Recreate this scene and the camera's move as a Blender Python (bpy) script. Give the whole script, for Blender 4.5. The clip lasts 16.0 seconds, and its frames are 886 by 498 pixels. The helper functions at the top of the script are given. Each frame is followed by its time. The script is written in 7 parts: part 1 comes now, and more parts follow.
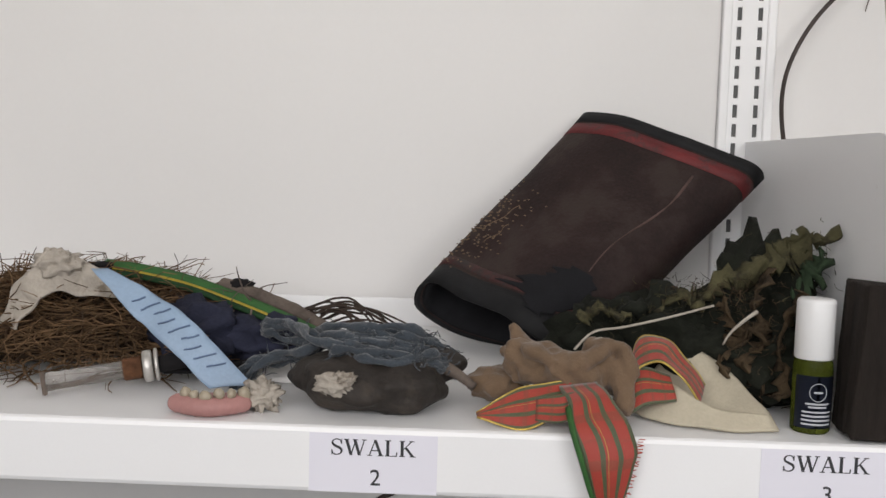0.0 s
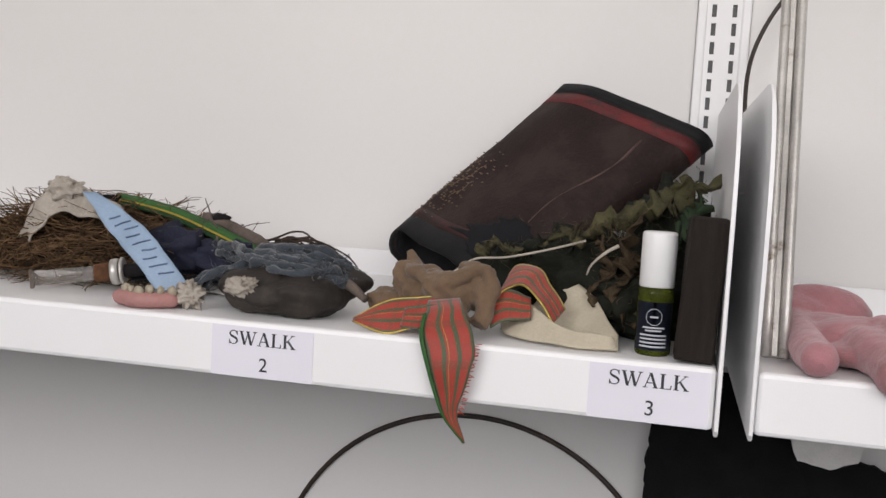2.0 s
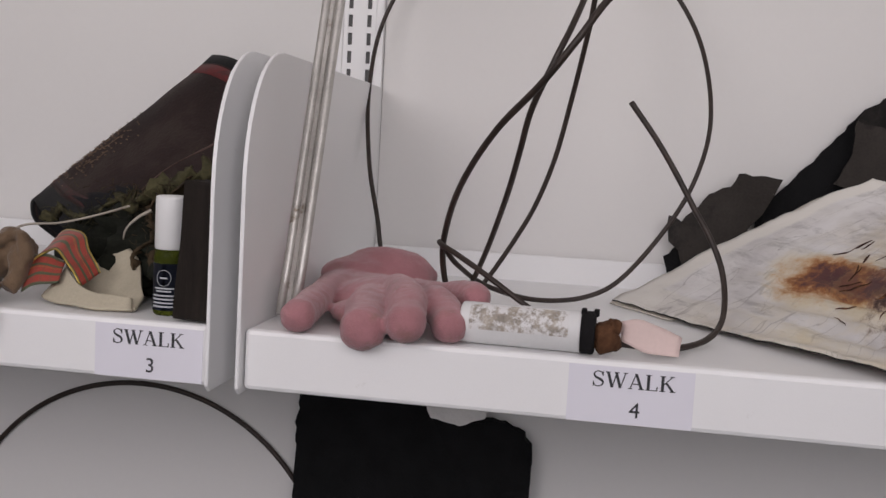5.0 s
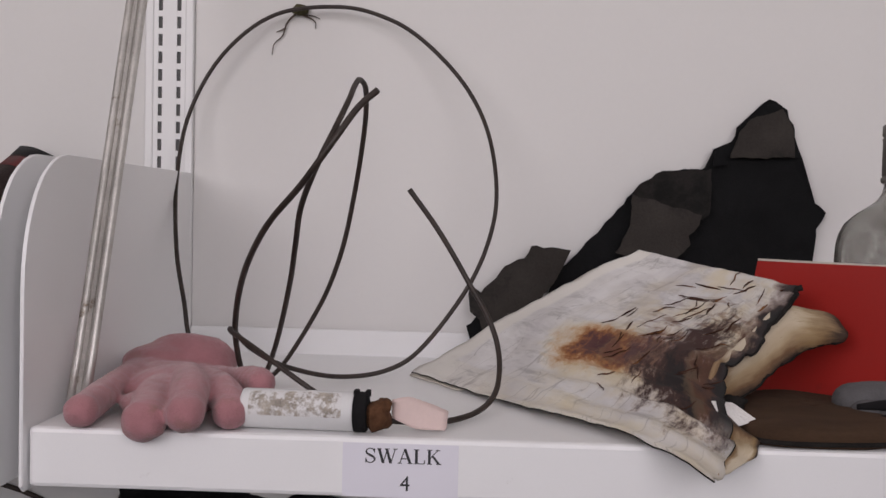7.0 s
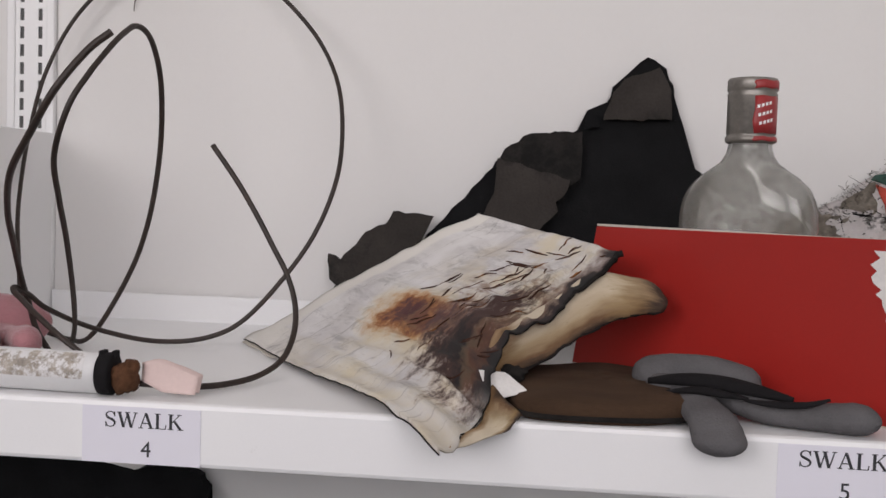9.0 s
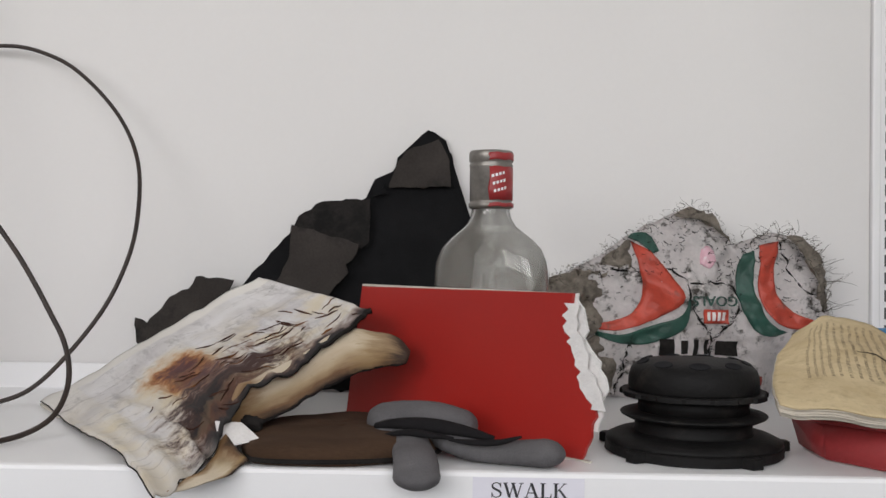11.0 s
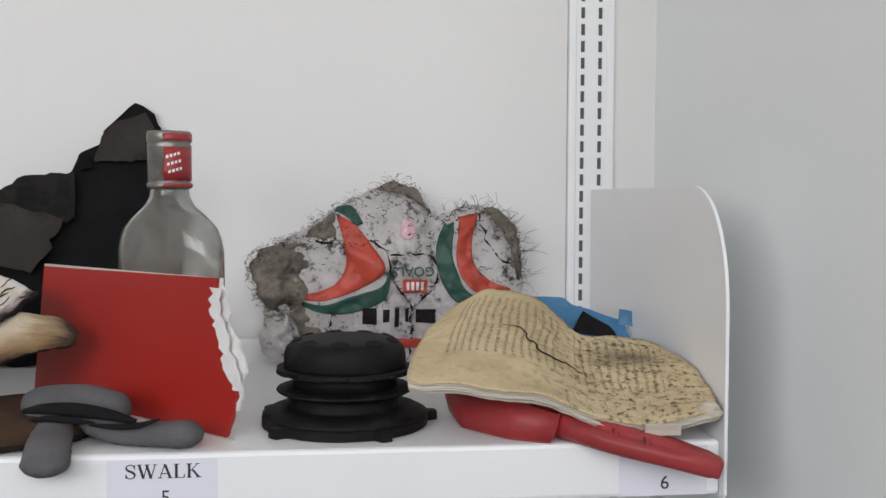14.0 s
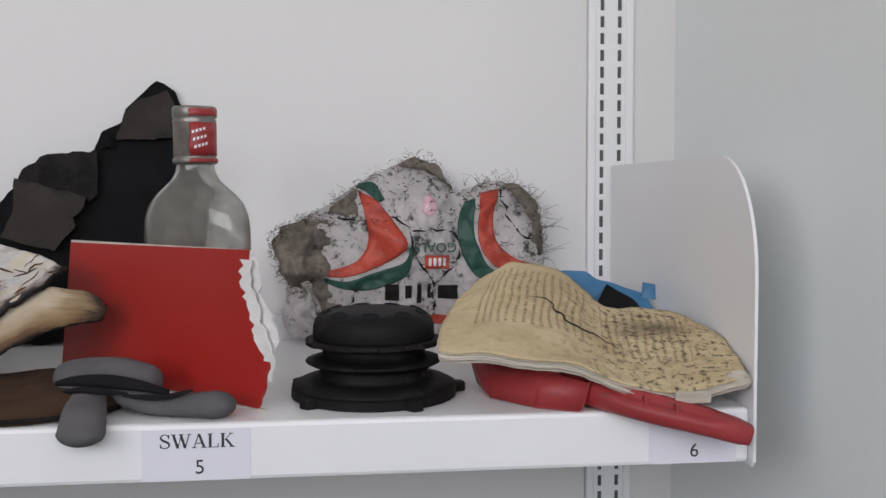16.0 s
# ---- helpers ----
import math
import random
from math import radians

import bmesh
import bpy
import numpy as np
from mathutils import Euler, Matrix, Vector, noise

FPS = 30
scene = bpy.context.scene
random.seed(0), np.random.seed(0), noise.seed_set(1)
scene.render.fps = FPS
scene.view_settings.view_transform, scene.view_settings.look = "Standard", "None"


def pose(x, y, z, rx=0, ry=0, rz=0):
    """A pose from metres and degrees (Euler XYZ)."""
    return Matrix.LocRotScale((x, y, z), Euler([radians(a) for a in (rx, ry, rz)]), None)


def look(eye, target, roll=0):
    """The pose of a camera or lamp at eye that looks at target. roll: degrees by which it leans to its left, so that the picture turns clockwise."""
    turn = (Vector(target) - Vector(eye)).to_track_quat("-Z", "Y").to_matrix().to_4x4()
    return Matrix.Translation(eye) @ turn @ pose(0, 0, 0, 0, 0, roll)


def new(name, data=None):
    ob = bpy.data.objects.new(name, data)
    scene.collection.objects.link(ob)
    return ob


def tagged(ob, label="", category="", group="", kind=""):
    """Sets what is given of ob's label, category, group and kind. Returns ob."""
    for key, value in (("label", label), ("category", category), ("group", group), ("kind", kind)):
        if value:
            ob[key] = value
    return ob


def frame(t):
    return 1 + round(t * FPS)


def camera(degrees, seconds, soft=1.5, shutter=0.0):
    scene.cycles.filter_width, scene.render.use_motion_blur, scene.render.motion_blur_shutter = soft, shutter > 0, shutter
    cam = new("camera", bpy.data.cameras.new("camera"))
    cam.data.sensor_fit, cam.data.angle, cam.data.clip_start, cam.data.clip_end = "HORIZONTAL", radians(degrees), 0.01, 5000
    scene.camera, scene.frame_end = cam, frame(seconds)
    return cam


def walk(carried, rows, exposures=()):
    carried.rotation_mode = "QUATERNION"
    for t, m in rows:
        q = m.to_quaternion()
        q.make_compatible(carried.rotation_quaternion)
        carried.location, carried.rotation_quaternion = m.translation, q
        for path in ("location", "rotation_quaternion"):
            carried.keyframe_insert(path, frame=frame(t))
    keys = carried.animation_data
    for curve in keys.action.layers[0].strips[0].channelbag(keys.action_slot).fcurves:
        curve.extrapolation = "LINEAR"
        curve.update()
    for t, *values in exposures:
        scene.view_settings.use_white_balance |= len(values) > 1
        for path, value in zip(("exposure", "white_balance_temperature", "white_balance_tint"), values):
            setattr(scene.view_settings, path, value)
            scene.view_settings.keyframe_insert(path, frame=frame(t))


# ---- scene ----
cam = camera(48.9, 16.0)
PATH = [
    (0, (0.025, -0.035, 1.414), (-0.037, 1.956, 1.233), 1.6),
    (0.5, (0.098, -0.037, 1.408), (0.016, 1.958, 1.286), 1.2),
    (1, (0.145, -0.048, 1.401), (-0.096, 1.934, 1.281), 0.4),
    (1.5, (0.172, -0.067, 1.394), (-0.193, 1.895, 1.268), 0.4),
    (2, (0.225, -0.095, 1.371), (-0.231, 1.846, 1.215), 3.4),
    (2.5, (0.236, -0.082, 1.371), (-0.242, 1.847, 1.143), 3.9),
    (3, (0.236, -0.049, 1.387), (-0.022, 1.924, 1.184), 4.0),
    (3.5, (0.277, -0.044, 1.383), (0.024, 1.931, 1.197), 3.5),
    (4, (0.348, -0.054, 1.381), (0.018, 1.912, 1.214), 3.8),
    (4.5, (0.419, -0.065, 1.378), (0.061, 1.894, 1.19), 3.8),
    (5, (0.48, -0.068, 1.378), (0.177, 1.9, 1.186), 3.2),
    (5.2, (0.495, -0.072, 1.383), (0.244, 1.904, 1.209), 3.5),
    (7.3, (0.55, -0.1, 1.404), (0.565, 1.899, 1.333), 0.3),
    (7.5, (0.538, -0.092, 1.399), (0.624, 1.904, 1.312), 0.4),
    (8, (0.557, -0.069, 1.399), (0.584, 1.929, 1.302), 0.4),
    (8.5, (0.659, -0.046, 1.391), (0.524, 1.946, 1.282), 1.6),
    (9, (0.728, -0.049, 1.391), (0.534, 1.939, 1.282), 1.9),
    (9.5, (0.782, -0.068, 1.395), (0.629, 1.924, 1.32), 1.6),
    (9.7, (0.795, -0.08, 1.395), (0.682, 1.916, 1.341), 1.3),
    (11.8, (0.9, -0.107, 1.405), (0.856, 1.892, 1.425), 0.9),
    (12, (0.913, -0.106, 1.408), (0.896, 1.894, 1.404), 1.5),
    (12.5, (0.953, -0.103, 1.41), (0.993, 1.893, 1.299), 0.4),
    (13, (0.977, -0.115, 1.419), (1.101, 1.878, 1.301), 0.8),
    (13.5, (0.993, -0.12, 1.421), (1.195, 1.866, 1.309), 0.5),
    (14, (0.999, -0.133, 1.427), (1.225, 1.851, 1.325), 0.2),
    (14.5, (1.004, -0.135, 1.419), (1.263, 1.847, 1.336), 0.1),
    (15, (1.005, -0.13, 1.412), (1.246, 1.853, 1.316), -0.2),
    (15.5, (0.998, -0.133, 1.412), (1.232, 1.85, 1.294), -0.0),
    (16, (0.982, -0.134, 1.415), (1.2, 1.85, 1.29), -0.2),
]
LOOKS = [(0, -0.25, 6600, 11), (1, -0.02, 6600, 12), (2.5, -0.29, 6600, 14), (4, -0.33, 6600, 15), (5, -0.74, 6600, 18), (7.5, -0.79, 6600, 20), (8.5, -0.70, 6600, 18), (9.7, -0.38, 6550, 14), (12, -0.41, 6400, 11), (13, -0.24, 6350, 11), (14, -0.35, 6300, 10), (14.5, -0.44, 6250, 12.5), (16, -0.49, 6250, 12.5)]
walk(cam, [(t, look(eye, target, roll)) for t, eye, target, roll in PATH], LOOKS)

# ---- light ----
world = bpy.data.worlds.new("world")
scene.world = world
world.use_nodes = True
sky = world.node_tree.nodes.new("ShaderNodeTexSky")
sky.sky_type, sky.sun_disc = "NISHITA", False
sky.sun_elevation, sky.sun_rotation = radians(40), radians(150)
world.node_tree.links.new(sky.outputs[0], world.node_tree.nodes["Background"].inputs[0])
world.node_tree.nodes["Background"].inputs[1].default_value = 0.1


def lamp(name, kind, energy, colour, m, size=1.0, size_y=1.0):
    data = bpy.data.lights.new(name, kind)
    data.energy, data.color = energy, colour
    if kind == "AREA":
        data.shape, data.size, data.size_y = "RECTANGLE", size, size_y
    ob = new(name, data)
    ob.matrix_world = m
    return ob


sun = lamp("sun", "SUN", 2.0, (1.0, 0.95, 0.88), look((6, -9, 8), (0, 0, 0)))
sun.data.angle = radians(0.5)
WINDOW_POWER, LEFT_FILL_POWER = 18.5, 26.0
lamp("window_daylight", "AREA", WINDOW_POWER, (1.0, 0.985, 0.97), look((1.15, -1.42, 2.0), (0.9, 0.6, 1.2)), 1.3, 0.9)
# Unseen fill added at the left to brighten the pier and left-facing sides
lamp("side_window_daylight", "AREA", LEFT_FILL_POWER, (1.0, 0.98, 0.96), look((-0.45, -1.42, 2.0), (0.75, 0.6, 1.2)), 1.3, 0.9)


# ---- materials ----
def nodes_of(name):
    m = bpy.data.materials.new(name)
    m.use_nodes = True
    return m, m.node_tree, m.node_tree.nodes["Principled BSDF"]


def surface(name, colour, rough=0.6, spread=0.12, scale=60.0, fine=500.0, bump=0.15, metal=0.0, stain=None, stain_scale=14.0,
            stain_at=0.6, sheen=0.0, spec=0.5, random_value=0.0, stretch=(1, 1, 1)):
    """A worn surface: coarse and fine noise on colour and height, and stains of another colour where given."""
    m, tree, bsdf = nodes_of(name)
    n, link = tree.nodes, tree.links.new
    coord = n.new("ShaderNodeTexCoord")
    mapping = n.new("ShaderNodeMapping")
    mapping.inputs["Scale"].default_value = stretch
    link(coord.outputs["Object"], mapping.inputs["Vector"])
    noises = []
    for s, detail in ((scale, 5), (fine, 3)):
        t = n.new("ShaderNodeTexNoise")
        t.inputs["Scale"].default_value, t.inputs["Detail"].default_value = s, detail
        link(mapping.outputs[0], t.inputs["Vector"])
        noises.append(t)
    mix = n.new("ShaderNodeMath")
    mix.operation = "MULTIPLY_ADD"
    link(noises[1].outputs[0], mix.inputs[0])
    mix.inputs[1].default_value = 0.45
    link(noises[0].outputs[0], mix.inputs[2])
    ramp = n.new("ShaderNodeValToRGB")
    ramp.color_ramp.elements[0].position, ramp.color_ramp.elements[1].position = 0.45, 1.0
    ramp.color_ramp.elements[0].color = (*[c * (1 - spread) for c in colour], 1)
    ramp.color_ramp.elements[1].color = (*[min(1, c * (1 + spread)) for c in colour], 1)
    link(mix.outputs[0], ramp.inputs[0])
    out = ramp.outputs[0]
    if stain:
        s = n.new("ShaderNodeTexNoise")
        s.inputs["Scale"].default_value, s.inputs["Detail"].default_value, s.inputs["Roughness"].default_value = stain_scale, 8, 0.7
        link(mapping.outputs[0], s.inputs["Vector"])
        r = n.new("ShaderNodeValToRGB")
        r.color_ramp.elements[0].position, r.color_ramp.elements[1].position = stain_at, stain_at + 0.1
        link(s.outputs[0], r.inputs[0])
        blend = n.new("ShaderNodeMixRGB")
        link(r.outputs[0], blend.inputs[0])
        link(out, blend.inputs[1])
        blend.inputs[2].default_value = (*stain, 1)
        out = blend.outputs[0]
    if random_value:
        info = n.new("ShaderNodeNewGeometry")
        scale_node = n.new("ShaderNodeMapRange")
        scale_node.inputs[3].default_value, scale_node.inputs[4].default_value = 1 - random_value, 1 + random_value
        link(info.outputs["Random Per Island"], scale_node.inputs[0])
        hsv = n.new("ShaderNodeHueSaturation")
        link(scale_node.outputs[0], hsv.inputs["Value"])
        link(out, hsv.inputs["Color"])
        out = hsv.outputs[0]
    link(out, bsdf.inputs["Base Color"])
    bsdf.inputs["Roughness"].default_value, bsdf.inputs["Metallic"].default_value = rough, metal
    bsdf.inputs["Specular IOR Level"].default_value = spec if rough < 0.8 else 0.22
    if sheen:
        bsdf.inputs["Sheen Weight"].default_value = sheen
    if bump:
        b = n.new("ShaderNodeBump")
        b.inputs["Strength"].default_value, b.inputs["Distance"].default_value = bump, 0.002
        link(mix.outputs[0], b.inputs["Height"])
        link(b.outputs[0], bsdf.inputs["Normal"])
    return m


WALL = surface("wall_paint", (0.78, 0.765, 0.755), 0.75, 0.02, 3, 300, 0.05)
PIER = surface("pale_green_white_paint", (0.88, 0.905, 0.89), 0.7, 0.02, 3, 300, 0.05)
PANEL = surface("cream_steel_panel", (0.75, 0.737, 0.725), 0.5, 0.015, 4, 250, 0.03)
STEEL = surface("white_powder_coat", (0.87, 0.87, 0.875), 0.38, 0.02, 6, 900, 0.04, stain=(0.66, 0.64, 0.62), stain_scale=40, stain_at=0.68)
FLOOR = surface("grey_carpet", (0.060, 0.070, 0.085), 0.95, 0.2, 40, 700, 0.4)
# Dark grey painted in for the shade inside slots
HOLE_SHADE = surface("painted_gap_shade", (0.13, 0.13, 0.13), 0.9, 0.1, 60, 500, 0)
LABEL_PAPER = surface("label_paper", (0.78, 0.77, 0.84), 0.8, 0.01, 30, 800, 0.02)
INK = surface("black_ink", (0.03, 0.03, 0.035), 0.7, 0.1, 100, 800, 0)


# ---- builders ----
def part(name, bm, material, parent=None, label="", smooth=False):
    """One mesh object out of a bmesh, under a thing or a part."""
    me = bpy.data.meshes.new(name)
    bmesh.ops.recalc_face_normals(bm, faces=bm.faces)
    bm.to_mesh(me)
    bm.free()
    for mt in (material if isinstance(material, (list, tuple)) else [material]):
        me.materials.append(mt)
    if smooth:
        for p in me.polygons:
            p.use_smooth = True
    ob = new(name, me)
    if parent:
        ob.parent = parent
        ob.matrix_parent_inverse = Matrix.Identity(4)
    if label:
        ob["label"] = label
    return ob


def thing(name, label, category, m=None, group="", kind=""):
    ob = new(name)
    ob.empty_display_size = 0.02
    if m is not None:
        ob.matrix_world = m
    return tagged(ob, label, category, group, kind)


def box(bm, lo, hi, bevel=0.0):
    c, s = [(a + b) / 2 for a, b in zip(lo, hi)], [b - a for a, b in zip(lo, hi)]
    made = bmesh.ops.create_cube(bm, size=1, matrix=Matrix.Translation(c) @ Matrix.Diagonal((*s, 1)))
    if bevel:
        edges = list({e for v in made["verts"] for e in v.link_edges})
        bmesh.ops.bevel(bm, geom=edges, offset=bevel, segments=2, affect="EDGES", profile=0.5)
    return bm


def boxed(lo, hi, bevel=0.0):
    return box(bmesh.new(), lo, hi, bevel)


def slab(bm, outline, depth, m=Matrix.Identity(4)):
    """A plate with that outline (x, z) and thickness along y, at the pose m."""
    front = [bm.verts.new(m @ Vector((x, 0, z))) for x, z in outline]
    back = [bm.verts.new(m @ Vector((x, depth, z))) for x, z in outline]
    bm.faces.new(front), bm.faces.new(back[::-1])
    for i in range(len(outline)):
        j = (i + 1) % len(outline)
        bm.faces.new((front[i], back[i], back[j], front[j]))
    return bm


def lathe(bm, profile, seg=32, m=Matrix.Identity(4), sx=1.0, sy=1.0):
    """Turns (radius, height) pairs round z."""
    rings = []
    for r, z in profile:
        rings.append([bm.verts.new(m @ Vector((r * sx * math.cos(math.tau * k / seg), r * sy * math.sin(math.tau * k / seg), z))) for k in range(seg)])
    for a, b in zip(rings, rings[1:]):
        for k in range(seg):
            bm.faces.new((a[k], a[(k + 1) % seg], b[(k + 1) % seg], b[k]))
    bm.faces.new(rings[0][::-1]), bm.faces.new(rings[-1])
    return bm


def spline(points, steps=8):
    """Points on a smooth curve through those given."""
    p = [Vector(q) for q in points]
    p = [2 * p[0] - p[1], *p, 2 * p[-1] - p[-2]]
    out = []
    for i in range(1, len(p) - 2):
        for k in range(steps):
            t = k / steps
            out.append(0.5 * (2 * p[i] + (p[i + 1] - p[i - 1]) * t + (2 * p[i - 1] - 5 * p[i] + 4 * p[i + 1] - p[i + 2]) * t * t
                              + (3 * p[i] - p[i - 1] - 3 * p[i + 1] + p[i + 2]) * t ** 3))
    return out + [p[-2]]


def tube(bm, points, radius, seg=8, flat=1.0):
    """A tube along points; radius is one number or one for each end and the middle."""
    pts = [Vector(q) for q in points]
    n, rings, side = len(pts), [], None
    for i, q in enumerate(pts):
        way = (pts[min(i + 1, n - 1)] - pts[max(i - 1, 0)]).normalized()
        if side is None:
            side = way.orthogonal().normalized()
        side = (side - way * side.dot(way)).normalized()
        other = way.cross(side)
        r = radius if isinstance(radius, (int, float)) else radius(i / (n - 1))
        rings.append([bm.verts.new(q + side * r * math.cos(math.tau * k / seg) + other * r * flat * math.sin(math.tau * k / seg)) for k in range(seg)])
    for a, b in zip(rings, rings[1:]):
        for k in range(seg):
            bm.faces.new((a[k], a[(k + 1) % seg], b[(k + 1) % seg], b[k]))
    bm.faces.new(rings[0][::-1]), bm.faces.new(rings[-1])
    return bm


def sheet(bm, rows, thick=0.001):
    """A grid of points, rows by columns, as a plate with that thickness."""
    h, w = len(rows), len(rows[0])
    P = [[Vector(q) for q in r] for r in rows]
    top, low, uv, spot = [], [], bm.loops.layers.uv.get("sheet") or bm.loops.layers.uv.new("sheet"), {}
    for i in range(h):
        ta, la = [], []
        for j in range(w):
            du = P[min(i + 1, h - 1)][j] - P[max(i - 1, 0)][j]
            dv = P[i][min(j + 1, w - 1)] - P[i][max(j - 1, 0)]
            nrm = du.cross(dv)
            nrm = nrm.normalized() if nrm.length > 1e-9 else Vector((0, 0, 1))
            ta.append(bm.verts.new(P[i][j] + nrm * thick / 2))
            la.append(bm.verts.new(P[i][j] - nrm * thick / 2))
            spot[ta[-1]] = spot[la[-1]] = (j / max(1, w - 1), i / max(1, h - 1))
        top.append(ta), low.append(la)
    for i in range(h - 1):
        for j in range(w - 1):
            bm.faces.new((top[i][j], top[i][j + 1], top[i + 1][j + 1], top[i + 1][j]))
            bm.faces.new((low[i][j], low[i + 1][j], low[i + 1][j + 1], low[i][j + 1]))
    ring = [(0, j) for j in range(w)] + [(i, w - 1) for i in range(1, h)] + [(h - 1, j) for j in range(w - 2, -1, -1)] + [(i, 0) for i in range(h - 2, 0, -1)]
    for (i, j), (k, l) in zip(ring, ring[1:] + ring[:1]):
        bm.faces.new((top[i][j], low[i][j], low[k][l], top[k][l]))
    for f in {f for v in spot for f in v.link_faces}:
        for c in f.loops:
            c[uv].uv = spot[c.vert]
    return bm


def blob(centre, size, seed=0, wobble=0.25, freq=2.0, level=4, turn=(0, 0, 0)):
    """A lumpy closed body."""
    bm = bmesh.new()
    bmesh.ops.create_icosphere(bm, subdivisions=level, radius=1)
    r = Euler([radians(a) for a in turn]).to_matrix()
    for v in bm.verts:
        d = v.co.copy()
        k = 1 + wobble * noise.fractal(d * freq + Vector((seed * 7.1, seed * 3.3, seed)), 1.0, 2.0, 4)
        v.co = Vector(centre) + r @ Vector((d.x * size[0], d.y * size[1], d.z * size[2])) * k
    return bm


def text_mesh(name, body, size, material, m, parent, extrude=0.00015, squeeze=1.0):
    """Lettering with the built-in font, as a mesh, centred on m (x right, y up, z towards the reader)."""
    cu = bpy.data.curves.new(name, "FONT")
    cu.body, cu.size, cu.extrude, cu.align_x, cu.align_y = body, size, extrude, "CENTER", "CENTER"
    tmp = bpy.data.objects.new(name, cu)
    scene.collection.objects.link(tmp)
    me = bpy.data.meshes.new_from_object(tmp.evaluated_get(bpy.context.evaluated_depsgraph_get()))
    bpy.data.objects.remove(tmp)
    me.transform(m @ Matrix.Diagonal((squeeze, 1, 1, 1)))
    me.materials.clear()
    me.materials.append(material)
    ob = new(name, me)
    ob.parent = parent
    return ob


# ---- the room ----
FRONT, BACK, TOP, LIP = 0.482, 0.822, 1.268, 1.231      # the shelf's front, the panels, the shelf's surface, its lower edge
FLOOR_Z, CEIL = 0.0, 2.6
tagged(part("floor", boxed((-2.3, -1.6, -0.1), (3.3, 1.0, 0)), FLOOR), "grey carpet floor of a plain room", "floor", kind="structure")
tagged(part("ceiling", boxed((-2.3, -1.6, CEIL), (3.3, 1.0, CEIL + 0.1)), WALL), "plain white painted ceiling of the room", "ceiling", kind="structure")
tagged(part("wall_north", boxed((-2.3, BACK + 0.02, 0), (3.3, 1.0, CEIL)), WALL), "plain white painted wall behind the shelving", "wall", kind="structure")
tagged(part("wall_west", boxed((-2.4, -1.6, 0), (-2.3, 1.0, CEIL)), WALL), "plain white painted wall closing the room", "wall", kind="structure")
tagged(part("wall_east", boxed((3.3, -1.6, 0), (3.4, 1.0, CEIL)), WALL), "plain white painted wall closing the room", "wall", kind="structure")
tagged(part("wall_pier", boxed((1.322, 0.12, 0), (1.75, BACK + 0.018, CEIL), 0.002), PIER), "smooth off-white wall beside the shelf end", "wall", kind="structure")
# Unseen wall; its two openings follow where the area lamps stand
bm = bmesh.new()
for lo, hi in (((-2.4, 0), (3.4, 1.5)), ((-2.4, 2.5), (3.4, CEIL)), ((-2.4, 1.5), (-1.15, 2.5)), ((0.25, 1.5), (0.45, 2.5)), ((1.85, 1.5), (3.4, 2.5))):
    box(bm, (lo[0], -1.7, lo[1]), (hi[0], -1.6, hi[1]))
tagged(part("wall_south", bm, WALL), "unseen white wall with openings placed to suit the lamps", "wall", kind="structure")


# ---- the shelving ----
def bracket_outline(rise=1.437, low=1.2285):
    y0, y1, r = FRONT - 0.006, BACK - 0.006, 0.062
    pts = [(y1, low), (y1, rise)]
    for k in range(11):
        a = math.pi / 2 * k / 10
        pts.append((y0 + r - r * math.sin(a) * 0.98, rise - 0.085 + 0.085 * math.cos(a)))
    pts += [(y0, low + 0.004), (y0 + 0.004, low)]
    return pts


def shelf(name, x0, x1, label):
    t = thing(name, label, "shelf", group="steel shelves", kind="structure")
    bm = boxed((x0, FRONT, LIP), (x1, BACK - 0.004, TOP), 0.0030)
    part("shelf_board", bm, STEEL, t)
    part("back_lip", boxed((x0 + 0.001, BACK - 0.008, TOP - 0.002), (x1 - 0.001, BACK - 0.003, 1.292), 0.0012), STEEL, t)
    return t


def end_bracket(x):
    t = thing("shelf_bracket", "white steel end bracket with rounded front corner", "bracket", group="shelf brackets", kind="structure")
    turned = pose(x, 0, 0, 0, 0, 90)
    bm = slab(bmesh.new(), bracket_outline(), 0.0024, turned)
    bmesh.ops.bevel(bm, geom=[e for e in bm.edges if abs(e.verts[0].co.x - e.verts[1].co.x) < 1e-6], offset=0.0006, segments=1, affect="EDGES")
    part("plate", bm, STEEL, t)
    return t


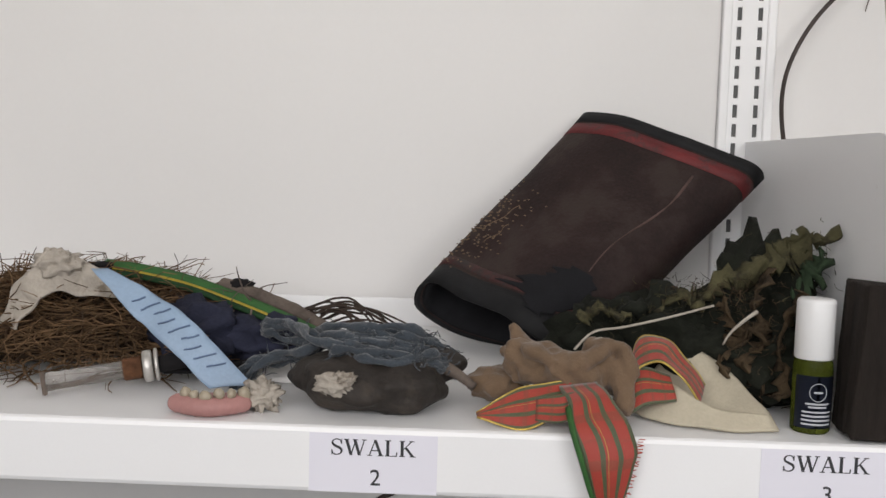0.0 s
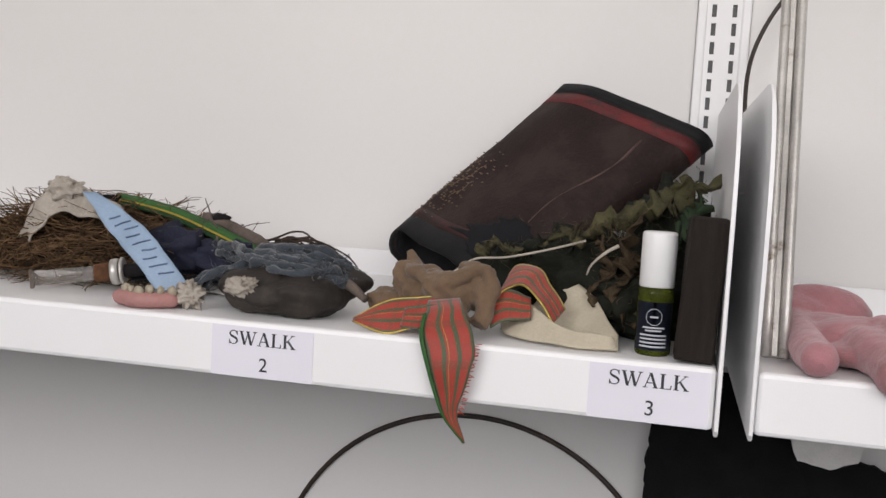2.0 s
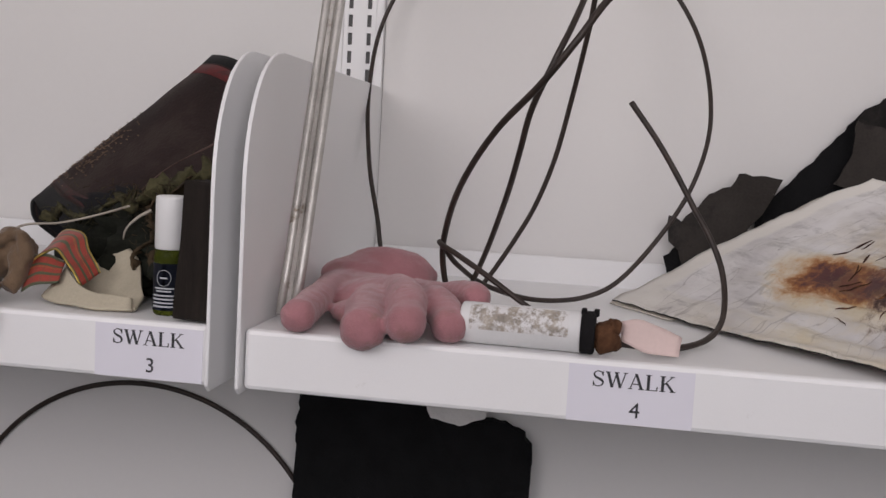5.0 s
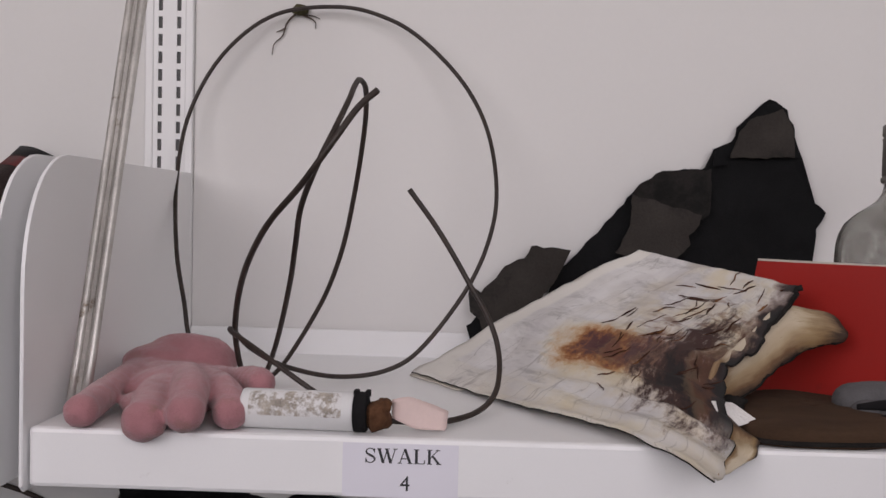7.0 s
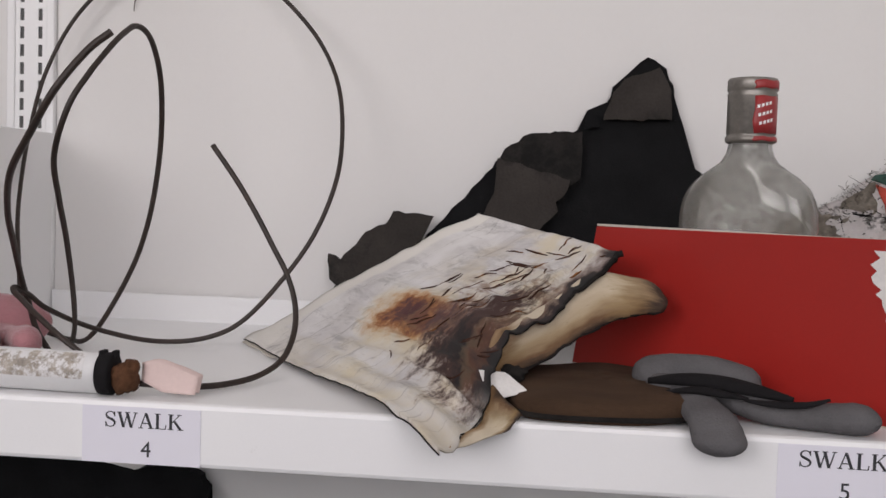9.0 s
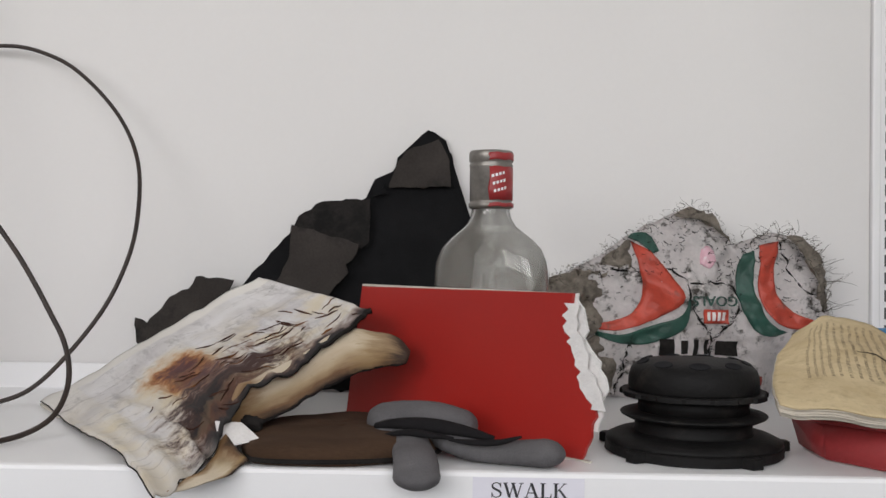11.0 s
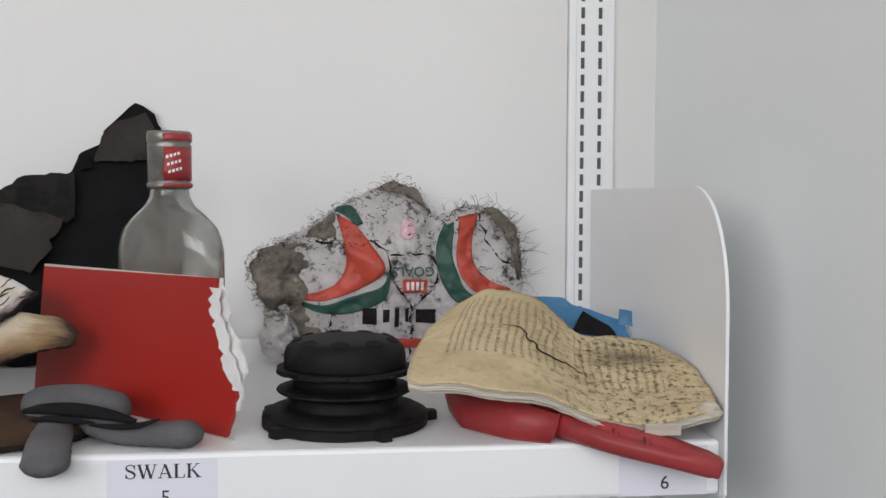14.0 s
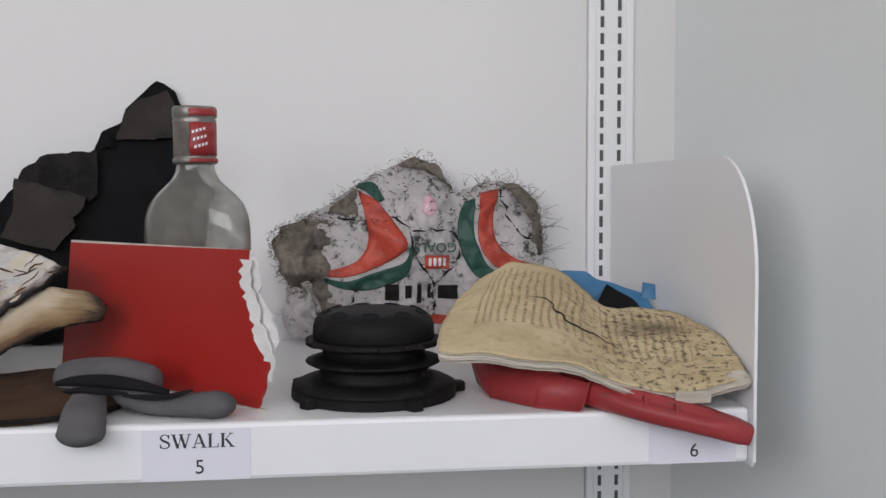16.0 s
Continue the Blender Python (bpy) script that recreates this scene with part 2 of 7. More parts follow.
def upright(x, z0=0.0, z1=2.2):
    """A slotted post: a front plate with two rows of slots over a dark backing that paints their shade, and folded
    sides.
    """
    t = thing("shelf_upright", "white steel upright post with two rows of slots", "post", group="slotted posts", kind="structure")
    bm, w, pitch, slot, sw = bmesh.new(), 0.0150, 0.01647, 0.0110, 0.0020
    columns = (-0.0088, 0.0088)
    y0, y1 = BACK - 0.004, BACK - 0.0025
    edges = [-w, columns[0] - sw, columns[0] + sw, columns[1] - sw, columns[1] + sw, w]
    for a, b in ((0, 1), (2, 3), (4, 5)):
        box(bm, (x + edges[a], y0, z0), (x + edges[b], y1, z1))
    for c in columns:
        z = 0.9 + SLOT_SHIFT
        while z < 1.75:
            box(bm, (x + c - sw, y0, z), (x + c + sw, y1, z + pitch - slot))
            z += pitch
        box(bm, (x + c - sw, y0, z0), (x + c + sw, y1, 0.9 + SLOT_SHIFT))
        box(bm, (x + c - sw, y0, z), (x + c + sw, y1, z1))
    part("face_plate", bm, STEEL, t)
    part("hollow", boxed((x - w + 0.002, BACK - 0.0022, z0), (x + w - 0.002, BACK + 0.012, z1)), HOLE_SHADE, t)
    for s in (-1, 1):
        part("flange", boxed((x + s * (w + 0.004) - 0.004, BACK - 0.006, z0), (x + s * (w + 0.004) + 0.004, BACK + 0.012, z1), 0.0015), STEEL, t)
    return t


SLOT_SHIFT = 0.0087
POSTS = (0.2548, 1.2548)
for i, (a, b) in enumerate(((-0.9, POSTS[0] - 0.0235), (POSTS[0] + 0.0235, POSTS[1] - 0.0235), (POSTS[1] + 0.0235, 1.322))):
    tagged(part("back_panel", boxed((a, BACK, 0.0), (b, BACK + 0.018, 2.2)), PANEL), "smooth off-white steel back panel of the shelving", "panel", "back panels", "structure")
for x in POSTS:
    upright(x)
shelf("shelf_left", -0.9, 0.2558, "white steel shelf with folded front edge")
shelf("shelf_right", 0.2782, 1.2552, "white steel shelf with folded front edge")
for x in (0.2586, 0.2776, 1.2578):
    end_bracket(x)


def serif_word(m, parent, height):
    """SWALK in a roman face: thick and thin strokes with serifs, centred on m (x right, y up)."""
    thick, thin, x, word = 0.15, 0.06, 0.0, bmesh.new()

    def bar(p, q, t):
        p, q = Vector(p), Vector(q)
        n = Vector((-(q - p).y, (q - p).x)).normalized() * t / 2
        flat = Vector((t / 2, 0)) if abs(n.x) > abs(n.y) else n
        glyph.append([p - flat, q - flat, q + flat, p + flat])

    def foot(x0, x1, y):
        glyph.append([Vector((x0, y - 0.025)), Vector((x1, y - 0.025)), Vector((x1, y + 0.025)), Vector((x0, y + 0.025))])
    letters, stretch = [], 1.22
    glyph = []
    pts = [(0.52, 0.76), (0.46, 0.92), (0.30, 0.985), (0.14, 0.92), (0.07, 0.77), (0.14, 0.62), (0.30, 0.52), (0.46, 0.42), (0.54, 0.27), (0.47, 0.09), (0.28, 0.015), (0.12, 0.08), (0.05, 0.26)]
    line = spline([(u, v, 0) for u, v in pts], 5)
    for k, (p, q) in enumerate(zip(line, line[1:])):
        f = k / len(line)
        t = thin + (thick - thin) * math.exp(-((f - 0.5) / 0.17) ** 2)
        n = Vector((-(q - p).y, (q - p).x)).normalized() * t / 2
        glyph.append([p.xy - n, q.xy - n, q.xy + n, p.xy + n])
    bar((0.53, 0.68), (0.53, 0.99), 0.05), bar((0.05, 0.01), (0.05, 0.33), 0.05)
    letters.append((0.66, glyph))
    glyph = []
    bar((0.12, 0.98), (0.36, 0.0), thick), bar((0.36, 0.0), (0.58, 0.98), thin), bar((0.54, 0.98), (0.78, 0.0), thick), bar((0.78, 0.0), (1.02, 0.98), thin)
    foot(0.0, 0.26, 0.975), foot(0.44, 0.70, 0.975), foot(0.90, 1.14, 0.975)
    letters.append((1.16, glyph))
    glyph = []
    bar((0.12, 0.02), (0.40, 1.0), thin), bar((0.40, 1.0), (0.70, 0.02), thick), bar((0.21, 0.33), (0.60, 0.33), thin), foot(0.0, 0.25, 0.025), foot(0.54, 0.84, 0.025)
    letters.append((0.86, glyph))
    glyph = []
    bar((0.18, 0.0), (0.18, 1.0), thick), foot(0.04, 0.34, 0.975), foot(0.04, 0.62, 0.025), bar((0.61, 0.0), (0.64, 0.27), 0.06)
    letters.append((0.72, glyph))
    glyph = []
    bar((0.18, 0.0), (0.18, 1.0), thick), foot(0.04, 0.33, 0.975), foot(0.04, 0.33, 0.025), bar((0.22, 0.42), (0.66, 0.98), thin), bar((0.36, 0.58), (0.72, 0.02), thick)
    foot(0.54, 0.78, 0.975), foot(0.56, 0.86, 0.025)
    letters.append((0.84, glyph))
    total = sum(k for k, _ in letters) - 0.02
    for width, strokes in letters:
        for i, quad in enumerate(strokes):
            lift = 0.00012 + 0.00001 * (i % 7)
            lo = [word.verts.new(m @ Vector(((x + q.x - total / 2) * height * stretch, (q.y - 0.5) * height, -0.0001))) for q in quad]
            hi = [word.verts.new(m @ Vector(((x + q.x - total / 2) * height * stretch, (q.y - 0.5) * height, lift))) for q in quad]
            word.faces.new(hi)
            for k in range(4):
                word.faces.new((lo[k], lo[(k + 1) % 4], hi[(k + 1) % 4], hi[k]))
        x += width
    part("word", word, INK, parent)


def label_card(x0, x1, number, word=True, z0=LIP + 0.001, z1=TOP - 0.0032, at=None):
    t = thing("shelf_label", "printed paper label with %s on shelf edge" % ("SWALK " + number if word else "number " + number), "label", group="shelf labels")
    part("card", boxed((x0, FRONT - 0.0004, z0), (x1, FRONT + 0.0006, z1)), LABEL_PAPER, t)
    face = pose(0, FRONT - 0.0005, 0, 90, 0, 0)
    mid = at if at else (x0 + x1) / 2
    if word:
        serif_word(face @ pose(mid, 1.2573, 0), t, 0.0089)
    text_mesh("numeral", number, 0.0128, INK, face @ pose(mid + 0.0015, 1.2402, 0), t)
    return t


label_card(-0.061, 0.009, "2", at=-0.0262)
label_card(0.183, 0.2525, "3", at=0.2175)
label_card(0.4715, 0.5415, "4", at=0.508)
label_card(0.860, 0.927, "5", at=0.894)
label_card(1.186, 1.246, "6", False, at=1.2155)


# ---- more builders ----
def along(points, n):
    """n points at even steps on the smooth curve through those given."""
    p = spline(points, 10) if len(points) > 2 else [Vector(q) for q in points]
    d = [0.0]
    for a, b in zip(p, p[1:]):
        d.append(d[-1] + (b - a).length)
    out, k = [], 0
    for i in range(n):
        s = d[-1] * i / (n - 1)
        while k < len(p) - 2 and d[k + 1] < s:
            k += 1
        f = (s - d[k]) / max(1e-9, d[k + 1] - d[k])
        out.append(p[k].lerp(p[k + 1], min(1, f)))
    return out


def patch(c0, c1, d0, d1, n=24, m=24, crease=0.0, freq=40.0, seed=0.0):
    """Rows of points on a sheet spanned by four edge curves: c0 and c1 run along u at v = 0 and 1, d0 and d1 along v at u = 0 and 1."""
    c0, c1, d0, d1 = along(c0, n), along(c1, n), along(d0, m), along(d1, m)
    rows = []
    for i in range(m):
        v, row = i / (m - 1), []
        for j in range(n):
            u = j / (n - 1)
            q = c0[j] * (1 - v) + c1[j] * v + d0[i] * (1 - u) + d1[i] * u
            q -= c0[0] * (1 - u) * (1 - v) + c0[-1] * u * (1 - v) + c1[0] * (1 - u) * v + c1[-1] * u * v
            if crease:
                q += noise.noise_vector(q * freq + Vector((seed, seed, seed))) * crease
            row.append(q)
        rows.append(row)
    return rows


def ragged(outline, step=0.006, amp=0.0018, seed=0):
    """A closed outline with its edges broken up as if torn."""
    rnd, out = random.Random(seed), []
    for (x0, z0), (x1, z1) in zip(outline, outline[1:] + outline[:1]):
        n = max(1, int(math.hypot(x1 - x0, z1 - z0) / step))
        for k in range(n):
            f, a = k / n, amp if k else amp * 0.3
            out.append((x0 + (x1 - x0) * f + rnd.uniform(-a, a), z0 + (z1 - z0) * f + rnd.uniform(-a, a)))
    return out


def jag(points, step=0.004, amp=0.0018, seed=0):
    """An open line broken up as if torn; its ends stay."""
    rnd, out = random.Random(seed), []
    for (x0, z0), (x1, z1) in zip(points, points[1:]):
        n = max(1, int(math.hypot(x1 - x0, z1 - z0) / step))
        out += [(x0 + (x1 - x0) * k / n + rnd.uniform(-amp, amp), z0 + (z1 - z0) * k / n) for k in range(n)]
    return out + [points[-1]]


def torn(name, outline, y, thick, material, parent, label="", lean=0.0, seed=0, amp=0.0018, warp=0.003):
    """A torn sheet standing upright at y, warped a little."""
    bm = bmesh.new()
    slab(bm, ragged(outline, 0.006, amp, seed), thick)
    bmesh.ops.triangulate(bm, faces=[f for f in bm.faces if len(f.verts) > 4], ngon_method="EAR_CLIP")
    for v in bm.verts:
        v.co.y += y + lean * (v.co.z - TOP) + warp * noise.noise(Vector((v.co.x * 25, seed, v.co.z * 25)))
    return part(name, bm, material, parent, label)


def fused(name, bm, material, parent, voxel=0.0025, label="", rounds=4):
    """Joins overlapping bodies into one smooth skin."""
    ob = part(name, bm, material, parent, label, smooth=True)
    r = ob.modifiers.new("skin", "REMESH")
    r.mode, r.voxel_size, r.use_smooth_shade = "VOXEL", voxel, True
    s = ob.modifiers.new("soften", "SMOOTH")
    s.factor, s.iterations = 0.5, rounds
    return ob


def lump(bm, c, size, seed=0, wobble=0.12, freq=1.6, turn=(0, 0, 0), level=3):
    """Adds a lumpy body to a bmesh."""
    other = blob(c, size, seed, wobble, freq, level, turn)
    me = bpy.data.meshes.new("lump")
    other.to_mesh(me)
    other.free()
    bm.from_mesh(me)
    bpy.data.meshes.remove(me)
    return bm


def twigs(n, place, length, radius, seed=0, flat=0.4, curl=0.5, way=None, seg=4, top=9.0):
    """Thin bent stalks: place(rnd) gives each one's start."""
    rnd, bm = random.Random(seed), bmesh.new()
    for _ in range(n):
        p = Vector(place(rnd))
        d = Vector((rnd.gauss(0, 1), rnd.gauss(0, 1), rnd.gauss(0, flat)))
        if way is not None:
            d = d * 0.5 + Vector(way(p, rnd))
        d.normalize()
        size, pts = length * rnd.uniform(0.4, 1.3), [p]
        for _ in range(5):
            d = (d + Vector((rnd.gauss(0, curl), rnd.gauss(0, curl), rnd.gauss(0, curl * 0.6))) * 0.5).normalized()
            q = pts[-1] + d * size / 5
            q.z = min(max(q.z, TOP + 0.001), top)
            q.y = min(q.y, BACK - 0.004)
            pts.append(q)
        r = radius * rnd.uniform(0.6, 1.4)
        tube(bm, pts, lambda f, r=r: r * (1 - 0.6 * f), seg)
    return bm


def uv_colour(name, rough, build, bump=0.2, bump_scale=300.0, sheen=0.0):
    """A material whose colour comes from a graph on the sheet's own coordinates (u across, v along)."""
    m, tree, bsdf = nodes_of(name)
    n, link = tree.nodes, tree.links.new
    uv = n.new("ShaderNodeUVMap")
    uv.uv_map = "sheet"
    split = n.new("ShaderNodeSeparateXYZ")
    link(uv.outputs[0], split.inputs[0])

    def math_node(op, a, b=None, c=None):
        k = n.new("ShaderNodeMath")
        k.operation = op
        for i, v in enumerate((a, b, c)):
            if v is None:
                continue
            if isinstance(v, (int, float)):
                k.inputs[i].default_value = v
            else:
                link(v, k.inputs[i])
        return k.outputs[0]

    def ramp(value, stops, constant=False):
        r = n.new("ShaderNodeValToRGB")
        r.color_ramp.interpolation = "CONSTANT" if constant else "LINEAR"
        e = r.color_ramp.elements
        while len(e) < len(stops):
            e.new(0.5)
        for k, (at, col) in zip(e, sorted(stops, key=lambda s: s[0])):
            k.position, k.color = at, (*col, 1) if len(col) == 3 else col
        link(value, r.inputs[0])
        return r.outputs[0]

    def mix(f, a, b, op="MIX"):
        k = n.new("ShaderNodeMixRGB")
        k.blend_type = op
        for i, v in enumerate((f, a, b)):
            if isinstance(v, (int, float)):
                k.inputs[i].default_value = v
            elif isinstance(v, tuple):
                k.inputs[i].default_value = (*v, 1)
            else:
                link(v, k.inputs[i])
        return k.outputs[0]

    def noisy(scale, detail=5, stretch=(1, 1, 1), rough_=0.6):
        mp = n.new("ShaderNodeMapping")
        mp.inputs["Scale"].default_value = stretch
        link(uv.outputs[0], mp.inputs["Vector"])
        t = n.new("ShaderNodeTexNoise")
        t.inputs["Scale"].default_value, t.inputs["Detail"].default_value, t.inputs["Roughness"].default_value = scale, detail, rough_
        link(mp.outputs[0], t.inputs["Vector"])
        return t.outputs[0]

    col = build(split.outputs[0], split.outputs[1], math_node, ramp, mix, noisy)
    link(col, bsdf.inputs["Base Color"])
    bsdf.inputs["Roughness"].default_value = rough
    if sheen:
        bsdf.inputs["Sheen Weight"].default_value = sheen
    b = n.new("ShaderNodeBump")
    b.inputs["Strength"].default_value, b.inputs["Distance"].default_value = bump, 0.001
    link(noisy(bump_scale, 4), b.inputs["Height"])
    link(b.outputs[0], bsdf.inputs["Normal"])
    return m


def tartan(u, v, M, ramp, mix, noisy):
    red, green, gold = (0.37, 0.030, 0.018), (0.045, 0.085, 0.036), (0.5, 0.33, 0.06)
    across = ramp(u, [(0, green), (0.09, red), (0.30, green), (0.39, red), (0.43, gold), (0.445, red), (0.62, green), (0.72, red), (0.93, green)], True)
    down = ramp(M("FRACT", M("MULTIPLY", v, 4.0)), [(0, (0.5, 0.5, 0.5)), (0.22, (0, 0, 0)), (0.60, (0.25, 0.25, 0.25)), (0.66, (0, 0, 0))], True)
    c = mix(M("MULTIPLY", down, 0.7), across, (0.10, 0.055, 0.026))
    c = mix(M("MULTIPLY", noisy(60), 0.35), c, (0.12, 0.04, 0.02))
    # Satin glints painted into the colour as bright flecks
    painted_glint = ramp(noisy(90, 2, (1, 3, 1)), [(0.66, (0, 0, 0)), (0.70, (0.8, 0.8, 0.8))])
    return mix(painted_glint, c, (0.62, 0.36, 0.12))


def burnt(u, v, M, ramp, mix, noisy):
    rag = M("ADD", v, M("MULTIPLY", M("SUBTRACT", noisy(7, 8), 0.5), 0.34))
    base = mix(ramp(noisy(7, 8), [(0.40, (0, 0, 0)), (0.7, (0.6, 0.6, 0.6))]), (0.68, 0.665, 0.66), (0.50, 0.475, 0.44))
    strip = ramp(u, [(0, (1, 1, 1)), (0.12, (1, 1, 1)), (0.135, (0, 0, 0))])
    base = mix(strip, base, (0.67, 0.645, 0.60))
    soot = ramp(noisy(4, 9, (3.2, 1, 1), 0.72), [(0.52, (0, 0, 0)), (0.66, (0.7, 0.7, 0.7))])
    base = mix(M("MULTIPLY", soot, 0.8), base, (0.15, 0.14, 0.14))
    smear = ramp(noisy(2.6, 7, (1, 1.5, 1), 0.62), [(0.44, (0, 0, 0)), (0.64, (0.62, 0.62, 0.62))])
    base = mix(smear, base, (0.47, 0.445, 0.45))
    fold = ramp(noisy(5, 2, (0.35, 3.0, 1), 0.4), [(0.492, (0, 0, 0)), (0.5, (0.5, 0.5, 0.5)), (0.508, (0, 0, 0))])
    base = mix(fold, base, (0.20, 0.18, 0.17))
    cracks = ramp(noisy(14, 9, (2.6, 1, 1), 0.8), [(0.64, (0, 0, 0)), (0.68, (0.9, 0.9, 0.9))])
    base = mix(cracks, base, (0.07, 0.06, 0.055))
    base = mix(M("MULTIPLY", ramp(noisy(5, 6), [(0.42, (0, 0, 0)), (0.62, (0.7, 0.7, 0.7))]), ramp(v, [(0.2, (0, 0, 0)), (0.5, (1, 1, 1))])), base, (0.62, 0.53, 0.36))

    def spot(cu, cv, su, wobble, scale, stretch=(1, 1, 1)):
        du, dv = M("MULTIPLY", M("SUBTRACT", u, cu), su), M("SUBTRACT", v, cv)
        far = M("SQRT", M("ADD", M("MULTIPLY", du, du), M("MULTIPLY", dv, dv)))
        return M("ADD", far, M("MULTIPLY", M("SUBTRACT", noisy(scale, 8, stretch, 0.72), 0.5), wobble))
    dist = spot(0.40, 0.50, 1.4, 0.34, 9)
    rust = ramp(dist, [(0.0, (0.070, 0.026, 0.030)), (0.085, (0.095, 0.034, 0.032)), (0.12, (0.30, 0.12, 0.04)), (0.155, (0.48, 0.26, 0.09)), (0.22, (0.60, 0.52, 0.34))])
    base = mix(ramp(dist, [(0.12, (1, 1, 1)), (0.25, (0, 0, 0))]), base, rust)
    streak = M("MULTIPLY", ramp(noisy(7, 6, (4.5, 1, 1), 0.62), [(0.50, (0, 0, 0)), (0.60, (0.85, 0.85, 0.85))]), ramp(v, [(0.42, (0, 0, 0)), (0.62, (1, 1, 1))]))
    streak = M("MULTIPLY", streak, ramp(u, [(0.26, (0, 0, 0)), (0.36, (1, 1, 1)), (0.74, (0.8, 0.8, 0.8)), (0.9, (0, 0, 0))]))
    base = mix(streak, base, (0.17, 0.075, 0.040))
    second = spot(0.44, 0.68, 1.2, 0.40, 12, (1, 1.8, 1))
    base = mix(ramp(second, [(0.08, (0.95, 0.95, 0.95)), (0.19, (0, 0, 0))]), base, ramp(second, [(0.05, (0.075, 0.030, 0.033)), (0.13, (0.20, 0.080, 0.04)), (0.19, (0.50, 0.34, 0.14))]))
    dark = spot(0.36, 0.86, 0.9, 0.55, 9, (1, 1.6, 1))
    base = mix(ramp(dark, [(0.13, (1, 1, 1)), (0.22, (0, 0, 0))]), base, ramp(dark, [(0.06, (0.014, 0.010, 0.010)), (0.16, (0.07, 0.032, 0.025)), (0.21, (0.34, 0.22, 0.10))]))
    dark = spot(0.60, 0.84, 0.8, 0.6, 12, (1, 2, 1))
    base = mix(ramp(dark, [(0.05, (1, 1, 1)), (0.14, (0, 0, 0))]), base, (0.05, 0.022, 0.018))
    edge = ramp(rag, [(0.86, (0.40, 0.28, 0.16)), (0.92, (0.13, 0.055, 0.03)), (0.965, (0.03, 0.02, 0.02)), (1.0, (0.015, 0.014, 0.014))])
    base = mix(ramp(v, [(0.07, (1, 1, 1)), (0.09, (0, 0, 0))]), base, (0.69, 0.665, 0.62))
    reach = ramp(u, [(0.10, (0.12, 0.12, 0.12)), (0.28, (1, 1, 1))])
    return mix(M("MULTIPLY", reach, ramp(rag, [(0.86, (0, 0, 0)), (0.96, (1, 1, 1))])), base, edge)


def old_page(u, v, M, ramp, mix, noisy):
    paper = mix(ramp(noisy(4, 8), [(0.35, (0, 0, 0)), (0.75, (1, 1, 1))]), (0.63, 0.51, 0.31), (0.43, 0.32, 0.17))
    paper = mix(ramp(noisy(11, 6, (1, 1, 1), 0.7), [(0.5, (0, 0, 0)), (0.7, (0.55, 0.55, 0.55))]), paper, (0.30, 0.215, 0.115))
    lines = ramp(M("FRACT", M("MULTIPLY", u, 36)), [(0, (1, 1, 1)), (0.38, (0, 0, 0))], True)
    words = ramp(noisy(34, 3, (1.2, 3.4, 1), 0.8), [(0.44, (0, 0, 0)), (0.56, (1, 1, 1))])
    left = M("MULTIPLY", M("GREATER_THAN", u, 0.1), M("LESS_THAN", u, 0.49))
    right = M("MULTIPLY", M("GREATER_THAN", u, 0.56), M("LESS_THAN", u, 0.84))
    inside = M("MULTIPLY", M("MULTIPLY", M("GREATER_THAN", v, 0.30), M("LESS_THAN", v, 0.90)), M("ADD", left, right))
    ink = M("MULTIPLY", M("MULTIPLY", lines, words), inside)
    c = mix(M("MULTIPLY", ink, 0.8), paper, (0.13, 0.09, 0.05))
    spots = ramp(noisy(22, 6, (1.6, 1, 1), 0.75), [(0.52, (0, 0, 0)), (0.60, (1, 1, 1))])
    c = mix(M("MULTIPLY", spots, ramp(u, [(0.35, (0.10, 0.10, 0.10)), (0.6, (0.95, 0.95, 0.95))])), c, (0.06, 0.045, 0.03))
    du, dv = M("SUBTRACT", u, 0.72), M("SUBTRACT", v, 0.68)
    d = M("ADD", M("SQRT", M("ADD", M("MULTIPLY", du, du), M("MULTIPLY", dv, dv))), M("MULTIPLY", M("SUBTRACT", noisy(8, 7), 0.5), 0.25))
    return mix(ramp(d, [(0.02, (0.8, 0.8, 0.8)), (0.16, (0, 0, 0))]), c, (0.09, 0.065, 0.04))


def card_scorch(u, v, M, ramp, mix, noisy):
    rag = M("ADD", u, M("MULTIPLY", M("SUBTRACT", noisy(6, 6), 0.5), 0.30))
    low = M("ADD", v, M("MULTIPLY", M("SUBTRACT", noisy(4, 7), 0.5), 0.45))
    c = ramp(low, [(0.0, (0.040, 0.022, 0.014)), (0.14, (0.17, 0.095, 0.045)), (0.36, (0.40, 0.30, 0.18)), (0.62, (0.58, 0.49, 0.36)), (1, (0.60, 0.52, 0.40))])
    c = mix(ramp(rag, [(0.68, (0, 0, 0)), (0.80, (0.75, 0.75, 0.75)), (0.96, (1, 1, 1))]), c, ramp(rag, [(0.7, (0.36, 0.25, 0.11)), (0.86, (0.20, 0.12, 0.05)), (0.95, (0.05, 0.03, 0.02))]))
    c = mix(ramp(rag, [(0.06, (0.85, 0.85, 0.85)), (0.2, (0, 0, 0))]), c, (0.22, 0.12, 0.045))
    return mix(ramp(noisy(16, 8, (1, 1, 1), 0.75), [(0.58, (0, 0, 0)), (0.68, (0.6, 0.6, 0.6))]), c, (0.24, 0.16, 0.08))


# ---- things' materials ----
LEATHER = surface("brown_leather", (0.021, 0.0108, 0.0098), 0.72, 0.6, 16, 420, 0.7, stain=(0.034, 0.0225, 0.019), stain_scale=16, stain_at=0.50, spec=0.28)
RED_TRIM = surface("red_trim", (0.115, 0.010, 0.011), 0.65, 0.4, 40, 400, 0.3, stain=(0.04, 0.018, 0.017), stain_scale=30, stain_at=0.52)
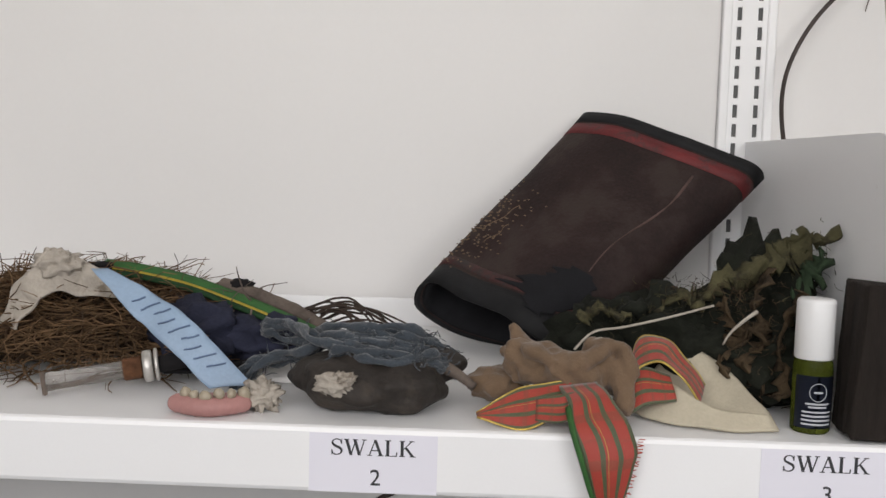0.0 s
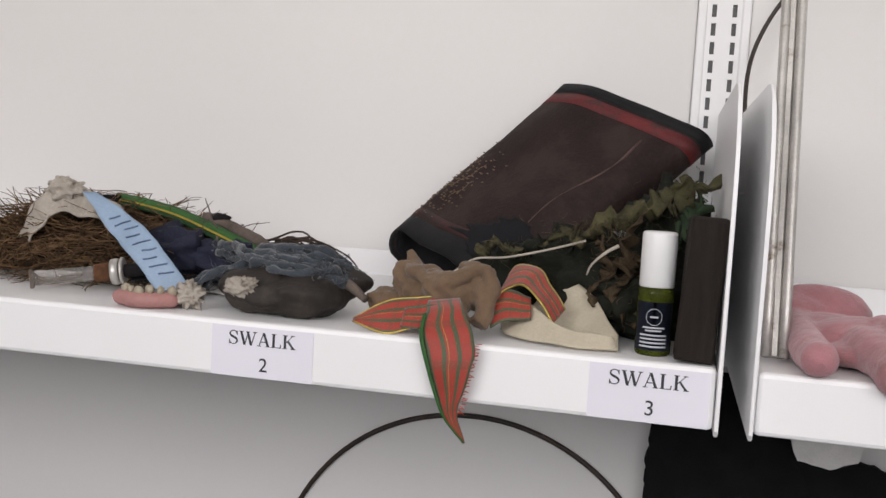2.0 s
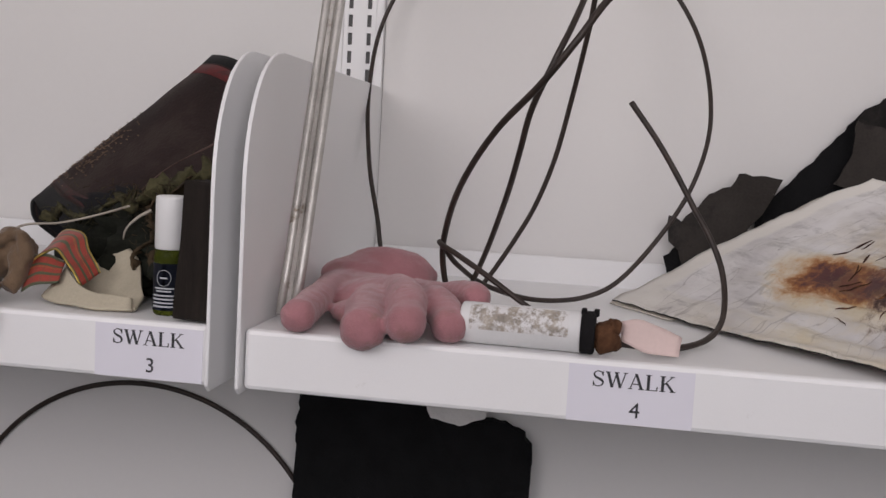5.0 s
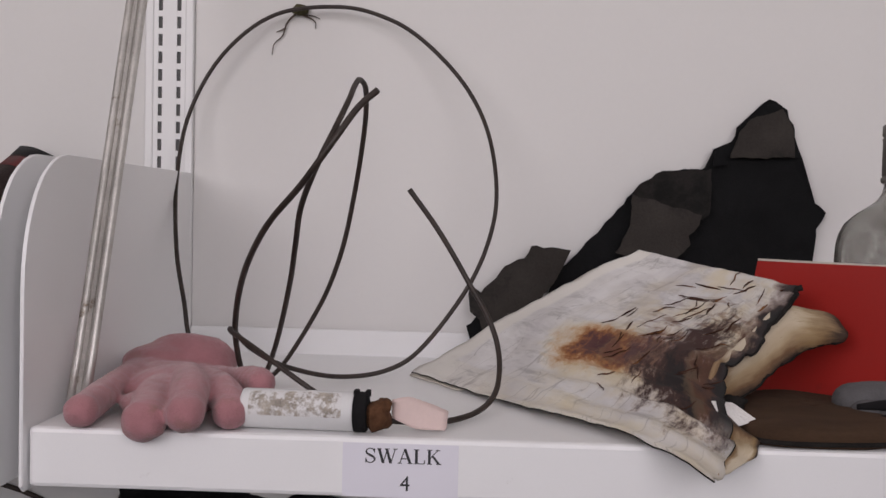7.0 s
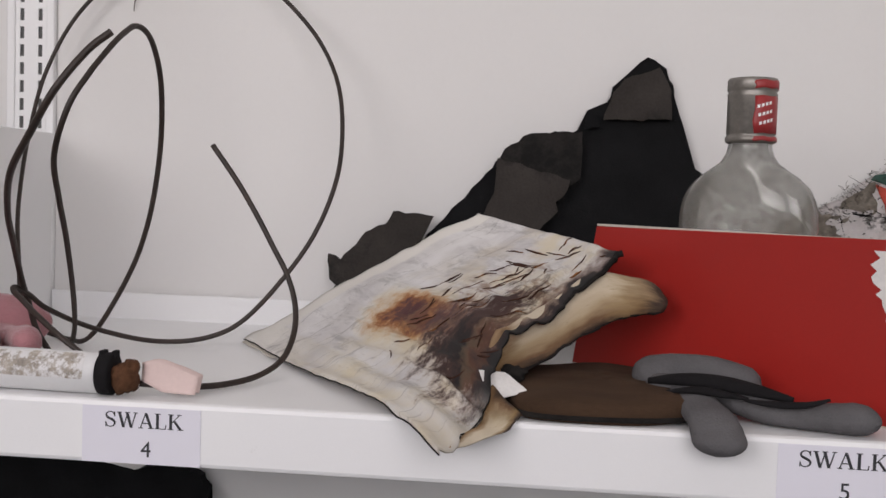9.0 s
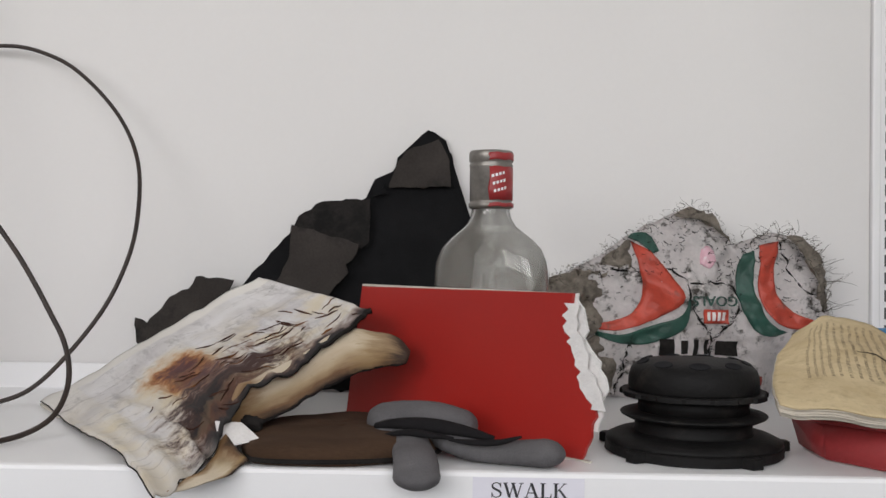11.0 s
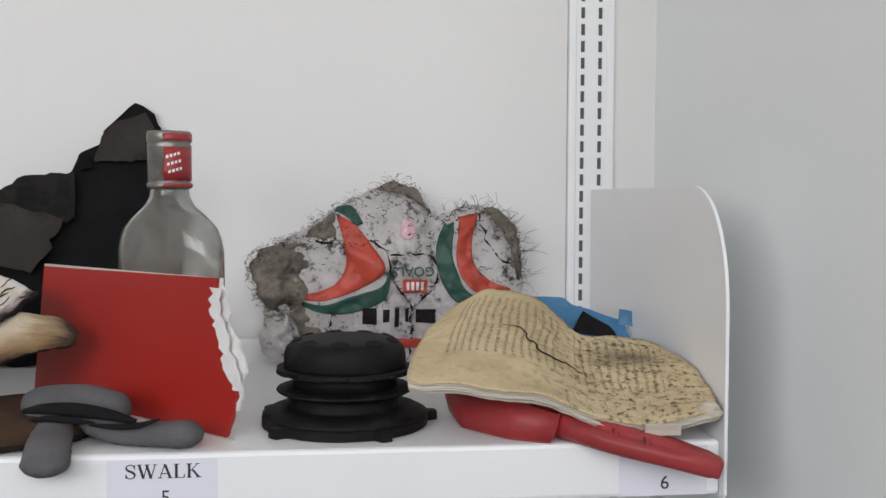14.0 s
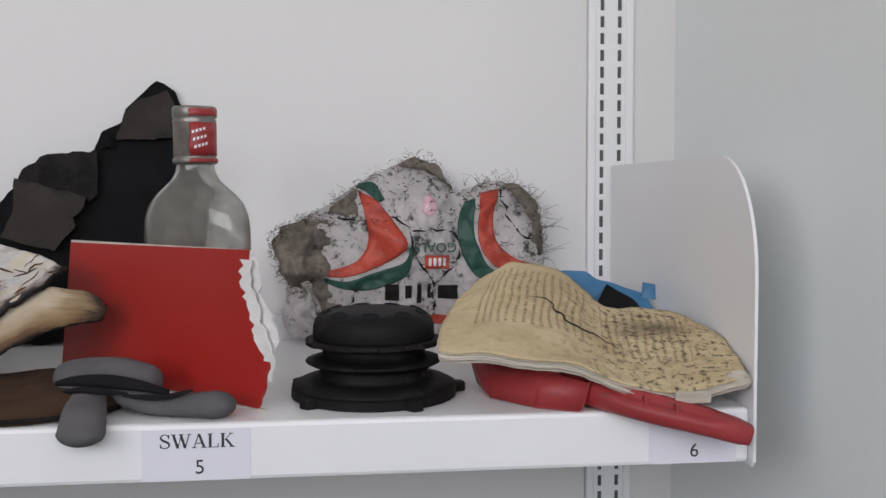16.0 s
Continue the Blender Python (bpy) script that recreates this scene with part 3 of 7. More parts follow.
FADED_RED = surface("faded_red_trim", (0.055, 0.012, 0.011), 0.7, 0.5, 30, 400, 0.3, stain=(0.022, 0.013, 0.012), stain_scale=28, stain_at=0.46)
SCUFF = surface("scuffed_leather", (0.10, 0.062, 0.055), 0.8, 0.4, 60, 400, 0.4)
BLACK_RUBBER = surface("black_rubber", (0.009, 0.009, 0.010), 0.65, 0.3, 60, 500, 0.2, spec=0.25)
# Black for painted shade in hollows and for the mat's worn patch
SHADE_AND_WORN_BLACK = surface("shade_and_worn_black", (0.010, 0.010, 0.012), 0.85, 0.3, 60, 500, 0.2)
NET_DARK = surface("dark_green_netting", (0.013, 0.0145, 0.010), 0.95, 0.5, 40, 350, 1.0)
NET_GREEN = surface("green_scrim", (0.030, 0.048, 0.026), 0.95, 0.4, 60, 500, 0.6)
NET_OLIVE = surface("olive_scrim", (0.066, 0.060, 0.030), 0.95, 0.4, 60, 500, 0.8, stain=(0.026, 0.023, 0.014), stain_scale=70, stain_at=0.5, random_value=0.5)
NET_BROWN = surface("brown_scrim", (0.062, 0.043, 0.025), 0.95, 0.4, 60, 500, 0.8, stain=(0.024, 0.017, 0.011), stain_scale=70, stain_at=0.52, random_value=0.5)
TAN_CLOTH = surface("tan_cotton", (0.155, 0.102, 0.064), 0.95, 0.25, 50, 900, 0.6, sheen=0.2)
TARTAN = uv_colour("tartan_ribbon", 0.6, tartan, 0.15, 200, 0.3)
GOLD = surface("gold_edging", (0.55, 0.40, 0.10), 0.35, 0.2, 200, 800, 0.2, metal=0.8)
CREAM_LEATHER = surface("cream_leather", (0.47, 0.42, 0.32), 0.75, 0.14, 30, 500, 0.4, stain=(0.30, 0.26, 0.19), stain_scale=25, stain_at=0.62)
WHITE_PLASTIC = surface("white_plastic", (0.80, 0.80, 0.80), 0.35, 0.02, 20, 400, 0.02)
NAVY_LABEL = surface("navy_label", (0.030, 0.038, 0.070), 0.5, 0.1, 40, 400, 0.05)
PALE_PRINT = surface("pale_print", (0.45, 0.47, 0.5), 0.6, 0.1, 40, 400, 0.0)
DARK_WOOD = surface("dark_weathered_wood", (0.019, 0.0145, 0.012), 0.85, 0.4, 30, 300, 0.6, stretch=(6, 6, 0.6))
STRAW = surface("dry_grass", (0.125, 0.075, 0.040), 0.95, 0.3, 40, 400, 0.3, random_value=0.55)
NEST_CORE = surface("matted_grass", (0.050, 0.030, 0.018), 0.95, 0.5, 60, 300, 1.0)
GREY_RAG = surface("grey_rag", (0.40, 0.36, 0.31), 0.95, 0.2, 40, 500, 0.6, stain=(0.18, 0.15, 0.12), stain_scale=45, stain_at=0.56)
PALE_BLUE = surface("pale_blue_satin", (0.27, 0.37, 0.50), 0.5, 0.12, 40, 500, 0.15)
BLUE_INK = surface("faded_dark_print", (0.10, 0.15, 0.25), 0.7, 0.2, 40, 400, 0)
STRAP_GREEN = surface("green_strap", (0.026, 0.105, 0.020), 0.7, 0.25, 60, 600, 0.3)
STRAP_DARK = surface("dark_green_strap", (0.014, 0.045, 0.016), 0.8, 0.3, 60, 600, 0.3)
STRAP_YELLOW = surface("yellow_strap", (0.34, 0.25, 0.02), 0.7, 0.2, 60, 600, 0.3)
BARK = surface("grey_bark", (0.12, 0.095, 0.08), 0.9, 0.35, 60, 400, 0.7, stretch=(1, 1, 1))
DARK_ROOT = surface("dark_dry_root", (0.045, 0.032, 0.026), 0.9, 0.4, 60, 400, 0.4)
DUSK_BLUE = surface("dusky_blue_cloth", (0.022, 0.024, 0.042), 0.9, 0.4, 40, 500, 0.6)
DENTURE_PINK = surface("pink_acrylic", (0.40, 0.20, 0.185), 0.6, 0.15, 30, 300, 0.1)
TOOTH = surface("stained_tooth", (0.36, 0.31, 0.23), 0.4, 0.2, 80, 400, 0.1)
BOOT = surface("dark_mouldy_leather", (0.022, 0.0165, 0.013), 0.75, 0.5, 30, 300, 0.8, stain=(0.050, 0.038, 0.029), stain_scale=24, stain_at=0.54)
ROPE = surface("blue_grey_wool", (0.046, 0.056, 0.068), 0.97, 0.35, 60, 700, 0.9, sheen=0.3)
DULL_METAL = surface("dull_metal", (0.60, 0.58, 0.55), 0.42, 0.2, 50, 500, 0.15, metal=0.75, stain=(0.18, 0.12, 0.07), stain_scale=30, stain_at=0.62)
PINK_FLEECE = surface("pink_fleece", (0.40, 0.182, 0.200), 0.97, 0.14, 60, 900, 0.8, sheen=0.35, stain=(0.29, 0.150, 0.14), stain_scale=28, stain_at=0.56)
LIGHTER_WHITE = surface("worn_printed_plastic", (0.72, 0.72, 0.72), 0.45, 0.04, 30, 400, 0.05)
LIGHTER_PRINT = surface("worn_print", (0.34, 0.30, 0.255), 0.6, 0.5, 120, 700, 0.1, stain=(0.72, 0.71, 0.71), stain_scale=150, stain_at=0.455)
RUST = surface("rusty_metal", (0.10, 0.045, 0.022), 0.85, 0.5, 80, 400, 0.8)
PINK_PAPER = surface("faded_pink_paper", (0.70, 0.55, 0.52), 0.85, 0.06, 40, 500, 0.2)
CABLE = surface("brown_black_wire", (0.026, 0.016, 0.012), 0.5, 0.4, 90, 500, 0.15, stain=(0.05, 0.025, 0.015), stain_scale=30, stain_at=0.6)
BURNT_PAPER = uv_colour("burnt_paper", 0.85, burnt, 0.45, 16)
SCORCHED_CARD = uv_colour("scorched_card", 0.8, card_scorch, 0.2, 80)
PLAIN_PAPER = surface("old_white_paper", (0.58, 0.54, 0.47), 0.85, 0.12, 30, 500, 0.3, stain=(0.3, 0.26, 0.2), stain_scale=35, stain_at=0.66)
CHAR = surface("charred_edge", (0.016, 0.014, 0.013), 0.95, 0.5, 60, 400, 1.0)
SINGED = surface("singed_fibre", (0.055, 0.024, 0.016), 0.9, 0.6, 90, 400, 0.4, stain=(0.22, 0.095, 0.035), stain_scale=60, stain_at=0.52)
BROWN_FELT = surface("brown_felt", (0.060, 0.034, 0.020), 0.95, 0.3, 30, 600, 0.6, stretch=(0.4, 2, 1))
BLACK_FELT = surface("black_felt", (0.008, 0.008, 0.0088), 0.97, 0.3, 40, 600, 0.5)
DARK_FELT = surface("dark_grey_felt", (0.022, 0.0195, 0.0185), 0.97, 0.3, 22, 500, 0.5, stain=(0.012, 0.0115, 0.011), stain_scale=16, stain_at=0.5)
GREY_FELT = surface("grey_brown_felt", (0.042, 0.0365, 0.033), 0.97, 0.3, 22, 500, 0.5, stain=(0.022, 0.0205, 0.0195), stain_scale=18, stain_at=0.56)
RED_BOARD = surface("red_coated_board", (0.37, 0.018, 0.013), 0.42, 0.06, 12, 400, 0.05, stain=(0.27, 0.018, 0.014), stain_scale=22, stain_at=0.66)
TORN_WHITE = surface("torn_white_board", (0.78, 0.76, 0.74), 0.9, 0.1, 60, 500, 0.6)
CAP_GREY = surface("scratched_cap_metal", (0.24, 0.225, 0.205), 0.42, 0.25, 60, 400, 0.2, metal=0.7, stain=(0.2, 0.17, 0.14), stain_scale=50, stain_at=0.6)
CAP_RED = surface("red_cap_print", (0.33, 0.030, 0.032), 0.4, 0.15, 60, 400, 0.1)
GREY_FOAM = surface("grey_felt_wool", (0.118, 0.114, 0.118), 0.97, 0.15, 50, 800, 0.6)
BLACK_BAND = surface("black_band", (0.010, 0.009, 0.010), 0.9, 0.3, 60, 500, 0.3)
BALL_WHITE = surface("dirty_white_ball_skin", (0.80, 0.76, 0.75), 0.6, 0.16, 40, 300, 0.9, stain=(0.075, 0.064, 0.053), stain_scale=62, stain_at=0.55)
BALL_RED = surface("orange_red_ball_print", (0.43, 0.052, 0.028), 0.5, 0.25, 50, 300, 0.5, stain=(0.13, 0.045, 0.03), stain_scale=42, stain_at=0.58)
BALL_GREEN = surface("dark_green_ball_print", (0.016, 0.066, 0.048), 0.5, 0.3, 50, 300, 0.5, stain=(0.024, 0.034, 0.027), stain_scale=42, stain_at=0.56)
CANVAS = surface("rotten_grey_canvas", (0.33, 0.29, 0.245), 0.97, 0.45, 50, 380, 1.0, stain=(0.10, 0.085, 0.07), stain_scale=60, stain_at=0.55)
PINK_STAIN = surface("pink_print", (0.66, 0.40, 0.46), 0.6, 0.15, 60, 300, 0.4, stain=(0.74, 0.64, 0.65), stain_scale=90, stain_at=0.56)
THREAD = surface("frayed_thread", (0.10, 0.088, 0.07), 0.95, 0.3, 60, 400, 0.2, random_value=0.6)
REEL_BLACK = surface("dusty_black_plastic", (0.0065, 0.006, 0.006), 0.62, 0.4, 40, 400, 0.4, spec=0.22, stain=(0.024, 0.021, 0.018), stain_scale=26, stain_at=0.56)
OLD_PAGE = uv_colour("yellowed_page", 0.85, old_page, 0.4, 26)
PAGE_EDGE = surface("page_edges", (0.55, 0.50, 0.42), 0.9, 0.2, 60, 600, 0.8, stretch=(0.2, 0.2, 4))
RED_PLASTIC = surface("red_plastic", (0.33, 0.034, 0.036), 0.50, 0.2, 20, 300, 0.15, stain=(0.20, 0.045, 0.042), stain_scale=26, stain_at=0.56)
BLUE_PLASTIC = surface("blue_plastic", (0.055, 0.19, 0.36), 0.42, 0.15, 40, 400, 0.2)


def clear(name, colour, rough=0.02, ior=1.47, dirt=0.0, dirt_colour=(0.25, 0.23, 0.2)):
    m, tree, bsdf = nodes_of(name)
    bsdf.inputs["Base Color"].default_value = (*colour, 1)
    bsdf.inputs["Transmission Weight"].default_value, bsdf.inputs["IOR"].default_value = 1.0, ior
    bsdf.inputs["Roughness"].default_value = rough
    if dirt:
        n, link = tree.nodes, tree.links.new
        coord, t, r = n.new("ShaderNodeTexCoord"), n.new("ShaderNodeTexNoise"), n.new("ShaderNodeValToRGB")
        t.inputs["Scale"].default_value, t.inputs["Detail"].default_value, t.inputs["Roughness"].default_value = 70, 9, 0.75
        link(coord.outputs["Object"], t.inputs["Vector"]), link(t.outputs[0], r.inputs[0])
        r.color_ramp.elements[0].position, r.color_ramp.elements[1].position = 0.42, 0.66
        r.color_ramp.elements[0].color, r.color_ramp.elements[1].color = (dirt * 0.45,) * 3 + (1,), (min(1, dirt * 1.6),) * 3 + (1,)
        film, mixer = n.new("ShaderNodeBsdfDiffuse"), n.new("ShaderNodeMixShader")
        film.inputs[0].default_value = (*dirt_colour, 1)
        link(r.outputs[0], mixer.inputs[0]), link(bsdf.outputs[0], mixer.inputs[1]), link(film.outputs[0], mixer.inputs[2])
        link(mixer.outputs[0], n["Material Output"].inputs[0])
    return m


GLASS = clear("dusty_glass", (0.95, 0.96, 0.95), 0.03, 1.45, 0.33, (0.21, 0.20, 0.18))
GREEN_GLASS = clear("olive_green_glass", (0.35, 0.42, 0.06), 0.1, 1.2, 0.9, (0.075, 0.090, 0.015))
CLEAR_PLASTIC = clear("scratched_clear_plastic", (0.93, 0.92, 0.91), 0.06, 1.25, 0.22, (0.5, 0.47, 0.44))


# ---- left bay: nest and what lies in it ----
def grass_nest():
    t = thing("bird_nest", "large brown nest of matted dry grass and twigs", "nest")
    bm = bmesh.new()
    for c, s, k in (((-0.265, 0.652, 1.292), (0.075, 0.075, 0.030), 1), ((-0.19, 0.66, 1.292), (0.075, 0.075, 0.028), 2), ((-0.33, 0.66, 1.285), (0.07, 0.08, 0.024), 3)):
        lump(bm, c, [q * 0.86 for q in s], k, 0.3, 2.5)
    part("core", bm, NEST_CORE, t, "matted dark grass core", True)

    def place(rnd):
        a, r = rnd.uniform(0, math.tau), math.sqrt(rnd.random())
        x, y = -0.25 + 0.125 * r * math.cos(a), 0.652 + 0.080 * r * math.sin(a)
        return x, y - 0.004, 1.272 + 0.058 * (1 - r ** 2.4) * rnd.uniform(0.75, 1.06)
    part("grass", twigs(4200, place, 0.040, 0.00062, 5, 0.10, 0.5, top=1.338), STRAW, t, "dry brown grass stalks", True)

    def rim(rnd):
        return rnd.uniform(-0.35, -0.12), rnd.uniform(0.60, 0.70), rnd.uniform(1.300, 1.318)
    part("loose_stalks", twigs(90, rim, 0.030, 0.0007, 8, 0.2, 0.9, top=1.340), BARK, t, "loose dark stalks", True)
    return t


def curly_roots():
    t = thing("dry_roots", "thin curled dark roots lying behind the stick", "roots")
    rnd = random.Random(14)
    for k in range(16):
        p = Vector((rnd.uniform(-0.105, -0.070), rnd.uniform(0.62, 0.66), rnd.uniform(1.292, 1.308)))
        run, rise, fall = rnd.uniform(0.045, 0.085), rnd.uniform(0.004, 0.012), rnd.uniform(0.010, 0.022)
        line = [p, p + Vector((run * 0.35, -0.004, rise)), p + Vector((run * 0.7, -0.010, rise * 0.4)), p + Vector((run, -0.014 + rnd.gauss(0, 0.006), -fall)), p + Vector((run * rnd.uniform(0.85, 1.05), -0.018, -fall - 0.006))]
        for q in line:
            q.z = max(q.z, TOP + 0.0015)
        pts = [q + noise.noise_vector(q * 60 + Vector((k, 0, 0))) * 0.0025 for q in along(line, 20)]
        part("root", tube(bmesh.new(), pts, lambda f: 0.0010 - 0.0005 * f, 5), DARK_ROOT, t, "", True)


def rag():
    t = thing("grey_rag", "crumpled grey cloth scrap over the nest", "rag")
    rows = patch([(-0.282, 0.585, 1.300), (-0.268, 0.585, 1.330), (-0.254, 0.587, 1.346), (-0.236, 0.592, 1.345), (-0.204, 0.600, 1.326)],
                 [(-0.266, 0.578, 1.297), (-0.256, 0.578, 1.316), (-0.248, 0.580, 1.324), (-0.234, 0.585, 1.322), (-0.206, 0.596, 1.317)],
                 [(-0.282, 0.585, 1.300), (-0.266, 0.578, 1.297)], [(-0.204, 0.600, 1.326), (-0.206, 0.596, 1.317)], 40, 16, 0.005, 70)
    part("cloth", sheet(bmesh.new(), rows, 0.0014), GREY_RAG, t, "", True)
    lump_mesh = blob((-0.246, 0.590, 1.340), (0.014, 0.010, 0.009), 4, 0.6, 2.2, 4)
    part("gathered_cloth", lump_mesh, GREY_RAG, t, "", True)


def blue_ribbon():
    t = thing("ribbon", "pale blue ribbon with faded dark printing", "ribbon")
    c0 = [(-0.212, 0.562, 1.341), (-0.190, 0.553, 1.320), (-0.166, 0.545, 1.302), (-0.130, 0.533, 1.2745)]
    c1 = [(-0.204, 0.566, 1.341), (-0.172, 0.560, 1.326), (-0.146, 0.551, 1.311), (-0.105, 0.537, 1.2765)]
    rows = patch(c0, c1, [c0[0], c1[0]], [c0[-1], c1[-1]], 30, 8, 0.0012, 70)
    part("satin", sheet(bmesh.new(), rows, 0.0008), PALE_BLUE, t, "", True)
    for k, j in enumerate((8, 10, 12, 14, 16, 18, 20, 22, 24)):
        i0 = 2 + (k % 3) * 0.6
        stroke = [rows[int(i0 + 3.4 * f)][j].lerp(rows[int(i0 + 3.4 * f)][j + 1], 0.5 + 0.12 * math.sin(k * 2.1 + f * (3 + k % 3))) + Vector((0, -0.0009, 0.0007)) for f in np.linspace(0, 1, 7)]
        part("print_bar", tube(bmesh.new(), stroke, 0.0006, 5), BLUE_INK, t, "faded dark print")


def strap():
    t = thing("strap", "green and yellow woven strap lying across the nest", "strap")
    line = along([(-0.236, 0.640, 1.333), (-0.205, 0.635, 1.330), (-0.17, 0.628, 1.324), (-0.135, 0.62, 1.314), (-0.10, 0.61, 1.303), (-0.072, 0.60, 1.293)], 26)
    up = Vector((0.15, 0.75, 0.55)).normalized()
    for name, mat_, a, b in (("green_band", STRAP_GREEN, 0.0002, 0.0074), ("yellow_band", STRAP_YELLOW, -0.0020, 0.0002), ("dark_band", STRAP_DARK, -0.0064, -0.0020)):
        rows = [[q + up * s for q in line] for s in (a, (a + b) / 2, b)]
        part(name, sheet(bmesh.new(), rows, 0.0016), mat_, t, "", True)
    part("strap_end", boxed((-0.243, 0.634, 1.329), (-0.228, 0.648, 1.336), 0.002), BLACK_BAND, t, "black end tab")


def stick():
    t = thing("stick", "weathered grey stick lying across the nest", "stick")
    bm = tube(bmesh.new(), along([(-0.152, 0.645, 1.322), (-0.115, 0.635, 1.313), (-0.08, 0.62, 1.301), (-0.045, 0.605, 1.284), (-0.03, 0.60, 1.276)], 22),
              lambda f: 0.0058 - 0.0016 * f, 9)
    for v in bm.verts:
        v.co += noise.noise_vector(v.co * 130) * 0.0008
    part("wood", bm, BARK, t, "", True)
    part("knot", blob((-0.137, 0.642, 1.323), (0.009, 0.006, 0.004), 3, 0.3, 2, 3), BLACK_BAND, t, "dark knot", True)


def blue_bundle():
    t = thing("cloth_bundle", "dusky blue cloth bundle tucked under the strap", "cloth")
    bm = bmesh.new()
    lump(bm, (-0.158, 0.605, 1.296), (0.030, 0.028, 0.020), 11, 0.5, 2.2, level=4)
    lump(bm, (-0.118, 0.610, 1.290), (0.036, 0.026, 0.018), 12, 0.5, 2.2, level=4)
    part("cloth", bm, DUSK_BLUE, t, "", True)
    bm = tube(bmesh.new(), along([(-0.165, 0.555, 1.280), (-0.13, 0.57, 1.279), (-0.105, 0.585, 1.285), (-0.085, 0.60, 1.292)], 14), 0.0028, 7)
    part("dark_cord", bm, BLACK_BAND, t, "", True)
    rows = patch([(-0.125, 0.585, 1.270), (-0.085, 0.575, 1.270)], [(-0.115, 0.62, 1.283), (-0.075, 0.61, 1.286)],
                 [(-0.125, 0.585, 1.270), (-0.115, 0.62, 1.283)], [(-0.085, 0.575, 1.270), (-0.075, 0.61, 1.286)], 10, 8, 0.002, 60)
    tagged(part("paper_scrap", sheet(bmesh.new(), rows, 0.0008), TORN_WHITE, None, "", True), "small white paper scrap beside the bundle", "paper")


def syringe():
    m = Matrix.Translation((-0.226, 0.526, 1.2765)) @ Vector((0.070, 0.022, 0.010)).to_track_quat("Z", "Y").to_matrix().to_4x4()
    t = thing("clear_vial", "clear plastic vial with a rusty metal collar", "vial", m)
    part("barrel", lathe(bmesh.new(), [(0.0001, 0), (0.0082, 0), (0.0082, 0.004), (0.0078, 0.005), (0.0078, 0.044), (0.0001, 0.044)], 24, sx=0.70, sy=0.70), CLEAR_PLASTIC, t, "", True)
    part("end_flange", lathe(bmesh.new(), [(0.0105, -0.0025), (0.0112, -0.001), (0.0105, 0.0004)], 3, sx=0.75, sy=0.75), BARK, t, "brown three-cornered end")
    part("collar", lathe(bmesh.new(), [(0.009, 0.044), (0.0098, 0.045), (0.0098, 0.054), (0.009, 0.055)], 24, sx=0.70, sy=0.70), RUST, t, "rusty collar", True)
    part("ring", lathe(bmesh.new(), [(0.010, 0.0555), (0.0135, 0.056), (0.0140, 0.0585), (0.0135, 0.061), (0.010, 0.0615)], 28, sx=0.70, sy=0.70), DULL_METAL, t, "bright metal ring", True)
    part("washer", lathe(bmesh.new(), [(0.012, 0.0625), (0.0145, 0.063), (0.0145, 0.0645), (0.012, 0.065)], 28, sx=0.70, sy=0.70), DULL_METAL, t, "", True)
    part("black_stem", lathe(bmesh.new(), [(0.007, 0.065), (0.0075, 0.066), (0.006, 0.092), (0.003, 0.094)], 18, sx=0.70, sy=0.70), BLACK_BAND, t, "black stem", True)


def denture():
    t = thing("denture", "pink dental plate with a row of stained teeth", "denture")
    bm = bmesh.new()
    arc = along([(-0.138, 0.500, 1.2738), (-0.126, 0.493, 1.2738), (-0.114, 0.494, 1.2738), (-0.104, 0.503, 1.2738)], 9)
    for k, q in enumerate(arc):
        lump(bm, q, (0.0072, 0.0072, 0.0058), k, 0.08, 2, level=2)
    lump(bm, (-0.119, 0.512, 1.272), (0.022, 0.016, 0.004), 9, 0.1, 2)
    fused("gum", bm, DENTURE_PINK, t, 0.0016, "", 3)
    for k, q in enumerate(along([(-0.134, 0.497, 1.2800), (-0.125, 0.492, 1.2805), (-0.114, 0.493, 1.2810), (-0.102, 0.501, 1.2815)], 6)):
        w = (0.0042, 0.0036, 0.0046, 0.0040, 0.0034, 0.0044)[k]
        part("tooth", blob(q + Vector((0, 0.0006 * (k % 2), -0.0008 * (k % 3))), (w * 0.78, 0.0026, w * 0.95), 20 + k, 0.35, 2, 2), TOOTH, t, "", True)
    part("broken_clasp", blob((-0.094, 0.510, 1.2775), (0.010, 0.008, 0.0082), 7, 0.7, 3.2, 4), GREY_RAG, t, "grey crumbling end", True)


def old_boot():
    t = thing("shoe", "dark mouldy leather child's shoe, crushed flat", "shoe")
    bm = bmesh.new()
    box(bm, (-0.064, 0.502, TOP + 0.0005), (0.002, 0.560, 1.288), 0.0095)
    lump(bm, (-0.045, 0.535, 1.284), (0.034, 0.040, 0.0165), 1, 0.2, 1.8)
    lump(bm, (-0.016, 0.535, 1.283), (0.030, 0.037, 0.0155), 2, 0.2, 1.8)
    lump(bm, (-0.02, 0.555, 1.290), (0.042, 0.030, 0.014), 3, 0.15, 1.5)
    fused("upper", bm, BOOT, t, 0.002, "", 10)
    ob = t.children[0]
    crumple = bpy.data.textures.new("crumple", "CLOUDS")
    crumple.noise_scale = 0.022
    k = ob.modifiers.new("crumple", "DISPLACE")
    k.texture, k.strength, k.texture_coords = crumple, 0.006, "LOCAL"
    part("tuft", blob((-0.050, 0.4975, 1.288), (0.010, 0.005, 0.006), 5, 0.7, 2.6, 4), GREY_RAG, t, "pale torn tuft", True)
    return t


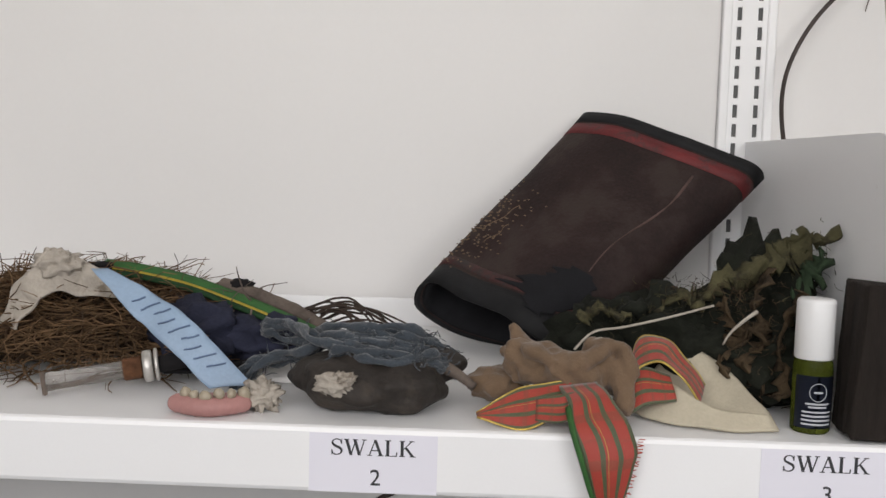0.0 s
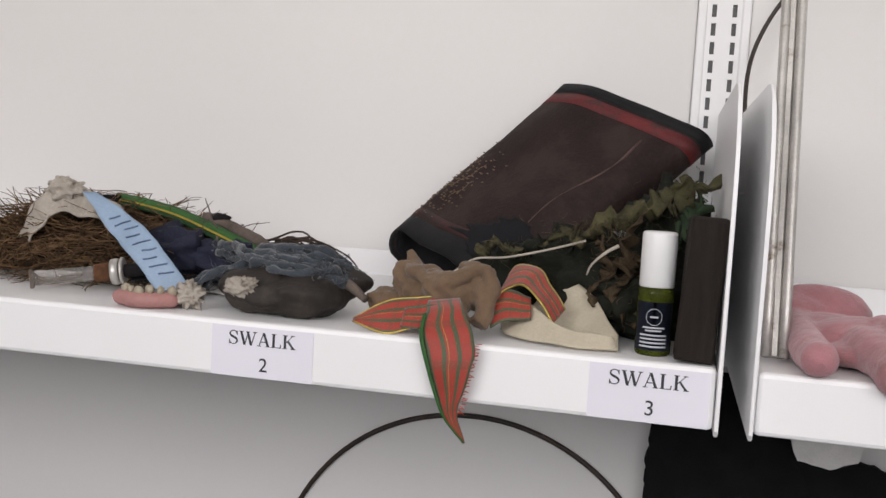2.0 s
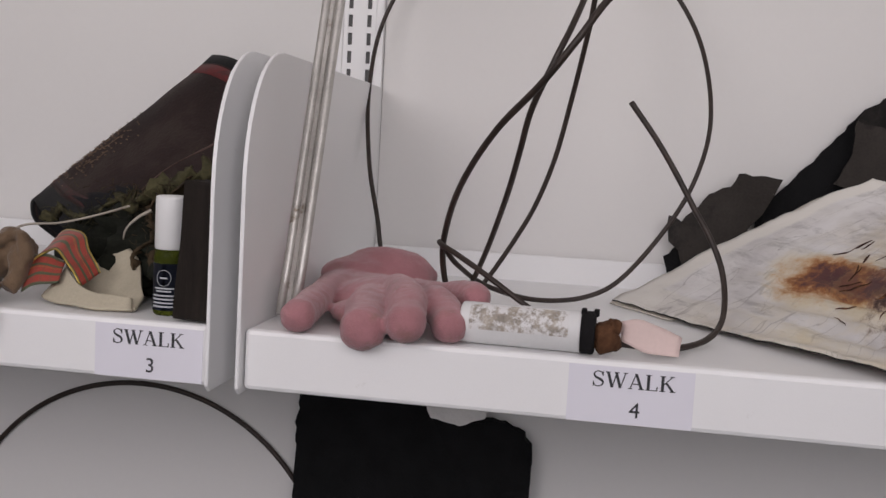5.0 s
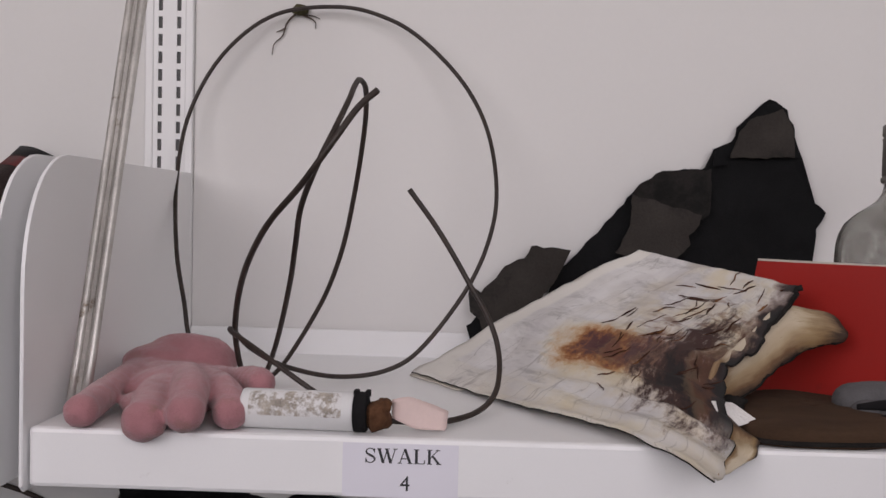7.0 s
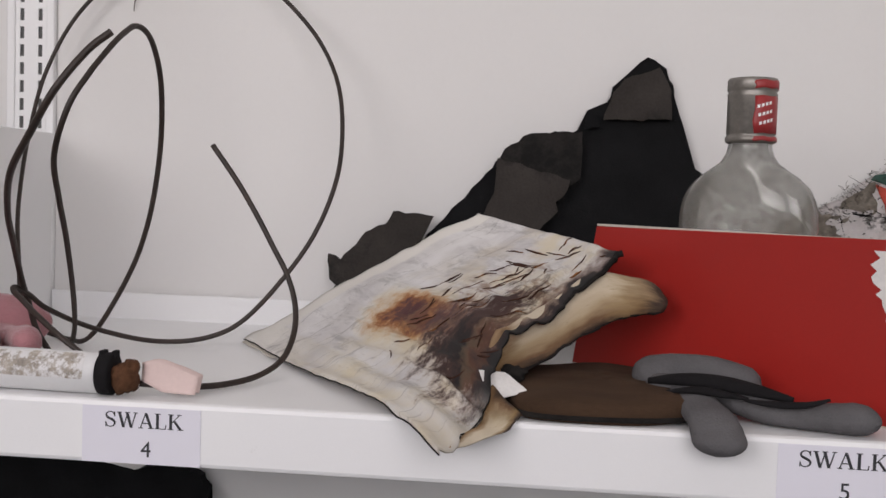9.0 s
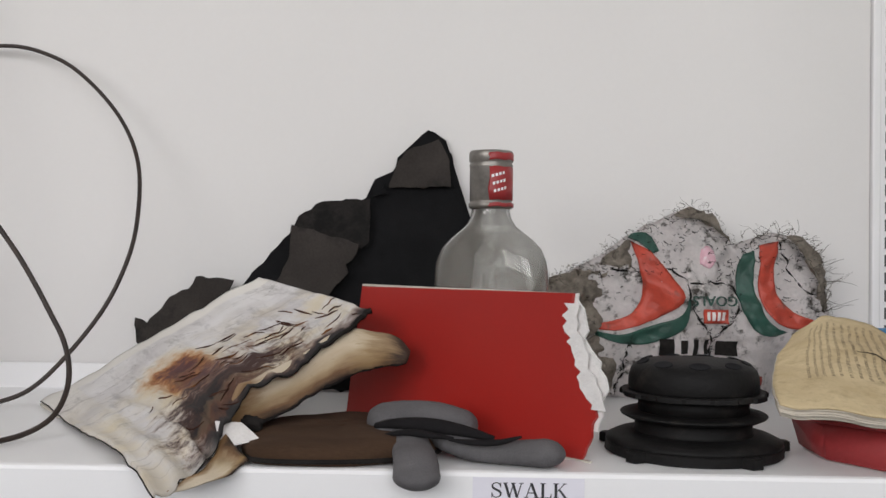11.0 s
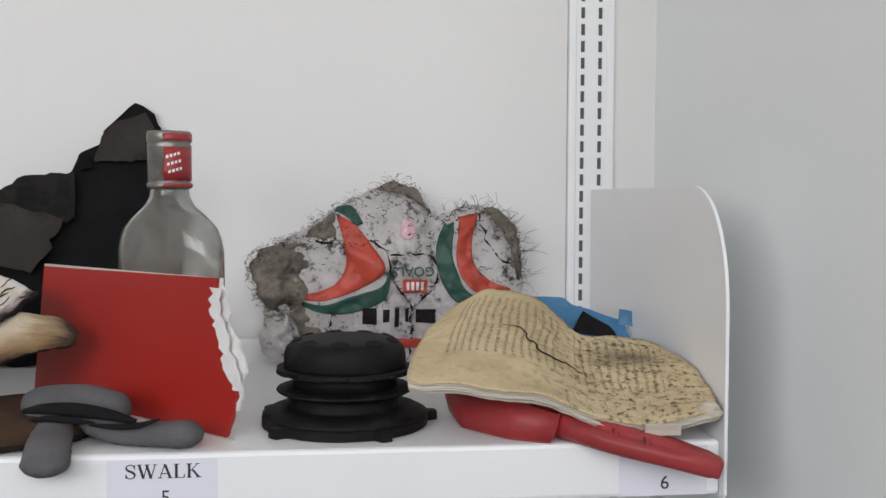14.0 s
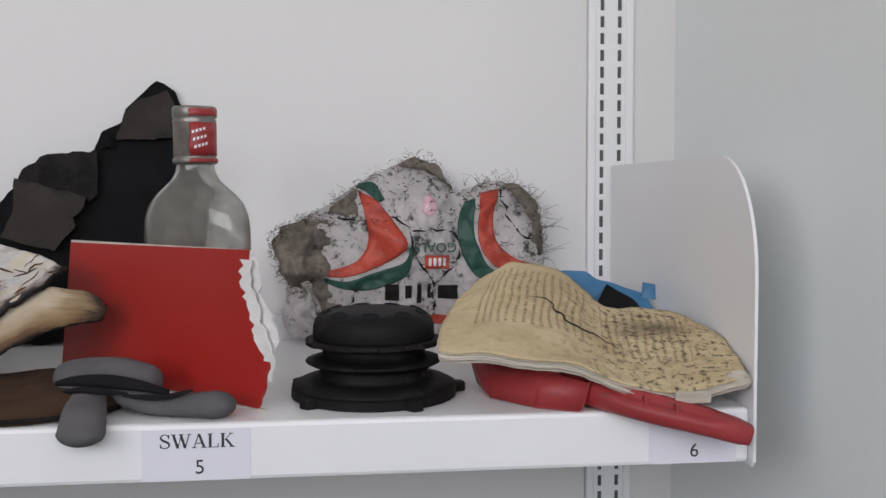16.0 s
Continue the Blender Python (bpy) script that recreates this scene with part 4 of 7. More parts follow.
def wool():
    t = thing("matted_wool", "blue-grey matted wool draped over the dark shoe", "wool")
    lines = (((-0.121, 0.57, 1.271), (-0.106, 0.57, 1.284), (-0.085, 0.56, 1.292), (-0.06, 0.55, 1.302), (-0.03, 0.54, 1.306)),
             ((-0.106, 0.585, 1.303), (-0.085, 0.57, 1.303), (-0.06, 0.55, 1.304), (-0.03, 0.535, 1.303), (0.0, 0.535, 1.300)),
             ((-0.085, 0.58, 1.300), (-0.05, 0.555, 1.308), (-0.02, 0.55, 1.309), (0.005, 0.55, 1.302)),
             ((-0.05, 0.53, 1.300), (-0.025, 0.52, 1.299), (0.0, 0.525, 1.297), (0.012, 0.54, 1.292)))
    rnd = random.Random(3)
    for k, line in enumerate(lines):
        for s in range(5):
            off = [Vector((rnd.gauss(0, 0.0034), rnd.gauss(0, 0.004), rnd.gauss(0, 0.0024))) for _ in line]
            pts = along([Vector(q) + o for q, o in zip(line, off)], 30)
            pts = [q + noise.noise_vector(q * 90 + Vector((s, k, 0))) * 0.0035 for q in pts]
            part("strand", tube(bmesh.new(), pts, lambda f: 0.0028 + 0.0010 * math.sin(f * 23 + 1.3), 6), ROPE, t, "", True)
    spread = [q for line in lines for q in along(line, 20)]
    part("wool_fuzz", twigs(420, lambda r: r.choice(spread) + Vector((r.gauss(0, 0.004), r.gauss(0, 0.005), r.gauss(0, 0.0022))), 0.013, 0.0005, 44, 0.2, 1.2, lambda p, r: (0.9, -0.2, -0.05), top=1.312), ROPE, t, "matted loose fibre", True)
    bm = tube(bmesh.new(), along([(-0.005, 0.55, 1.293), (0.014, 0.535, 1.290), (0.028, 0.525, 1.283)], 12), lambda f: 0.0055 - 0.003 * f, 8)
    part("dark_end", bm, BARK, t, "dark stiff end", True)


# ---- left bay: mat, net, ribbon, bottle ----
def rolled_mat():
    t = thing("rolled_mat", "rolled brown leather mat with red stripe and black edging", "mat")
    low, high = Vector((0.0465, 0.713, 1.2890)), Vector((0.183, 0.779, 1.4280))
    wide_low, wide_high = Vector((0.0655, -0.033, -0.010)), Vector((0.0670, -0.038, -0.0225))
    axis = (high - low).normalized()
    deep = axis.cross(wide_low).normalized()
    if deep.y > 0:
        deep = -deep

    def at(s, a, grow=1.0):
        w, d = math.cos(a), math.sin(a)
        wide = wide_low.lerp(wide_high, s)
        s = s + (-0.02 - 0.13 * w) * max(0.0, d) * (1 - s) ** 2 - 0.02 * (1 - w * w) * max(0.0, -d) * (1 - s) ** 4
        p = low + (high - low) * s + wide * (abs(w) ** 0.6 * math.copysign(1, w)) * grow
        p += deep * math.copysign(abs(d) ** 0.7, d) * ((0.036 - 0.014 * s) if d > 0 else 0.026 - 0.014 * s) * grow
        p += deep * (noise.noise(p * 18) * 0.0040 + 0.0025 * math.sin(s * 2.4 + 4 * w) * (1 - w * w))
        p.y, p.z = min(p.y, BACK - 0.003), max(p.z, TOP + 0.001)
        return p

    def sleeve(name, s0, s1, mat_, grow, label=""):
        bm, n, m = bmesh.new(), 64, max(2, int((s1 - s0) * 30))
        shell = []
        for g in (grow, grow - 0.05):
            shell.append([[bm.verts.new(at(s0 + (s1 - s0) * i / m, math.tau * k / n, g)) for k in range(n)] for i in range(m + 1)])
        for side in shell:
            for i in range(m):
                for k in range(n):
                    bm.faces.new((side[i][k], side[i][(k + 1) % n], side[i + 1][(k + 1) % n], side[i + 1][k]))
        for i in (0, m):
            for k in range(n):
                bm.faces.new((shell[0][i][k], shell[0][i][(k + 1) % n], shell[1][i][(k + 1) % n], shell[1][i][k]))
        part(name, bm, mat_, t, label, True)
    sleeve("roll", 0.0, 1.0, LEATHER, 1.0)
    # Extra black sleeve: the roll's inner shade painted as a colour
    sleeve("lining", 0.004, 0.9, SHADE_AND_WORN_BLACK, 0.945, "black sleeve painting the shade inside the roll")
    sleeve("lower_edging", -0.012, 0.085, BLACK_RUBBER, 1.012, "black rubber edging")
    sleeve("upper_edging", 0.955, 1.008, BLACK_RUBBER, 1.012, "black rubber edging")
    sleeve("lower_stripe", 0.095, 0.135, FADED_RED, 1.010, "faded red stripe")
    sleeve("upper_stripe", 0.885, 0.945, RED_TRIM, 1.010, "red stripe")
    bm = bmesh.new()
    for k in range(150):
        a = random.Random(k).gauss(2.30, 0.28)
        s = random.Random(k + 99).gauss(0.30, 0.12)
        p = at(max(0.08, min(0.9, s)), a, 1.01)
        lump(bm, p, (0.0011, 0.0006, 0.0006), k, 0.4, 2, level=1)
    for pts in ((0.30, 2.3, 0.46, 2.05), (0.24, 2.05, 0.36, 1.95)):
        tube(bm, [at(pts[0] + (pts[2] - pts[0]) * f, pts[1] + (pts[3] - pts[1]) * f + 0.03 * math.sin(f * 9), 1.004) for f in np.linspace(0, 1, 14)], 0.0004, 4)
    part("crumb_crust", bm, TAN_CLOTH, t, "dry pale crumbs stuck on")
    streak = [at(0.28 + 0.56 * f, 1.12 + 0.05 * math.sin(7 * f), 1.004) for f in np.linspace(0, 1, 40)]
    part("scuffed_fold", tube(bmesh.new(), streak, lambda f: 0.0005 + 0.0009 * abs(math.sin(9 * f)) * f, 5), SCUFF, t, "pale scuffed fold line", True)
    rows = [[at(s, a + 0.05 * math.sin(22 * s), 1.012) for a in np.linspace(0.80 + 2.4 * abs(s - 0.17) + 0.16 * noise.noise(Vector((s * 40, 1, 0))), 1.60 - 2.6 * abs(s - 0.16) + 0.16 * noise.noise(Vector((s * 40, 5, 0))), 18)] for s in np.linspace(0.05, 0.27, 30)]
    part("worn_hole", sheet(bmesh.new(), rows, 0.0012), SHADE_AND_WORN_BLACK, t, "ragged black worn patch", True)
    tag = [[at(s, a, 0.86) for a in np.linspace(0.2, math.pi - 0.2, 24)] for s in (0.06, 0.08, 0.5)]
    part("inner_turn", sheet(bmesh.new(), tag, 0.002), SHADE_AND_WORN_BLACK, t, "dark inner turn of the roll", True)


def camo_net():
    t = thing("camouflage_net", "torn green and brown camouflage netting in a heap", "netting")
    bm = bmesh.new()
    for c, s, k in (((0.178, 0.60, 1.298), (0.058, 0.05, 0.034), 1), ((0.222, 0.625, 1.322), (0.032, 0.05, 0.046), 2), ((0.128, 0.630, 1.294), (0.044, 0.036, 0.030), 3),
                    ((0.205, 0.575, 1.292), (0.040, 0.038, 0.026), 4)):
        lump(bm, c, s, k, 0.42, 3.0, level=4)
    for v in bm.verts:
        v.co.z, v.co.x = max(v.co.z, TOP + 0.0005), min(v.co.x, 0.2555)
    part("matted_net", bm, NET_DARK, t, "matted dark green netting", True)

    def rag_strip(name, line, width, mat_, seed, label=""):
        """A soft strip of cloth with a torn outline, crumpled along its run."""
        rnd, pts, rows = random.Random(seed), along(line, 34), []
        side = Vector((0.25, 0.15, 1.0)).normalized()
        for i, q in enumerate(pts):
            f = i / 33
            way = (pts[min(i + 1, 33)] - pts[max(i - 1, 0)]).normalized()
            across = (side - way * side.dot(way)).normalized()
            reach = width * (0.35 + 0.65 * math.sin(math.pi * min(1, f * 0.92 + 0.06)) ** 0.6)
            up, dn = reach * rnd.uniform(0.25, 1.2), reach * rnd.uniform(0.25, 1.2)
            row = []
            for g in np.linspace(-1, 1, 9):
                p = q + across * (up if g > 0 else dn) * g
                p += noise.noise_vector(p * 70 + Vector((seed, 0, 0))) * 0.0105 + noise.noise_vector(p * 190 + Vector((seed, 3, 0))) * 0.0030 + Vector((0, -0.004 * (1 - g * g), 0))
                p.x, p.z = min(p.x, 0.2550), max(p.z, TOP + 0.001)
                row.append(p)
            rows.append(row)
        part(name, sheet(bmesh.new(), rows, 0.0008), mat_, t, label, True)
    rag_strip("olive_strip", ((0.140, 0.565, 1.332), (0.165, 0.566, 1.333), (0.190, 0.572, 1.346), (0.212, 0.580, 1.356)), 0.0095, NET_OLIVE, 1, "ragged olive cloth strip")
    rag_strip("olive_strip", ((0.200, 0.578, 1.347), (0.222, 0.578, 1.362), (0.240, 0.580, 1.372), (0.252, 0.582, 1.376)), 0.0095, NET_OLIVE, 2, "ragged olive cloth strip")
    rag_strip("green_strip", ((0.226, 0.572, 1.336), (0.238, 0.574, 1.352), (0.248, 0.578, 1.366)), 0.0100, NET_GREEN, 3, "ragged green cloth strip")
    rag_strip("brown_strip", ((0.205, 0.560, 1.350), (0.200, 0.553, 1.330), (0.192, 0.545, 1.306), (0.197, 0.540, 1.284)), 0.0105, NET_BROWN, 4, "ragged brown cloth strip")
    rag_strip("brown_strip", ((0.178, 0.560, 1.334), (0.184, 0.552, 1.318), (0.183, 0.545, 1.302), (0.178, 0.542, 1.290)), 0.0080, NET_BROWN, 5, "ragged brown cloth strip")
    rag_strip("brown_strip", ((0.222, 0.558, 1.340), (0.214, 0.548, 1.318), (0.206, 0.540, 1.294), (0.204, 0.536, 1.276)), 0.0065, NET_BROWN, 6, "ragged brown cloth strip")
    rag_strip("dark_strip", ((0.118, 0.590, 1.316), (0.140, 0.585, 1.322), (0.160, 0.580, 1.318), (0.176, 0.575, 1.308)), 0.0120, NET_DARK, 7, "ragged dark green cloth strip")
    rag_strip("olive_strip", ((0.092, 0.575, 1.316), (0.106, 0.572, 1.322), (0.122, 0.572, 1.324)), 0.0045, NET_OLIVE, 8, "ragged olive cloth strip")
    spots = (((0.228, 0.585, 1.360), 0.013, 0.009), ((0.178, 0.565, 1.337), 0.022, 0.006), ((0.198, 0.545, 1.308), 0.010, 0.014), ((0.13, 0.580, 1.320), 0.018, 0.006))

    def near(picks):
        def place(r):
            c, sx, sz = spots[r.choice(picks)]
            return c[0] + r.gauss(0, sx), c[1] + r.gauss(0, 0.008), c[2] + r.gauss(0, sz)
        return place
    tagged(part("olive_fibre", twigs(170, near((0, 1, 3)), 0.010, 0.00025, 9, 0.8, 0.8), NET_OLIVE, t, "fine olive fibres", True), kind="stuff")
    tagged(part("brown_fibre", twigs(200, near((1, 2)), 0.010, 0.00028, 10, 0.8, 0.8), NET_BROWN, t, "fine brown fibres", True), kind="stuff")
    s = thing("string", "thin pale string trailing over the netting", "string")
    bm = tube(bmesh.new(), along([(0.086, 0.53, 1.306), (0.098, 0.54, 1.315), (0.118, 0.550, 1.317), (0.145, 0.550, 1.324), (0.170, 0.548, 1.332)], 26), 0.0008, 6)
    tube(bm, along([(0.192, 0.535, 1.331), (0.184, 0.532, 1.326), (0.176, 0.532, 1.318), (0.173, 0.534, 1.311)], 12), lambda f: 0.0013 - 0.0007 * f, 5)
    part("twine", bm, GREY_RAG, s, "", True)
    bm = tube(bmesh.new(), along([(0.090, 0.53, 1.300), (0.096, 0.525, 1.312), (0.103, 0.525, 1.313), (0.107, 0.528, 1.300), (0.1, 0.525, 1.294)], 20), 0.0009, 6)
    part("loop", bm, GREY_RAG, s, "", True)


def tan_knot():
    t = thing("knotted_cloth", "tan cotton cloth tied in a knot", "cloth")
    bm = bmesh.new()
    lump(bm, (0.064, 0.535, 1.296), (0.020, 0.014, 0.014), 1, 0.3, 2, (0, 20, 20))
    lump(bm, (0.085, 0.520, 1.294), (0.019, 0.013, 0.012), 2, 0.3, 2, (0, 25, 0))
    lump(bm, (0.104, 0.525, 1.298), (0.013, 0.011, 0.017), 3, 0.3, 2, (0, -20, 0))
    tube(bm, along([(0.050, 0.552, 1.316), (0.058, 0.545, 1.304), (0.075, 0.53, 1.292)], 10), lambda f: 0.003 + 0.012 * f, 9)
    tube(bm, along([(0.108, 0.52, 1.300), (0.113, 0.51, 1.286), (0.110, 0.503, 1.276)], 8), lambda f: 0.008 - 0.002 * f, 9)
    tube(bm, along([(0.090, 0.51, 1.286), (0.096, 0.504, 1.279), (0.094, 0.498, 1.2755)], 8), 0.008, 9)
    tube(bm, along([(0.070, 0.52, 1.300), (0.088, 0.512, 1.303), (0.102, 0.517, 1.309)], 10), 0.005, 8)
    lump(bm, (0.040, 0.545, 1.281), (0.018, 0.014, 0.010), 5, 0.35, 2)
    for line in (((0.046, 0.545, 1.300), (0.060, 0.524, 1.306), (0.078, 0.514, 1.298), (0.096, 0.512, 1.288)), ((0.052, 0.532, 1.288), (0.070, 0.520, 1.291), (0.084, 0.510, 1.300), (0.100, 0.513, 1.306)),
                 ((0.098, 0.520, 1.312), (0.112, 0.516, 1.310), (0.116, 0.512, 1.296), (0.108, 0.508, 1.288))):
        tube(bm, along(line, 14), lambda f: 0.0034 + 0.0014 * math.sin(math.pi * f), 7)
    ob = fused("cloth", bm, TAN_CLOTH, t, 0.0013, "", 3)
    d = ob.modifiers.new("folds", "DISPLACE")
    tex = bpy.data.textures.new("folds", "CLOUDS")
    tex.noise_scale = 0.012
    d.texture, d.strength, d.texture_coords = tex, 0.005, "LOCAL"


def tartan_ribbon():
    t = thing("tartan_ribbon", "red and green tartan ribbon with gold edges, hanging over shelf", "ribbon")

    def piece(name, c0, c1, n=24, m=12, edge=True, seed=0):
        rows = patch(c0, c1, [c0[0], c1[0]], [c0[-1], c1[-1]], n, m, 0.0016, 60, seed)
        turned = [[rows[i][j] for i in range(m)] for j in range(n)]
        ob = part(name, sheet(bmesh.new(), turned, 0.0009), TARTAN, t, "", True)
        if edge:
            for row in (rows[0], rows[-1]):
                part("gold_edge", tube(bmesh.new(), row, 0.0007, 5), GOLD, ob, "gold edging", True)
    piece("tail", [(0.076, 0.507, 1.289), (0.079, 0.488, 1.283), (0.0815, 0.474, 1.272), (0.0865, 0.471, 1.256), (0.092, 0.472, 1.239), (0.099, 0.473, 1.223), (0.1115, 0.474, 1.209)],
          [(0.097, 0.507, 1.292), (0.104, 0.488, 1.287), (0.1155, 0.474, 1.268), (0.1135, 0.470, 1.255), (0.1100, 0.471, 1.240), (0.1065, 0.473, 1.226), (0.1125, 0.474, 1.2085)], 34, 12, False)
    green = [Vector(q) for q in ((0.0790, 0.4868, 1.2825), (0.0810, 0.4730, 1.272), (0.0862, 0.4700, 1.256), (0.0917, 0.4710, 1.239), (0.0987, 0.4720, 1.223), (0.1115, 0.4735, 1.2085))]
    part("green_selvedge", tube(bmesh.new(), along(green, 30), lambda f: 0.0022 - 0.0012 * f, 6, 0.4), STRAP_GREEN, t, "green woven edge", True)
    piece("end_loop", [(0.0290, 0.497, 1.2750), (0.045, 0.500, 1.2845), (0.06, 0.507, 1.2890), (0.084, 0.510, 1.2925)],
          [(0.0295, 0.494, 1.2735), (0.044, 0.490, 1.2700), (0.058, 0.489, 1.2690), (0.078, 0.500, 1.276)], 22, 12)
    piece("front_fold", [(0.062, 0.500, 1.283), (0.078, 0.497, 1.287), (0.094, 0.503, 1.287)], [(0.062, 0.492, 1.273), (0.076, 0.488, 1.274), (0.090, 0.492, 1.282)], 18, 10, False, 3)
    piece("upper_loop", [(0.120, 0.535, 1.300), (0.126, 0.542, 1.312), (0.140, 0.540, 1.312), (0.152, 0.530, 1.302), (0.162, 0.525, 1.288)],
          [(0.116, 0.515, 1.292), (0.124, 0.522, 1.300), (0.136, 0.518, 1.303), (0.146, 0.512, 1.294), (0.156, 0.512, 1.281)], 24, 12, True, 5)
    piece("lower_loop", [(0.114, 0.522, 1.297), (0.126, 0.522, 1.299), (0.140, 0.52, 1.295)], [(0.117, 0.508, 1.274), (0.126, 0.508, 1.280), (0.142, 0.508, 1.283)], 18, 12, False, 7)
    bm = bmesh.new()
    rnd = random.Random(6)
    for k in range(34):
        f = k / 33
        q = Vector((0.1155, 0.472, 1.270)).lerp(Vector((0.1065, 0.473, 1.226)), f)
        tube(bm, [q, q + Vector((rnd.uniform(0.0015, 0.0042), rnd.uniform(-0.002, 0.001), rnd.uniform(-0.002, 0.002)))], 0.0003, 4)
    part("fringe", bm, BALL_RED, t, "frayed red threads")


def cream_scrap():
    t = thing("leather_scrap", "folded piece of cream leather", "leather")
    rows = patch([(0.117, 0.545, 1.2715), (0.128, 0.515, 1.2700), (0.165, 0.497, 1.2700), (0.1975, 0.500, 1.2695)],
                 [(0.133, 0.545, 1.289), (0.142, 0.520, 1.289), (0.165, 0.507, 1.279), (0.194, 0.507, 1.276)],
                 [(0.117, 0.545, 1.2715), (0.133, 0.545, 1.289)], [(0.1975, 0.500, 1.2695), (0.194, 0.507, 1.276)], 26, 12, 0.001, 60)
    part("front_flap", sheet(bmesh.new(), rows, 0.0022), CREAM_LEATHER, t, "", True)
    rows = patch([(0.125, 0.548, 1.2705), (0.16, 0.530, 1.2715), (0.1975, 0.502, 1.2705)],
                 [(0.142, 0.565, 1.290), (0.157, 0.558, 1.304), (0.174, 0.552, 1.297), (0.197, 0.518, 1.276)],
                 [(0.125, 0.548, 1.2705), (0.142, 0.565, 1.290)], [(0.1975, 0.502, 1.2705), (0.197, 0.518, 1.276)], 26, 14, 0.0014, 50)
    part("back_flap", sheet(bmesh.new(), rows, 0.0022), CREAM_LEATHER, t, "", True)


def roll_on():
    t = thing("roll_on_bottle", "small green glass roll-on bottle with white cap", "bottle", pose(0.2178, 0.511, TOP))
    part("glass", lathe(bmesh.new(), [(0.0095, 0), (0.0106, 0.0012), (0.0108, 0.003), (0.0108, 0.036), (0.0104, 0.0395), (0.0095, 0.0415), (0.0090, 0.0425)], 36), GREEN_GLASS, t, "olive green glass", True)
    part("cap", lathe(bmesh.new(), [(0.0101, 0.0415), (0.0106, 0.0422), (0.0106, 0.0730), (0.0102, 0.0746), (0.0090, 0.0752), (0.002, 0.0753)], 40), WHITE_PLASTIC, t, "white plastic cap", True)
    bm, rings = bmesh.new(), []
    for z in (0.0035, 0.033):
        rings.append([bm.verts.new((0.0110 * math.sin(a), -0.0110 * math.cos(a), z)) for a in np.linspace(-1.2, 1.2, 20)])
    for k in range(19):
        bm.faces.new((rings[0][k], rings[0][k + 1], rings[1][k + 1], rings[1][k]))
    bmesh.ops.solidify(bm, geom=bm.faces[:], thickness=0.0002)
    lab = part("paper_label", bm, NAVY_LABEL, t, "dark navy label", True)

    def curved(name, a0, a1, z0, z1):
        bm = bmesh.new()
        r = 0.01128
        rows = [[(r * math.sin(a), -r * math.cos(a), z) for a in np.linspace(a0, a1, 8)] for z in (z0, z1)]
        part(name, sheet(bm, rows, 0.0002), PALE_PRINT, lab, "pale printed bar")
    for z, a in ((0.0055, 0.75), (0.0078, 0.75), (0.0101, 0.75), (0.0124, 0.75), (0.0152, 0.45), (0.0170, 0.6)):
        curved("print_bar", -a, a, z, z + 0.0010)
    curved("print_bar", -0.22, 0.22, 0.0235, 0.0245)
    r, bm = 0.01128, bmesh.new()
    ring = [(r * math.sin(0.42 * math.cos(a)), -r * math.cos(0.42 * math.cos(a)), 0.024 + 0.0050 * math.sin(a)) for a in np.linspace(0, math.tau, 30)]
    part("round_mark", tube(bm, ring, 0.00022, 4), PALE_PRINT, lab, "thin pale ring")


def wood_block():
    t = thing("wood_block", "dark weathered wooden block standing against the bracket", "wood")
    m = pose(0.2428, 0.4985, TOP, 0, 2.4, 0)
    bm = boxed((-0.0115, -0.014, 0.0015), (0.0105, 0.02, 0.086), 0.0018)
    bmesh.ops.subdivide_edges(bm, edges=[e for e in bm.edges if e.calc_length() > 0.02], cuts=8, use_grid_fill=True)
    for v in bm.verts:
        v.co += noise.noise_vector(Vector((v.co.x * 160, v.co.y * 160, v.co.z * 25))) * 0.0016
        v.co = m @ v.co
    part("block", bm, DARK_WOOD, t)


grass_nest(), curly_roots(), rag(), blue_ribbon(), strap(), stick(), blue_bundle(), syringe(), denture(), old_boot(), wool()
rolled_mat(), camo_net(), tan_knot(), tartan_ribbon(), cream_scrap(), roll_on(), wood_block()


# ---- right bay: glove, lighter, wire ----
def channel():
    t = thing("metal_channel", "worn aluminium channel standing on the shelf", "metal strip")
    low, high = Vector((0.291, 0.524, TOP)), Vector((0.2948, 0.762, TOP + 0.70))
    side = Vector((0.0062, -0.001, 0)).normalized()
    for s in (-1, 1):
        bm = bmesh.new()
        pts = [low.lerp(high, k / 20) + side * s * 0.0052 + Vector((0, 0, 0.003 if not k else 0)) for k in range(21)]
        tube(bm, pts, 0.0032, 8)
        part("rail", bm, DULL_METAL, t, "", True)
    bm = tube(bmesh.new(), [low.lerp(high, k / 12) + Vector((0, 0.0022, 0.003 if not k else 0)) for k in range(13)], 0.0030, 6)
    part("web", bm, DULL_METAL, t, "dull web between the rails")


